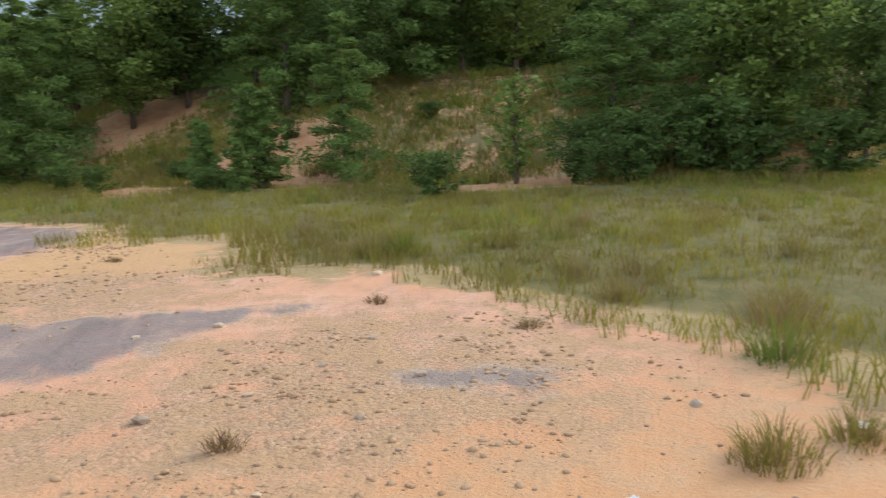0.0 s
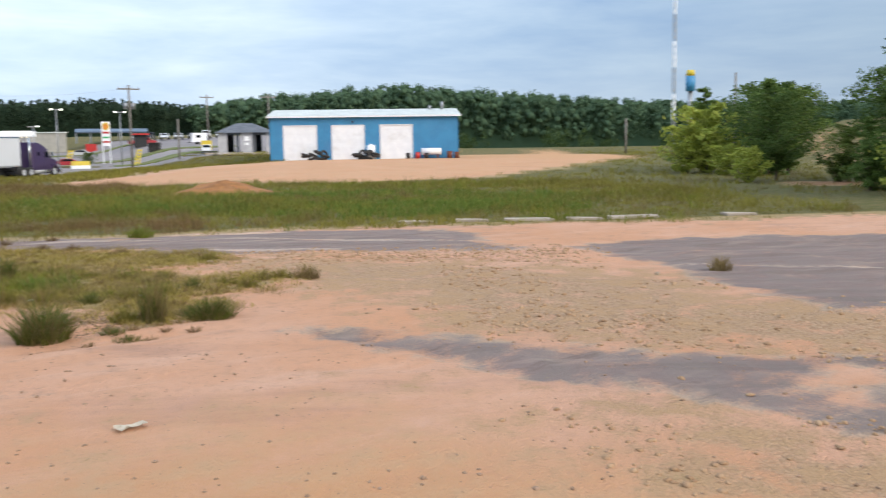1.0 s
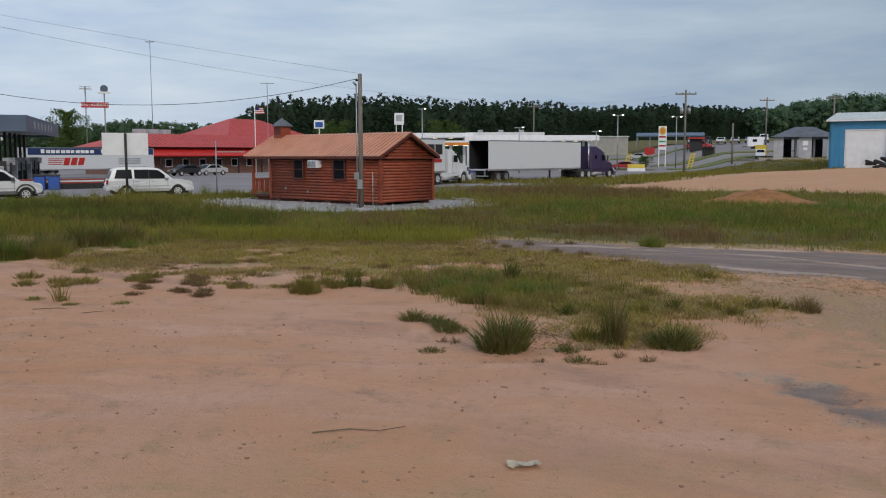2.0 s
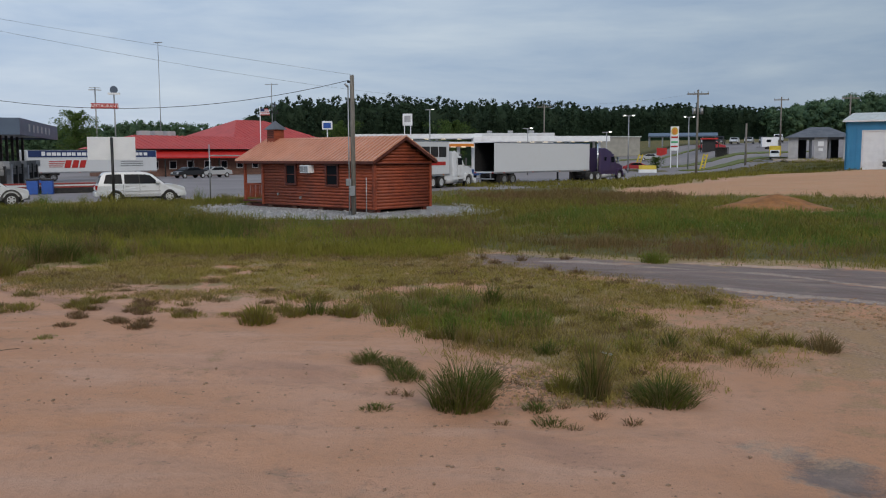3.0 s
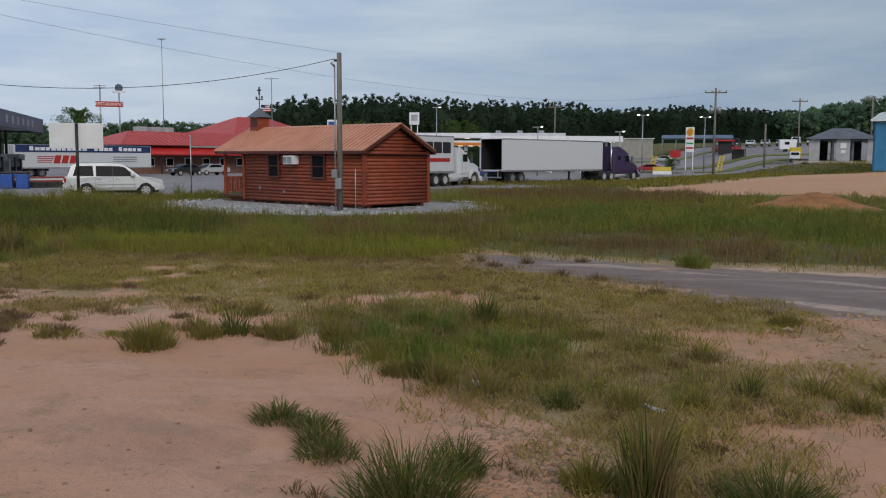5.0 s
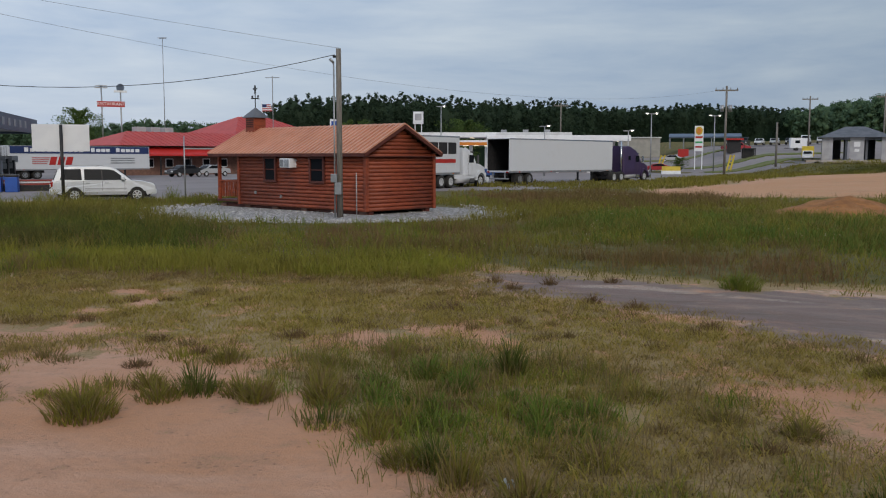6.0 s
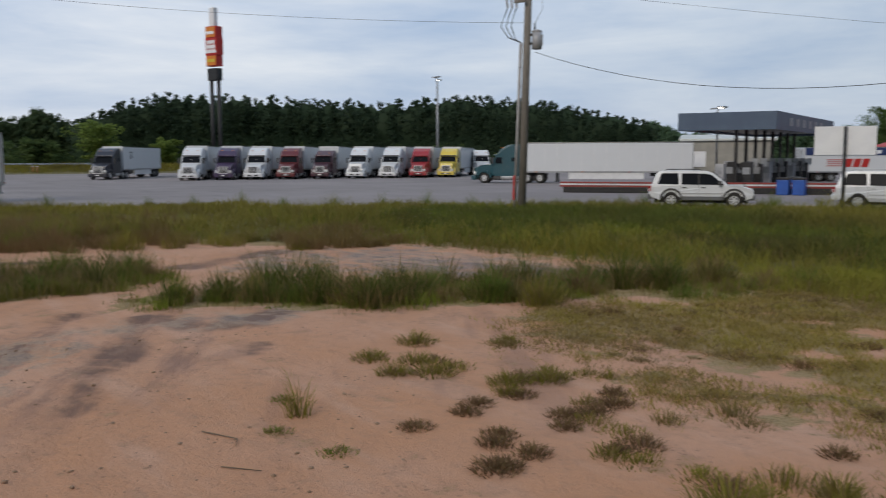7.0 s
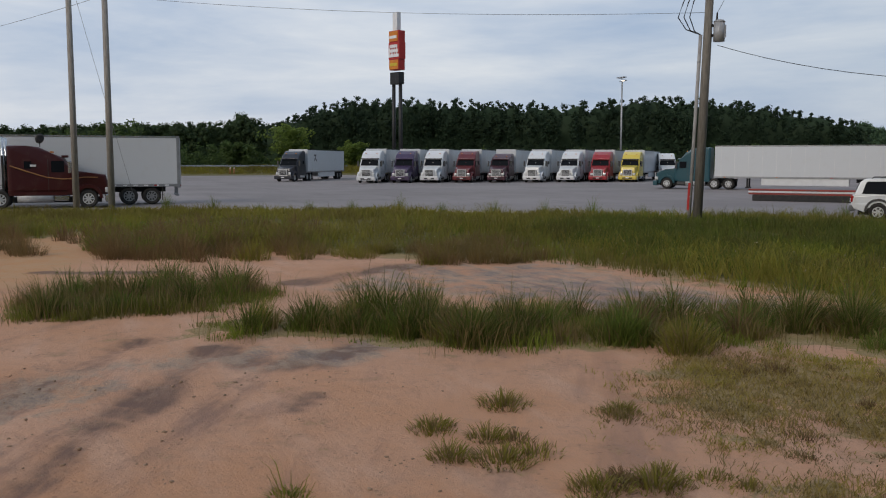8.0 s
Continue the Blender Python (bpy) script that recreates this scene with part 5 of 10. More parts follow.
tufts([(2.3, 11.8), (2.6, 12.2), (1.6, 13.7), (1.75, 13.5), (1.9, 12.8), (0.1, 13.0), (2.2, 12.5), (0.3, 12.9), (2.95, 12.0), (1.5, 12.0)], 0.13, 0.13, 45, M["grass_brown"], DRY_TUFT, 60, 0.9, 0.3)
tufts([(-2.5, 18.3), (-1.5, 18.4), (-1.0, 19.3), (-2.8, 18.7), (-2.4, 20.1), (-0.7, 18.3), (-1.7, 18.6), (-0.1, 17.7), (0.4, 16.6), (3.9, 17.6), (5.5, 19.9), (5.9, 16.2), (5.0, 15.6)], 0.3, 0.30, 260, M["grass"], "yellow-green grass tuft at the turf's edge", 70, 0.8, 0.35)
tufts([(-4.9, 17.0), (-4.6, 18.1), (-5.4, 17.3), (-5.6, 18.8), (-6.6, 18.0), (-5.7, 18.5), (-7.1, 19.1), (-6.0, 19.5), (-5.0, 17.4), (-6.3, 17.0), (-6.4, 17.7), (-5.6, 17.5), (-5.4, 18.2), (-4.6, 18.4), (-4.9, 16.9), (-6.6, 18.6), (-5.7, 19.2), (-3.5, 18.2), (-2.9, 20.5), (-3.4, 19.7), (-3.8, 21.2)], 0.27, 0.15, 230, M["grass_brown"], DRY_TUFT, 90, 1.0, 0.15)
tufts([(-9.2, 18.2), (-8.3, 18.0), (-7.0, 18.8), (-9.0, 20.4), (-9.7, 19.3), (-8.0, 18.4), (-6.9, 19.3), (-8.7, 18.6)], 0.36, 0.24, 240, M["grass"], "small olive grass tuft on sand", 120, 0.9, 0.4)
tufts([(3.1, 27.6), (1.1, 26.4), (2.5, 24.9), (3.2, 24.3), (4.1, 22.6), (1.8, 27.2), (0.7, 27.3)], 0.3, 0.22, 170, M["grass_brown"], DRY_TUFT, 160, 0.9, 0.2)
tufts([(-6.1, 16.0), (-7.0, 15.8), (-8.0, 16.4)], 0.24, 0.12, 120, M["grass_lush"], LOW_TUFT, 140, 1.0, 0.3)
tufts([(5.4, 0.6), (11.0, -1.0), (9.1, -2.8), (16.5, 3.8), (24.0, 9.2)], 0.2, 0.2, 90, M["grass_brown"], DRY_TUFT, 150, 0.8, 0.3)


def thicket(poly, count, seed, h0, h1, r0, r1, blades, label, dry=0.2, material="grass_lush", joined=False):
    """Bunches of unequal height standing close together inside an outline."""
    j = random.Random(seed)
    xs, ys = [q[0] for q in poly], [q[1] for q in poly]
    done, heap = 0, {} if joined else None
    while done < count:
        x, y = j.uniform(min(xs), max(xs)), j.uniform(min(ys), max(ys))
        if signed(poly, np.array(x), np.array(y)) > 0.05 + 0.3 * j.random():
            k = j.random()
            clump(x, y, r0 + (r1 - r0) * k, h0 + (h1 - h0) * j.random() ** 1.5, int(blades * (0.6 + 0.8 * k)), M[material], label, seed * 17 + done, 0.45 + 0.4 * j.random(), min(0.9, dry * j.random() * 2), heap)
            done += 1
    for nm, vs in (heap or {}).items():
        v = np.concatenate(vs)
        k = len(v) // 7
        loops = (np.arange(k)[:, None] * 7 + np.array([0, 1, 3, 2, 2, 3, 5, 4, 4, 5, 6])[None, :]).ravel()
        tagged(raw_mesh("grass_thicket", v, np.tile([4, 4, 3], k), loops, bpy.data.materials[nm]), label + ("" if "dry" not in nm else ", dry stems"), "grass", kind="stuff")


TALL_BUNCH, WEED = "tall ragged green grass bunch with dry stems", "tall leafy weed clump at the lot's edge"
thicket(STAND_A, 12, 401, 0.4, 1.15, 0.3, 0.6, 260, TALL_BUNCH, 0.2, "grass_deep")
thicket(STAND_A, 12, 431, 0.3, 1.0, 0.3, 0.6, 240, "tall fresh green grass bunch with dry stems", 0.25, "grass_fresh")
thicket(STAND_A, 12, 411, 0.3, 0.8, 0.3, 0.6, 220, "yellow-green grass bunch among taller grass", 0.5, "grass", joined=True)
thicket(STAND_B, 27, 402, 0.4, 1.2, 0.3, 0.65, 260, TALL_BUNCH, 0.2, "grass_deep")
thicket(STAND_B, 28, 432, 0.3, 1.0, 0.3, 0.6, 240, "tall fresh green grass bunch with dry stems", 0.25, "grass_fresh")
thicket(STAND_B, 30, 412, 0.3, 0.85, 0.3, 0.6, 220, "yellow-green grass bunch among taller grass", 0.5, "grass", joined=True)
thicket([(-14.9, 16.7), (-14.4, 18.9), (-12.6, 20.0), (-12.2, 21.4), (-14.6, 21.6), (-16.2, 19.4), (-16.2, 17.2)], 16, 442, 0.4, 1.1, 0.3, 0.6, 240, TALL_BUNCH, 0.2, "grass_deep")
thicket(LUSH, 26, 403, 0.12, 0.34, 0.25, 0.5, 150, "ragged olive grass bunch in the turf", 0.35, "grass")
thicket([(-0.6, 18.6), (0.6, 17.2), (2.0, 16.9), (2.6, 18.4), (1.4, 20.2), (0.0, 20.4)], 22, 413, 0.15, 0.42, 0.22, 0.42, 150, "dark green weedy grass bunch in the turf", 0.1, "grass_fresh")
for k, (x, y) in enumerate(((-2.1, 18.6), (-1.5, 18.4), (-0.9, 18.3), (-0.45, 17.7), (-0.1, 17.2), (0.25, 16.7), (0.6, 16.3), (1.0, 16.0), (1.5, 15.7), (2.1, 15.4), (2.8, 15.3), (3.4, 15.5), (4.1, 15.9), (4.8, 16.1), (5.4, 16.2))):
    j = random.Random(700 + k)
    clump(x + j.uniform(-0.15, 0.15), y + j.uniform(-0.1, 0.3), j.uniform(0.22, 0.4), j.uniform(0.22, 0.5), int(j.uniform(130, 240)), M["grass" if k % 3 else "grass_deep"], "ragged grass bunch along the turf's sandy edge", 720 + k, j.uniform(0.35, 0.8), j.uniform(0.1, 0.5))
thicket([(-9.4, 18.6), (-6, 18), (-3, 17.4), (-1.4, 18.6), (-3, 20.4), (-5.4, 20), (-9, 21)], 26, 415, 0.08, 0.26, 0.18, 0.45, 130, "small olive-brown tuft on bare sand", 0.5, "grass", joined=True)
thicket(TURF, 110, 414, 0.06, 0.2, 0.15, 0.4, 110, "low brown dry tuft in thin turf", 0.6, "grass_brown", joined=True)
thicket([(-27, 17), (-22.5, 22.5), (-21.4, 26.6), (-24, 28.5), (-28, 23), (-31, 17.5)], 26, 404, 0.3, 0.85, 0.4, 0.8, 260, "brown-green tall grass bunch", 0.4, "grass", joined=True)
thicket([(6.5, -5.5), (12, -3.2), (15, -0.4), (20, 1), (24, -4), (17, -12), (8, -10)], 30, 405, 0.3, 0.85, 0.4, 0.8, 160, "tall wispy half-dry meadow grass bunch", 0.5, "grass", joined=True)
thicket([(-28, 15.6), (-27.4, 17.6), (-27.2, 19.5), (-28.2, 21.6), (-31, 20), (-32.5, 17), (-31, 15)], 34, 406, 0.5, 1.1, 0.4, 0.8, 260, "tall dark brown-green grass bunch", 0.4, joined=True)
BROWN_TOP = "tall brown seeding grass bunch"
thicket([(-26.2, 15.7), (-25.0, 18.1), (-25.6, 20.9), (-29, 22.4), (-33, 21), (-32, 16.4)], 60, 425, 0.5, 1.05, 0.4, 0.8, 220, BROWN_TOP, 0.25, "grass_rust", joined=True)
thicket([(-28, 8), (-27, 12.5), (-29, 14.6), (-36, 13.5), (-36, 8)], 40, 426, 0.5, 1.0, 0.4, 0.8, 220, BROWN_TOP, 0.25, "grass_rust", joined=True)
thicket([(-23.1, 23.1), (-20.9, 24.6), (-22, 27.4), (-26, 28.4), (-27, 25)], 36, 427, 0.4, 0.9, 0.4, 0.7, 190, BROWN_TOP, 0.3, "grass_rust", joined=True)
thicket(STAND_A, 4, 421, 0.5, 0.95, 0.3, 0.6, 170, BROWN_TOP, 0.3, "grass_brown", joined=True)
thicket(STAND_B, 6, 422, 0.5, 0.95, 0.3, 0.6, 170, BROWN_TOP, 0.3, "grass_brown", joined=True)
thicket([(-28, 15.6), (-27.2, 19.5), (-28.2, 23), (-36, 24), (-38, 18), (-33, 14)], 44, 423, 0.5, 1.0, 0.4, 0.8, 190, BROWN_TOP, 0.3, "grass_brown", joined=True)
thicket([(-12, 31), (8, 31), (20, 34), (24, 44), (4, 40), (-14, 40), (-24, 34)], 60, 424, 0.3, 0.75, 0.4, 0.9, 150, BROWN_TOP, 0.5, "grass_brown", joined=True)
for k in range(26):
    u, j = k / 25.0 * 5.999, random.Random(500 + k)
    (ax, ay), (cx, cy) = LOT[2 + int(u)], LOT[3 + int(u)]
    q, f_ = math.hypot(cx - ax, cy - ay), u - int(u)
    off = j.uniform(0.6, 2.4)
    clump(ax + (cx - ax) * f_ + (cy - ay) / q * off, ay + (cy - ay) * f_ - (cx - ax) / q * off, 0.45, j.uniform(0.5, 1.2), 130, M["grass_lush" if k % 3 else "grass_fresh"], WEED, 600 + k, 0.45, 0.15)

# ---- stones and clods ----
ICO_P = np.array([(0, 0, 1)] + [(0.894 * math.cos(a), 0.894 * math.sin(a), 0.447) for a in np.arange(5) * 1.2566] + [(0.894 * math.cos(a), 0.894 * math.sin(a), -0.447) for a in np.arange(5) * 1.2566 + 0.6283] + [(0, 0, -1)])
ICO_F = [(0, i, i % 5 + 1) for i in range(1, 6)] + [(i, i + 5, i % 5 + 1) for i in range(1, 6)] + [(i % 5 + 1, i + 5, i % 5 + 6) for i in range(1, 6)] + [(11, i % 5 + 6, i + 5) for i in range(1, 6)]


def pebbles(name, x, y, size, material, label, seed):
    g = np.random.default_rng(seed)
    k = len(x)
    v = ICO_P[None] * (1 + g.uniform(-0.28, 0.28, (k, 12, 1))) * size[:, None, None] * np.stack((g.uniform(0.7, 1.3, k), g.uniform(0.7, 1.3, k), g.uniform(0.4, 0.8, k)), 1)[:, None, :]
    v[:, :, 0] += x[:, None]
    v[:, :, 1] += y[:, None]
    v[:, :, 2] += (height(x, y) + size * 0.12)[:, None]
    loops = (np.arange(k)[:, None, None] * 12 + np.array(ICO_F)[None]).ravel()
    return tagged(raw_mesh(name, v.reshape(-1, 3), np.full(20 * k, 3), loops, material), label, "pebbles", kind="stuff")


def sown(poly, count, seed, lo, hi, f, thr):
    x, y, _, g = scatter(poly, count, 1, seed, lambda x, y, g: fnoise(x * f, y * f, seed + 9) + 0.25 * g.random(len(x)) > thr, 0.02)
    return x, y, lo + (hi - lo) * g.random(len(x)) ** 5


ROUND_CAM = [(-12, -4), (-20, 10), (-19, 14), (-14, 16), (-10, 20), (-4, 16), (1, 13), (6, 13), (9, 9), (8, 2), (4, -5)]
M["clod"] = mat("dry_clods", (0.33, 0.21, 0.14), (0.25, 0.155, 0.10), 5, 40, 0.95, bumps=0.4)
M["chips"] = mat("tan_stone_chips", (0.40, 0.255, 0.15), (0.30, 0.175, 0.095), 2.5, 30, 0.9, bumps=0.4)
x, y, s = sown(ROUND_CAM, 19000, 200, 0.005, 0.028, 0.6, 0.57)
pebbles("soil_clods", x, y, s, M["clod"], "small brown clods strewn on bare sand", 1)
x1, y1, s1 = sown(STONY, 40000, 210, 0.006, 0.055, 0.55, 0.70)
x2, y2, s2 = sown(STONY_B, 22000, 220, 0.005, 0.045, 0.7, 0.68)
x4, y4, s4 = sown([(1.2, 13.4), (2.4, 12.6), (3.4, 12.8), (2.6, 14.0), (1.6, 14.8)], 2600, 240, 0.008, 0.04, 0.5, 0.45)
x3, y3, s3 = sown([(5.4, 20.7), (8, 18), (12, 14.2), (14.5, 16), (10, 19.6), (6.6, 21.2)], 9000, 230, 0.012, 0.06, 0.5, 0.38)
pebbles("soil_crumbs", x4, y4, s4, M["clod"], "dark crumbs of soil at the turf's edge", 3)
pebbles("stone_chips", np.concatenate((x1, x2, x3)), np.concatenate((y1, y2, y3)), np.concatenate((s1, s2, s3)), M["chips"], "loose tan and orange stone chips", 2)


M["gravel_stone"] = mat("grey_gravel_stones", (0.50, 0.48, 0.46), (0.33, 0.32, 0.31), 2.2, 25, 0.9, bumps=0.3)
gg = np.random.default_rng(77)
ga, gr_ = gg.uniform(0, 2 * np.pi, 5200), 1.12 * gg.random(5200) ** 0.42
x, y = -7.9 + 8.4 * gr_ * np.cos(ga), 48.3 + 6.6 * gr_ * np.sin(ga)
ok = (y < 48.6) | (x > -2) | (x < -14)
bed = pebbles("gravel_stones", x[ok], y[ok], 0.02 + 0.07 * gg.random(ok.sum()) ** 3, M["gravel_stone"], "loose grey stones strewn over the gravel bed", 5)
bed.location.z = 0.06


def stone(x, y, r, seed):
    g = np.random.default_rng(seed)
    bm = bmesh.new()
    bmesh.ops.create_icosphere(bm, subdivisions=1, radius=r)
    for v in bm.verts:
        k = 1 + 0.6 * (noise.noise(v.co / r * 1.4 + Vector((seed, 0, 0))))
        v.co = Vector((v.co.x * k * 1.2, v.co.y * k, v.co.z * k * 0.65))
    ob = link_mesh("loose_stone", bm, M["stone"])
    ob.matrix_basis = pose(x, y, float(height(x, y)) + r * 0.25, 0, 0, g.uniform(0, 360))
    tagged(ob, "pale buff stone lying on the bare ground", "stone", "loose stones")


for k, (x, y, r) in enumerate(((6.2, 1.4, 0.10), (6.6, 0.4, 0.08), (6.8, 0.52, 0.075), (6.0, -0.5, 0.07), (5.0, 2.4, 0.075), (4.5, 1.9, 0.05), (6.9, 3.8, 0.07), (6.4, 2.7, 0.06), (10.0, 1.1, 0.10), (9.6, 2.1, 0.08), (12.3, -2.0, 0.10), (4.5, 0.3, 0.05), (5.7, -3.5, 0.09), (4.3, -0.4, 0.05),
                               (7.8, -0.2, 0.07), (7.2, -1.2, 0.08), (8.2, -2.2, 0.07), (8.8, -0.8, 0.09), (5.4, 19.4, 0.10), (6.3, 14.6, 0.09), (11.6, 6.6, 0.08), (12.4, 12.2, 0.08), (13.0, 11.6, 0.09), (13.2, -1.2, 0.12), (3.8, -2.2, 0.05), (7.4, -3.4, 0.06), (9.1, -2.6, 0.07))):
    if k % 3 != 1:
        stone(x, y, r * 0.72, 300 + k)


def scrap(x, y, w, d, rz, label, material="paper", seed=0):
    g = random.Random(seed)
    bm = bmesh.new()
    n_ = 6
    grid = [[bm.verts.new((w * (i / n_ - 0.5) * (1 - 0.25 * g.random()), d * (j / 3 - 0.5), 0.02 + 0.04 * g.random())) for j in range(4)] for i in range(n_ + 1)]
    for i in range(n_):
        for j in range(3):
            bm.faces.new((grid[i][j], grid[i + 1][j], grid[i + 1][j + 1], grid[i][j + 1]))
    bmesh.ops.solidify(bm, geom=list(bm.faces), thickness=0.006)
    ob = link_mesh("paper_scrap", bm, M[material])
    ob.matrix_basis = pose(x, y, float(height(x, y)) + 0.0, 0, 0, rz)
    tagged(ob, label, "litter", "litter on the ground")


scrap(1.18, 7.8, 0.34, 0.14, 8, "crumpled pale cardboard scrap on sand", seed=1)
scrap(4.8, -4.5, 0.26, 0.14, 60, "crumpled white plastic scrap in grass", "paper", 2)
scrap(1.25, 16.1, 0.10, 0.2, 20, "small white paper scrap in grass", "white", 3)
scrap(3.0, 15.3, 0.08, 0.24, 30, "small white paper strip in grass", "white", 4)
scrap(3.8, -2.2, 0.16, 0.12, 10, "small white scrap on orange sand", "white", 5)


def stick(pts, r, label="thin dry stick lying on the sand"):
    p3 = [(x, y, float(height(x, y)) + 0.015) for x, y in pts]
    tagged(link_mesh("dry_stick", bent(bmesh.new(), p3, r, r * 0.5, 6), M["stick"], smooth=True), label, "stick", "sticks on the ground")


stick([(-0.9, 8.6), (-0.55, 8.75), (-0.25, 8.72), (0.0, 8.9)], 0.007)
stick([(-0.3, 5.2), (-0.1, 5.4), (-0.15, 5.7)], 0.008)
stick([(-7.4, 15.2), (-7.0, 15.4), (-6.8, 15.3)], 0.008)
stick([(-6.4, 15.0), (-6.1, 15.25)], 0.007)
stick([(-9.2, 12.6), (-8.8, 12.7), (-8.4, 12.65)], 0.004)
stick([(-12.4, 10.6), (-11.6, 10.9), (-11.0, 10.8)], 0.012)

# broken concrete edge in the grass
for k, (x, y, w, d, rz) in enumerate(((14.6, 25.9, 1.3, 0.6, -20), (16.4, 25.2, 1.1, 0.5, -24), (18.2, 24.3, 1.7, 0.55, -26), (20.0, 23.3, 1.3, 0.5, -28), (21.6, 22.6, 1.9, 0.6, -22), (24.8, 20.6, 1.2, 0.5, -30))):
    bm = B(-w / 2, w / 2, -d / 2, d / 2, -0.1, 0.09, bevel=0.03)
    for v in bm.verts:
        v.co += Vector((noise.noise(v.co * 2.1 + Vector((k, 0, 0))), noise.noise(v.co * 2.3 + Vector((0, k, 0))), 0.4 * noise.noise(v.co * 2.0))) * 0.12
    ob = link_mesh("concrete_slab", bm, M["concrete"])
    ob.matrix_basis = pose(x, y, float(height(x, y)), 0, 0, rz)
    tagged(ob, "broken pale concrete slab half sunk in grass", "slab", "broken slabs")

# ---- trees ----
def leaf_cards(centres, radii, per, size, g, flat=1.0, slim=0.55):
    """Small bent leaf sprays scattered through balls round the centres."""
    c = np.repeat(np.asarray(centres), per, 0)
    r = np.repeat(np.asarray(radii), per)
    k = len(c)
    d = g.normal(0, 1, (k, 3))
    d /= np.linalg.norm(d, axis=1)[:, None]
    p = c + d * (r * g.random(k) ** 0.45)[:, None] * np.array([1, 1, flat])
    u = g.normal(0, 1, (k, 3))
    u[:, 2] *= 0.6
    u /= np.linalg.norm(u, axis=1)[:, None]
    w = np.cross(u, g.normal(0, 1, (k, 3)))
    w /= np.linalg.norm(w, axis=1)[:, None] + 1e-6
    s = size * g.uniform(0.55, 1.3, k)
    u, w = u * s[:, None], w * (s * slim)[:, None]
    v = np.stack((p - u, p + w, p + u, p - w), 1)
    v[:, 1, 2] -= 0.12 * s
    v[:, 3, 2] -= 0.12 * s
    return v.reshape(-1, 3)


def crown_mesh(name, verts, material, parent):
    k = len(verts) // 4
    return raw_mesh(name, verts, np.full(k, 4), np.arange(4 * k), material, parent)


def tree(kind, h, seed, leaves, material, label, category, leaf=0.22, wide=0.32, bare=0.25, x=0, y=0, z=0):
    """Tapered trunk with limbs; sprays gathered at the limbs' ends, with gaps between them."""
    g = np.random.default_rng(seed)
    top = thing(kind, x, y, z, 0, label, category, "trees of the wood edge")
    bm = bmesh.new()
    lean = g.normal(0, 0.03 * h, 2)
    spine = [(lean[0] * s * s + 0.05 * math.sin(5 * s + seed), lean[1] * s * s, h * 0.97 * s) for s in np.linspace(0, 1, 8)]
    r0 = 0.014 * h + 0.05
    bent(bm, spine, r0, 0.02, 8)
    cs, rs = [], []
    limbs = 26 if category != "bush" else 16
    for i in range(limbs):
        s = bare + (1 - bare) * (i + 0.5) / limbs
        a = i * 2.4 + g.normal(0, 0.3)
        sx, sy, sz = np.array(spine[0]) * 0 + np.array([lean[0] * s * s, lean[1] * s * s, h * 0.97 * s])
        prof = {"pine_tree": 0.25 + 1.0 * (1 - s) ** 0.75, "broadleaf_tree": 0.35 + 1.1 * math.sin(math.pi * min(1, (s - bare) / (1.06 - bare))) ** 0.7}.get(kind, 0.5 + 0.8 * math.sin(math.pi * s))
        ln = h * wide * prof * g.uniform(0.6, 1.2)
        rise = (0.05 if kind == "pine_tree" else 0.45) * ln
        e = np.array([sx + math.cos(a) * ln, sy + math.sin(a) * ln, sz + rise])
        m_ = (np.array([sx, sy, sz]) + e) / 2 + np.array([0, 0, 0.08 * ln])
        bent(bm, [(sx, sy, sz), tuple(m_), tuple(e)], r0 * 0.35 * (1.1 - s), 0.012, 5)
        for q, rr in ((1.0, 0.36), (0.72, 0.36), (0.42, 0.32), (0.12, 0.30)):
            cs.append(np.array([sx, sy, sz]) * (1 - q) + e * q + g.normal(0, 0.05 * ln, 3))
            rs.append(max(0.25, ln * rr * g.uniform(0.7, 1.2)))
    cs.append(np.array([lean[0], lean[1], h * 0.96]))
    rs.append(h * 0.05 + 0.1)
    part("trunk", bm, M["bark"], top, "rough brown bark", True)
    crown_mesh("crown", leaf_cards(cs, rs, max(4, leaves // len(cs)), leaf, g, 0.6, 0.3 if kind == "pine_tree" else 0.5), material, top)
    return top


def stand(proto, places, seed, smin=0.85, smax=1.15):
    """Copies of a tree over places x, y, height, each turned and scaled."""
    g = np.random.default_rng(seed)
    for x, y, s in places:
        k = s * g.uniform(smin, smax)
        c = copy_thing(proto, pose(x, y, float(height(x, y)) - 0.1, 0, 0, g.uniform(0, 360)))
        c.scale = (k, k, k * g.uniform(0.9, 1.1))


def at_ground(ob, x, y):
    ob.matrix_basis = pose(x, y, float(height(x, y)) - 0.1, 0, 0, 0)
    return ob


PINE, BROAD = "dark green pine with spreading needled limbs", "dense broadleaf tree with a rounded uneven crown"
yellow_tree = at_ground(tree("broadleaf_tree", 7.6, 11, 12000, M["leaf_yellow"], "yellow-green broadleaf tree in front of darker trees", "tree", 0.11, 0.20, 0.04), 39.0, 20.1)
broad_a = at_ground(tree("broadleaf_tree", 9.5, 12, 10000, M["leaf_mid"], BROAD, "tree", 0.16, 0.30, 0.1), 44.6, 19.4)
broad_b = at_ground(tree("broadleaf_tree", 8.5, 13, 10000, M["leaf_dark"], BROAD, "tree", 0.16, 0.34, 0.12), 48.5, 26.0)
pine_a = at_ground(tree("pine_tree", 10.0, 14, 11000, M["leaf_pine"], PINE, "tree", 0.17, 0.26, 0.05), 41.9, 16.4)
pine_b = at_ground(tree("pine_tree", 4.2, 15, 3600, M["leaf_pine"], "young dark pine on the red bank", "tree", 0.15, 0.24, 0.03), 35.5, 1.8)
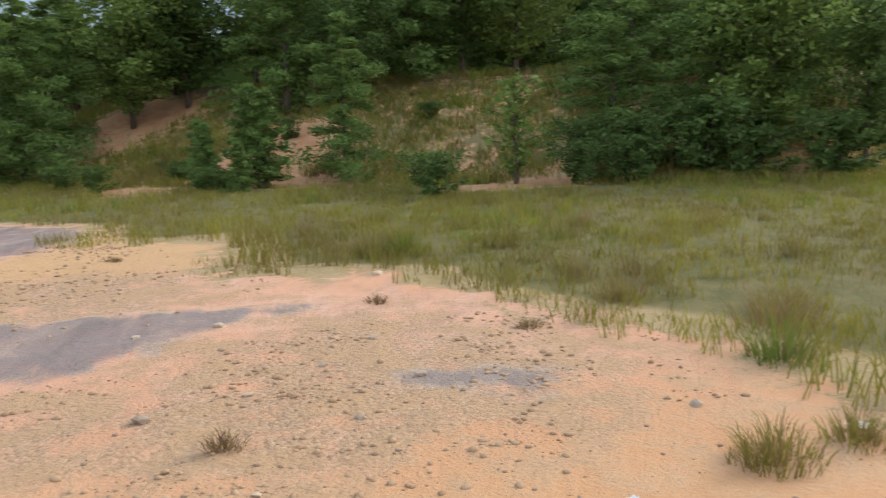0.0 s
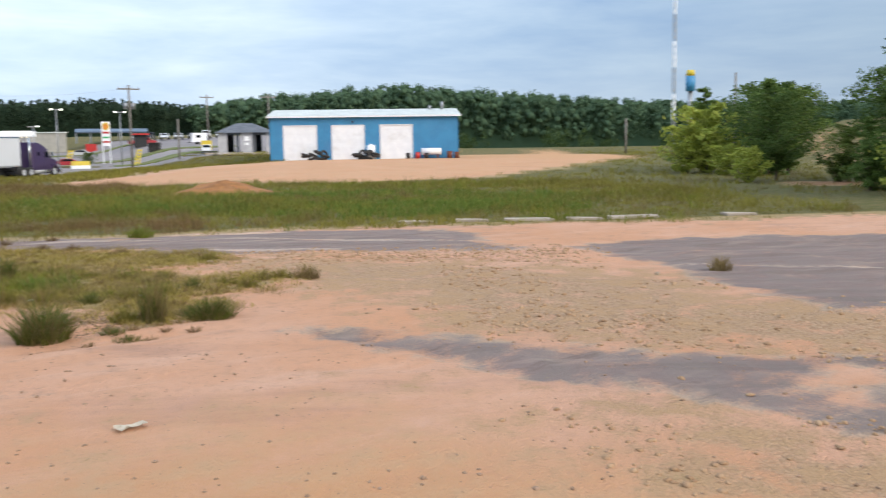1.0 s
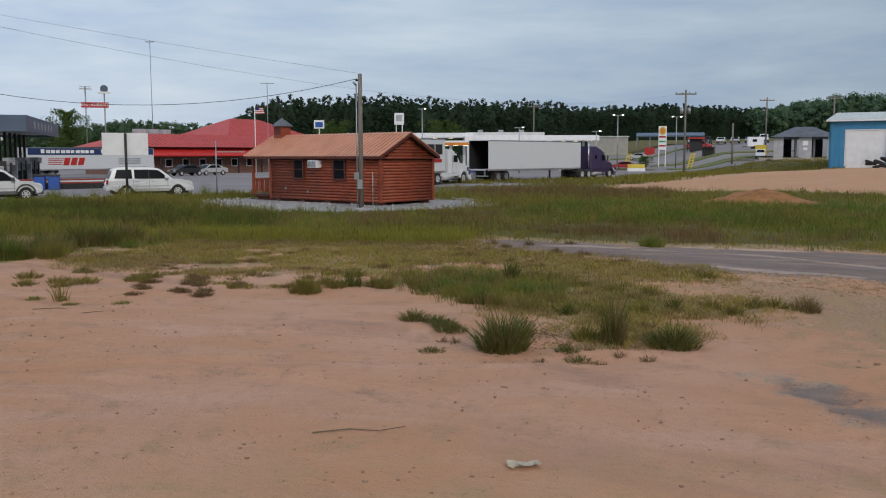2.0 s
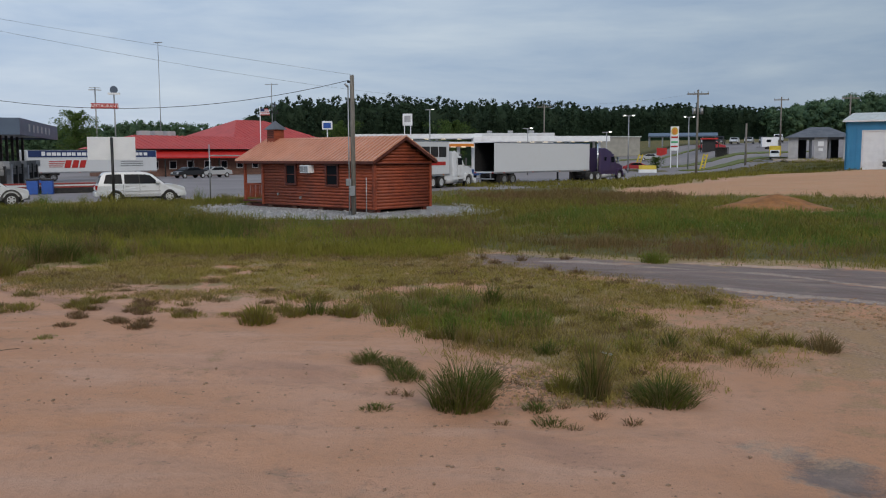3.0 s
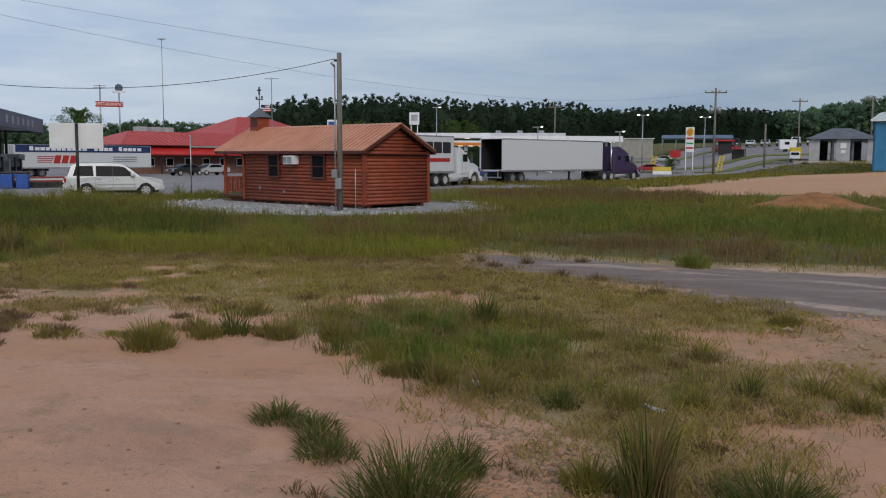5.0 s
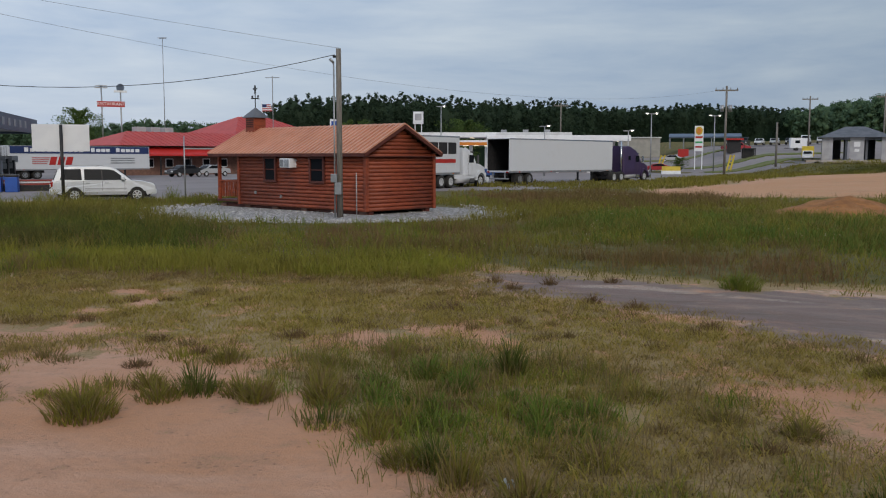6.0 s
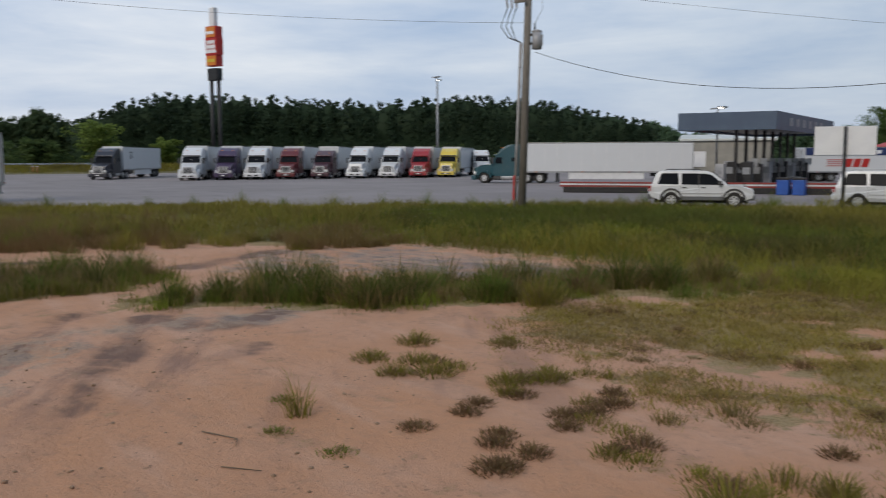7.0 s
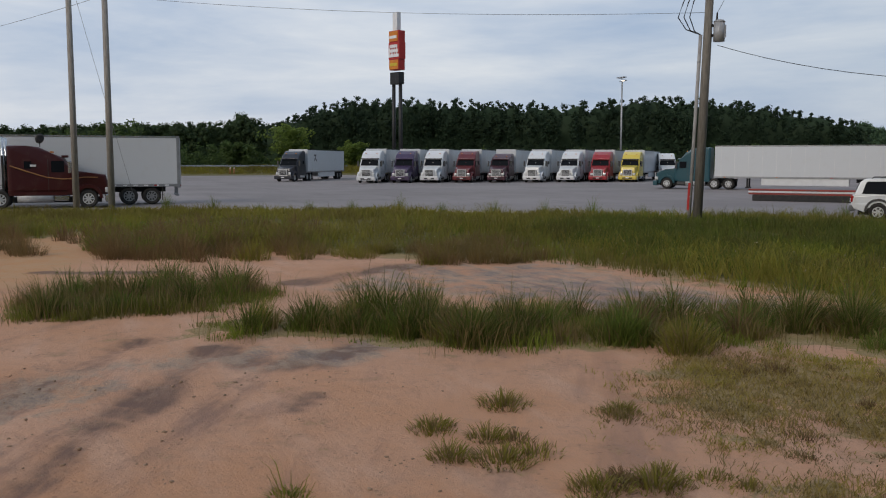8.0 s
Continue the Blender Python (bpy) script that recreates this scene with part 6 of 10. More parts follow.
sapling = at_ground(tree("broadleaf_tree", 4.4, 16, 900, M["leaf_mid"], "thin young sapling with sparse light leaves", "tree", 0.15, 0.18, 0.1), 33.4, -8.3)
shrub = at_ground(tree("shrub", 1.5, 17, 3000, M["leaf_dark"], "low leafy green shrub at the bank's foot", "bush", 0.075, 0.6, 0.05), 28.2, -4.2)
for x, y, h_, sd_, mt_ in ((-186.0, 25.3, 8.4, 31, "leaf_edge"), (-180.0, 58.6, 8.0, 32, "leaf_mid"), (-180.0, 71.8, 5.2, 33, "leaf_mid"), (-188.0, 17.0, 7.2, 34, "leaf_edge"), (-186.0, 48.5, 5.4, 35, "leaf_edge")):
    at_ground(tree("broadleaf_tree", h_, sd_, 4200, M[mt_], "round green tree at the foot of the far woods", "tree", 0.34, 0.40, 0.03), x, y)
shrub_y = at_ground(tree("shrub", 2.4, 18, 2200, M["leaf_yellow"], "yellow-green leafy shrub beside the trees", "bush", 0.13, 0.5, 0.05), 39.0, 22.9)

stand(broad_a, [(52, 10, 1.0), (54, 3, 1.05), (52, -5, 1.05), (58, 44, 0.78), (50, 33.5, 0.4), (60, 15, 1.2), (46, -26, 1.0), (49, -12, 1.0), (33, -19, 0.75)], 1)
stand(broad_b, [(48.2, 37.4, 0.66), (52.5, 31, 0.9), (60.5, 47, 0.95), (53, 7, 1.0), (50, -9, 1.05), (47, -19, 1.1), (58, 22, 1.1), (64, 52, 0.8), (58, -4, 1.2), (42, -30, 1.1), (46.5, -2.5, 0.75), (36, -22, 0.8), (31, -22, 0.7)], 2)
stand(pine_a, [(54, 26, 0.95), (42.4, 24.4, 0.93), (43.6, 13.6, 0.95), (40.1, 18.9, 0.9), (37.2, -1.6, 0.72), (47.5, 1.0, 0.95), (36.5, -13.5, 0.85), (34.5, -17.5, 0.9), (49.5, -6, 1.0), (56, 8, 1.2), (60, 0, 1.2), (56, -14, 1.2), (51, -22, 1.2), (44, -36, 1.1), (59, 30, 1.0), (66, 60, 0.8), (47.6, 27.4, 0.88), (50.5, 14, 1.1), (41, -16, 0.95), (39, -22, 1.0), (62, 10, 1.3), (64, -8, 1.3)], 3)
stand(pine_b, [(34.8, 4.0, 0.55), (36.7, 4.4, 0.85), (36.0, 2.6, 0.9), (33.5, 2.7, 0.5), (41.4, 26.4, 0.85), (56.0, 44.2, 1.7), (60.5, 48.0, 1.6), (41.2, 14.6, 0.7), (39.4, 19.2, 1.0), (38.8, 15.4, 0.8)], 4)
stand(shrub, [(31.5, -12.5, 1.1), (32.0, -10.6, 1.2), (33.5, -13.5, 1.7), (32, -15.8, 1.8), (35, -11.8, 1.2), (34, 4.0, 0.6), (36, 8.6, 0.7), (30.6, -17.2, 1.6), (34.6, -5.2, 0.5), (29.5, -20, 1.6), (44, 27, 1.4), (50, 34, 1.2), (37.6, 10.4, 0.7), (40.5, 6.0, 0.6), (43.5, 1.0, 0.7), (42.5, -6, 0.6)], 5)
stand(broad_b, [(-14, 214, 1.1), (-42, 226, 1.1)], 9)
lone = copy_thing(broad_b, pose(-114, 227, -0.1, 0, 0, 40))
lone.scale = (1.25, 1.25, 1.65)
stand(broad_b, [(25.2, 153.9, 0.34)], 12)
stand(shrub_y, [(54.5, 47, 1.0), (57.8, 52, 1.5), (56.5, 53, 1.5), (59.0, 53.4, 2.4), (45.2, 37.2, 1.0)], 6)


# bearing from the field's middle, and how high the treetops stand there at 230 m
CREST = [(-150, 36.0), (-96, 36.0), (-92, 28.0), (-74, 31.0), (-66, 12.0), (-52, 13.0), (-45, 14.4), (-40, 16.2), (-33, 18.4), (-29, 19.8), (-24, 18.1), (-20, 17.0), (-16.5, 14.4), (-11, 16.0), (-5, 15.4), (-3.6, 17.2), (4, 17.8), (8.5, 18.9), (14.8, 18.1),
         (16.6, 15.0), (18, 10.6), (20, 11.0), (24, 12.0), (26, 10.4), (32, 9.6), (38.5, 8.8), (40.2, 11.6), (43, 14.2), (47, 17.4), (51.5, 18.8), (58, 17.1), (65, 18.4), (70, 19.2), (73.5, 16.4),
         (75.4, 12.4), (76.4, 11.2), (78, 15.0), (79.4, 12.4), (84, 12.1), (92, 10.6), (112, 11.0)]


def crest(a, dist):
    """Height of the treetops at a bearing in degrees and a distance."""
    return 2.6 + (float(np.interp(a, [c[0] for c in CREST], [c[1] for c in CREST])) - 2.6) * dist / 230


def lump_sprays(centres, radii, per, size, g):
    """Sprays laid over the skins of leafy lumps, facing outwards."""
    c, r = np.repeat(np.asarray(centres), per, 0), np.repeat(np.asarray(radii), per)
    k = len(c)
    d = g.normal(0, 1, (k, 3))
    d[:, 2] = np.where(d[:, 2] < -0.4, -d[:, 2], d[:, 2])
    d /= np.linalg.norm(d, axis=1)[:, None]
    p = c + d * (r * g.uniform(0.6, 1.25, k))[:, None]
    nrm = d + g.normal(0, 0.8, (k, 3))
    nrm /= np.linalg.norm(nrm, axis=1)[:, None]
    u = np.cross(nrm, g.normal(0, 1, (k, 3)))
    u /= np.linalg.norm(u, axis=1)[:, None] + 1e-6
    w = np.cross(nrm, u)
    z = size * g.uniform(0.5, 1.3, k)
    u, w = u * z[:, None], w * (z * 0.7)[:, None]
    return np.stack((p - u, p + w * 0.9 + u * 0.2, p + u, p - w), 1).reshape(-1, 3)


def lump_cores(centres, radii, g):
    """Knobbly solid hearts of the leafy lumps."""
    c, r = np.asarray(centres), np.asarray(radii)
    v = ICO_P[None] * (0.55 + g.uniform(-0.2, 0.2, (len(c), 12, 1))) * r[:, None, None] + c[:, None, :]
    return v.reshape(-1, 3), (np.arange(len(c))[:, None, None] * 12 + np.array(ICO_F)[None]).ravel()


def far_woods(name, spans, seed, material, label, card=0.25, gap=1.8, lumps=15, per=26):
    """A far wood edge: rows of lumpy crowns rising to the skyline before an added backing sheet."""
    g = np.random.default_rng(seed)
    cs, rs, backing_v, backing_f = [], [], [], []
    for a0, a1, d, rows, pine in spans:
        width = abs(radians(a1 - a0)) * d
        cols = int(width / gap)
        for row in range(rows):
            for k in range(cols):
                deg = a0 + (a1 - a0) * (k + g.random()) / cols
                a, dist = radians(deg), d + row * 4.5 + g.uniform(-2, 2)
                x, y = -math.sin(a) * dist, 8 + math.cos(a) * dist
                z = float(height(x, y))
                full = crest(deg, dist) - z
                hh = full * (g.uniform(0.93, 1.0) if row == rows - 1 else g.uniform(0.86, 0.98) if row else g.uniform(0.66, 0.94))
                hh *= 1.04 if g.random() < 0.06 else 1.0
                big = (0.080 if pine else 0.20) * full * g.uniform(0.75, 1.25) + 0.5
                for q in range(lumps):
                    s = (0.22 if row == 0 else 0.5) + (0.78 if row == 0 else 0.5) * (q + g.random()) / lumps
                    prof = big * math.sqrt(max(0.03, 1 - (max(0, s - 0.58) / 0.42) ** 2)) * (0.75 if s < 0.35 else 1)
                    lr = big * (g.uniform(0.24, 0.46) if pine else g.uniform(0.3, 0.52)) * (1.0 if s < 0.85 else 0.75)
                    t_, e = g.uniform(0, 2 * math.pi), prof * 0.75 * math.sqrt(g.random())
                    cs.append((x + e * math.cos(t_), y + e * math.sin(t_), z + min(s * hh, hh - 0.8 * lr)))
                    rs.append(lr)
        # added sheet in the leaf material, closing off sky between the crowns
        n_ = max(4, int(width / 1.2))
        b0 = len(backing_v)
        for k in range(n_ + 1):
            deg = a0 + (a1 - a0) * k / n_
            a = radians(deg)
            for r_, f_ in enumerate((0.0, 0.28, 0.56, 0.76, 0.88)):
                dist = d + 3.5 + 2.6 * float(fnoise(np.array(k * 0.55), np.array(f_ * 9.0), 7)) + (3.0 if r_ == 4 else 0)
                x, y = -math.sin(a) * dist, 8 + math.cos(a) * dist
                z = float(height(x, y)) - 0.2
                backing_v.append((x, y, z + (crest(deg, dist) - z) * f_ * (0.93 + 0.14 * float(hash01(k, r_, 3)))))
        backing_f += [(b0 + k * 5 + r_, b0 + k * 5 + 5 + r_, b0 + k * 5 + 6 + r_, b0 + k * 5 + r_ + 1) for k in range(n_) for r_ in range(4)]
    cards = lump_sprays(cs, rs, per, card, g)
    kc = len(cards) // 4
    lv, lf = lump_cores(cs, rs, g)
    verts = np.concatenate((cards, np.array(backing_v), lv))
    b1, b2 = 4 * kc, 4 * kc + len(backing_v)
    loops = np.concatenate((np.arange(4 * kc), np.array(backing_f).ravel() + b1, lf + b2))
    ob = raw_mesh(name, verts, np.concatenate((np.full(kc + len(backing_f), 4), np.full(len(lf) // 3, 3))), loops, material, None)
    return tagged(ob, label, "woods", kind="stuff")


def foot_shrubs(name, spans, seed, material, label):
    """Patchy lighter growth along the foot of the far woods."""
    g = np.random.default_rng(seed)
    out = []
    for a0, a1, d, count in spans:
        for k in range(count):
            a = radians(a0 + (a1 - a0) * g.random())
            dist = d + g.uniform(-5, 3)
            x, y = -math.sin(a) * dist, 8 + math.cos(a) * dist
            if fnoise(np.array(a * 26.0), np.array(1.0), 6) < 0.42:
                continue
            z, hh = float(height(x, y)), g.uniform(1.5, 6.0)
            s = g.random(14)
            q = hh * 0.33 * np.sin(np.pi * np.clip(s * 0.8 + 0.15, 0, 1)) * np.sqrt(g.random(14))
            aa = g.uniform(0, 2 * np.pi, 14)
            out.append(leaf_cards(np.stack((x + q * np.cos(aa), y + q * np.sin(aa), z + s * hh), 1), np.full(14, 0.12 * hh + 0.15), 11, 0.27, g, 0.8))
    return tagged(crown_mesh(name, np.concatenate(out), material, None), label, "woods", kind="stuff")


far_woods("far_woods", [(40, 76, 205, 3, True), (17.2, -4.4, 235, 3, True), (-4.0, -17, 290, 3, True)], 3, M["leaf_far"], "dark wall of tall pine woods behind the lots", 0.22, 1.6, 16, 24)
far_woods("far_hill_woods", [(-16, -62, 285, 3, False), (17, 41, 340, 2, False)], 4, M["leaf_haze"], "distant mixed green woods on low hills", 0.30, 2.6, 14, 24)
far_woods("lot_end_woods", [(75, 112, 320, 2, False)], 7, M["leaf_dim"], "dark mixed woods beyond the lot's far end", 0.30, 2.6, 14, 24)
far_woods("surrounding_woods", [(112, 210, 260, 1, False)], 6, M["leaf_haze"], "distant mixed green woods round the fields", 0.7, 5.0, 8, 12)
far_woods("wood_depth", [(-74, -150, 62, 2, False)], 5, M["leaf_dark"], "dense green woods behind the bank's crest", 0.24, 2.4, 14, 34)
foot_shrubs("wood_edge_shrubs", [(39, 84, 198, 260), (-17, -50, 268, 120), (17, 39, 325, 60)], 8, M["leaf_edge"], "lighter green scrub along the foot of the woods")

# pale seed heads over the meadow
M["seed"] = leafy("pale_seed_heads", (0.26, 0.21, 0.11), (0.34, 0.28, 0.17), (0.44, 0.39, 0.27))
x, y, tt, g = scatter(NEAR_F, 6000, 3, 71, lambda x, y, g: in_field(x, y) & (patchy(x, y, 72, 0.22) > 0.56), 0.2)
z = height(x, y) + 0.18 + 0.5 * tt * g.random(len(x))
tagged(crown_mesh("seed_heads", leaf_cards(np.stack((x, y, z), 1), np.full(len(x), 0.05), 1, 0.026, g, 1.0, 0.6), M["seed"], None), "pale seed heads and small flowers over the meadow", "grass", kind="stuff")

# ---- log cabin on blocks ----
def log_cabin():
    top = thing("log_cabin", -8.28, 49.65, 0.05, 143.2, "red-stained log cabin with sheet roof, on blocks over gravel", "cabin")
    x0, x1, hw, z0, ze, zr, rw = -5.35, 3.45, 2.0, 0.16, 2.55, 3.74, 2.30
    lh = 0.158
    slope = (zr - ze) / rw
    k = 0
    z = z0
    while z < zr - 0.25:
        for side in (1, -1):
            if z < ze - 0.05:
                part("log", log_bar(x0, x1, side * (hw - 0.03), z, lh, False), M["log"], top, smooth=True)
        half = hw if z + lh < ze + 0.1 else max(0.1, (zr - 0.10 - z - lh) / slope)
        for gx_ in (x0 + 0.03, x1 - 0.03):
            part("log", log_bar(-half, half, gx_, z, lh, True), M["log"], top, smooth=True)
        z += lh
    part("core_wall", P([(-hw + 0.08, z0), (hw - 0.08, z0), (hw - 0.08, ze - 0.1), (0, zr - 0.2), (-hw + 0.08, ze - 0.1)], 0, 0.1), M["trim"], top).matrix_basis = pose(x0 + 0.14, 0, 0, 0, 0, 90)
    part("core_wall", P([(-hw + 0.08, z0), (hw - 0.08, z0), (hw - 0.08, ze - 0.1), (0, zr - 0.2), (-hw + 0.08, ze - 0.1)], 0, 0.1), M["trim"], top).matrix_basis = pose(x1 - 0.05, 0, 0, 0, 0, 90)
    for sx in (x0, x1):
        for sy in (-hw, hw):
            part("corner_post", B(sx - 0.08, sx + 0.08, sy - 0.08, sy + 0.08, z0, ze - 0.02, bevel=0.02), M["log"], top)
    # roof sheets with ribs
    for side in (1, -1):
        bm = bmesh.new()
        for a, c in ((-5.62, 5.62),):
            vs = [(a, side * rw, ze - 0.02), (c, side * rw, ze - 0.02), (c, 0, zr), (a, 0, zr)]
            lo, hi = [bm.verts.new(v) for v in vs], [bm.verts.new((v[0], v[1], v[2] + 0.03)) for v in vs]
            for f_ in ((hi[0], hi[1], hi[2], hi[3]), (lo[3], lo[2], lo[1], lo[0]), (lo[0], lo[1], hi[1], hi[0]), (lo[1], lo[2], hi[2], hi[1]), (lo[3], lo[0], hi[0], hi[3])):
                bm.faces.new(f_)
        roof = part("roof_slope", bm, M["tin"], top, "copper-red ribbed sheet metal")
        for i in range(38):
            a = -5.6 + i * 0.302
            bm = bmesh.new()
            vs = [(a, side * (rw + 0.005), ze + 0.0), (a + 0.06, side * (rw + 0.005), ze + 0.0), (a + 0.06, side * 0.02, zr + 0.02), (a, side * 0.02, zr + 0.02)]
            lo, hi = [bm.verts.new(v) for v in vs], [bm.verts.new((v[0], v[1], v[2] + 0.055)) for v in vs]
            for f_ in ((hi[0], hi[1], hi[2], hi[3]), (lo[0], lo[1], hi[1], hi[0]), (lo[1], lo[2], hi[2], hi[1]), (lo[3], lo[0], hi[0], hi[3])):
                bm.faces.new(f_)
            part("rib", bm, M["tin"], roof)
    part("ridge_cap", P([(-0.16, zr - 0.03), (0, zr + 0.06), (0.16, zr - 0.03), (0, zr + 0.02)], -5.64, 5.64), M["tin"], top).matrix_basis = pose(0, 0, 0, 0, 0, 90)
    for gx_ in (-5.6, 5.56):
        for side in (1, -1):
            bm = bmesh.new()
            a, c = Vector((gx_, side * (rw + 0.01), ze - 0.09)), Vector((gx_, 0, zr - 0.07))
            boxm(bm, Matrix.Translation((a + c) / 2) @ (c - a).to_track_quat("Y", "Z").to_matrix().to_4x4() @ Matrix.Diagonal((0.05, (c - a).length, 0.14, 1)))
            part("barge_board", bm, M["trim"], top, "dark red edge board")
    for side in (1, -1):
        part("fascia", B(-5.58, 5.58, side * rw - 0.03, side * rw + 0.0, ze - 0.14, ze - 0.015), M["trim"], top)
    part("soffit", B(-5.55, 5.5, -rw + 0.02, rw - 0.02, ze - 0.16, ze - 0.12), M["trim"], top)
    # porch
    part("porch_deck", B(3.4, 5.35, -hw, hw, 0.26, 0.36, bevel=0.01), M["trim"], top)
    for sy in (-hw + 0.1, 0.0, hw - 0.1):
        part("porch_post", B(5.16, 5.30, sy - 0.07, sy + 0.07, 0.36, ze - 0.12, bevel=0.015), M["log"], top)
    for (a, c) in (((3.5, hw - 0.1), (5.2, hw - 0.1)), ((5.22, hw - 0.1), (5.22, 0.8)), ((5.22, -0.8), (5.22, -hw + 0.1))):
        rail = part("porch_rail", boxed_rail(a, c, 1.24), M["log"], top, "red-stained top and bottom rail")
        m_ = max(3, int(math.dist(a, c) / 0.14))
        for i in range(m_):
            s = (i + 0.5) / m_
            bx, by = a[0] + (c[0] - a[0]) * s, a[1] + (c[1] - a[1]) * s
            part("baluster", B(bx - 0.025, bx + 0.025, by - 0.025, by + 0.025, 0.5, 1.22), M["log"], rail)
    part("front_door", B(x1 + 0.03, x1 + 0.08, -0.45, 0.45, 0.36, 2.35, bevel=0.01), M["white"], top, "white panelled porch door")
    # front windows and air conditioner
    for wx, ww, wz0, wz1 in ((-2.35, 0.80, 1.36, 2.30), (0.95, 0.72, 1.36, 2.30)):
        w = part("window_frame", ring_frame(wx - ww / 2, wx + ww / 2, wz0, wz1, 0.10, hw + 0.02, hw + 0.13), M["trim"], top, "dark red timber window frame")
        part("pane", B(wx - ww / 2, wx + ww / 2, hw + 0.05, hw + 0.075, wz0, wz1), M["darkglass"], w, "dark glass")
        part("glazing_bar", B(wx - ww / 2, wx + ww / 2, hw + 0.075, hw + 0.10, (wz0 + wz1) / 2 - 0.02, (wz0 + wz1) / 2 + 0.02), M["trim"], w)
    ac = part("air_conditioner", B(-0.9, -0.2, hw - 0.02, hw + 0.42, 1.92, 2.32, bevel=0.02), M["white"], top, "white window air conditioner")
    for i in range(7):
        part("grille_slat", B(-0.86, -0.52, hw + 0.42, hw + 0.435, 1.97 + i * 0.045, 1.995 + i * 0.045), M["grey"], ac)
    part("grille_panel", B(-0.47, -0.24, hw + 0.42, hw + 0.43, 1.97, 2.27), M["grey"], ac)
    for (bx, bz) in ((2.1, 0.75), (0.2, 0.62)):
        part("wall_box", B(bx - 0.05, bx + 0.05, hw + 0.02, hw + 0.1, bz - 0.07, bz + 0.07, bevel=0.01), M["grey"], top)
    part("vent_pipe", C((-4.9, hw + 0.12, -0.05), (-4.9, hw + 0.12, 1.75), 0.024), M["drum"], top, "thin pale pipe", True)
    # blocks use dark brick colour so the gap below the cabin looks shaded
    for bx in (-5.0, -3.2, -1.2, 0.9, 3.0, 5.0):
        for by in (-1.7, 1.7):
            part("block", B(bx - 0.2, bx + 0.2, by - 0.2, by + 0.2, -0.15, 0.15, bevel=0.01), M["brick"], top, "concrete block, toned dark for the shade under the cabin")
    part("skid_beam", B(x0 + 0.05, 5.2, 1.55, 1.8, 0.0, 0.2), M["trim"], top)
    part("skid_beam", B(x0 + 0.05, 5.2, -1.8, -1.55, 0.0, 0.2), M["trim"], top)
    # cupola with weather vane
    cp = part("cupola", B(4.5, 5.2, -0.35, 0.35, zr - 0.25, 4.32, bevel=0.02), M["log"], top, "small louvred roof cupola")
    for i in range(4):
        part("louvre", B(4.57, 5.13, 0.35, 0.37, zr + 0.1 + i * 0.1, zr + 0.16 + i * 0.1), M["trim"], cp)
    bm = bmesh.new()
    bmesh.ops.create_cone(bm, cap_ends=True, segments=4, radius1=0.68, radius2=0.03, depth=0.5, matrix=pose(4.85, 0, 4.56, 0, 0, 45))
    part("cupola_roof", bm, M["greyroof_shade"], cp)
    vane = part("weather_vane", C((4.85, 0, 4.7), (4.85, 0, 5.62), 0.022), M["black"], top, "black iron vane with a cross finial")
    part("cross_finial", B(4.82, 4.88, -0.03, 0.03, 5.50, 5.90), M["black"], vane)
    part("cross_bar", B(4.70, 5.0, -0.03, 0.03, 5.70, 5.76), M["black"], vane)
    part("direction_arm", B(4.6, 5.1, -0.016, 0.016, 5.24, 5.28), M["black"], vane)
    part("direction_arm", B(4.834, 4.866, -0.24, 0.24, 5.24, 5.28), M["black"], vane)
    for q in (4.61, 5.09):
        part("direction_letter", B(q - 0.05, q + 0.05, -0.016, 0.016, 5.29, 5.41), M["black"], vane)
    return top


def log_bar(a, c, off, z, h, across):
    """One half-round log lying along x (or across, along y)."""
    bm = bmesh.new()
    pts = [(0.075 * math.cos(t), h * 0.5 + h * 0.52 * math.sin(t)) for t in np.linspace(-math.pi / 2, math.pi / 2, 6)]
    pts += [(-x_, z_) for x_, z_ in pts[-2:0:-1]]
    rings = []
    for e in (a, c):
        rings.append([(off + p, e, z + q) if across else (e, off + p, z + q) for p, q in pts])
    return skin(bm, rings)


def boxed_rail(a, c, z):
    bm = bmesh.new()
    for zz in (z,):
        box(bm, min(a[0], c[0]) - 0.04, max(a[0], c[0]) + 0.04, min(a[1], c[1]) - 0.04, max(a[1], c[1]) + 0.04, zz - 0.04, zz + 0.03)
    return bm


def ring_frame(x0, x1, z0, z1, w, y0, y1):
    bm = bmesh.new()
    box(bm, x0 - w, x1 + w, y0, y1, z1, z1 + w)
    box(bm, x0 - w, x1 + w, y0, y1, z0 - w, z0)
    box(bm, x0 - w, x0, y0, y1, z0, z1)
    box(bm, x1, x1 + w, y0, y1, z0, z1)
    return bm


log_cabin()


# ---- poles, wires, lamps ----
def pole(name, x, y, h, r, label, lean=(0, 0), category="pole"):
    z = float(height(x, y)) - 0.15
    top = thing(name, x, y, z, 0, label, category)
    part("shaft", C((0, 0, 0), (lean[0], lean[1], h + 0.15), r, r * 0.78, 14), M["pole_grey" if name == "power_pole" else "wood"], top, smooth=True)
    return top


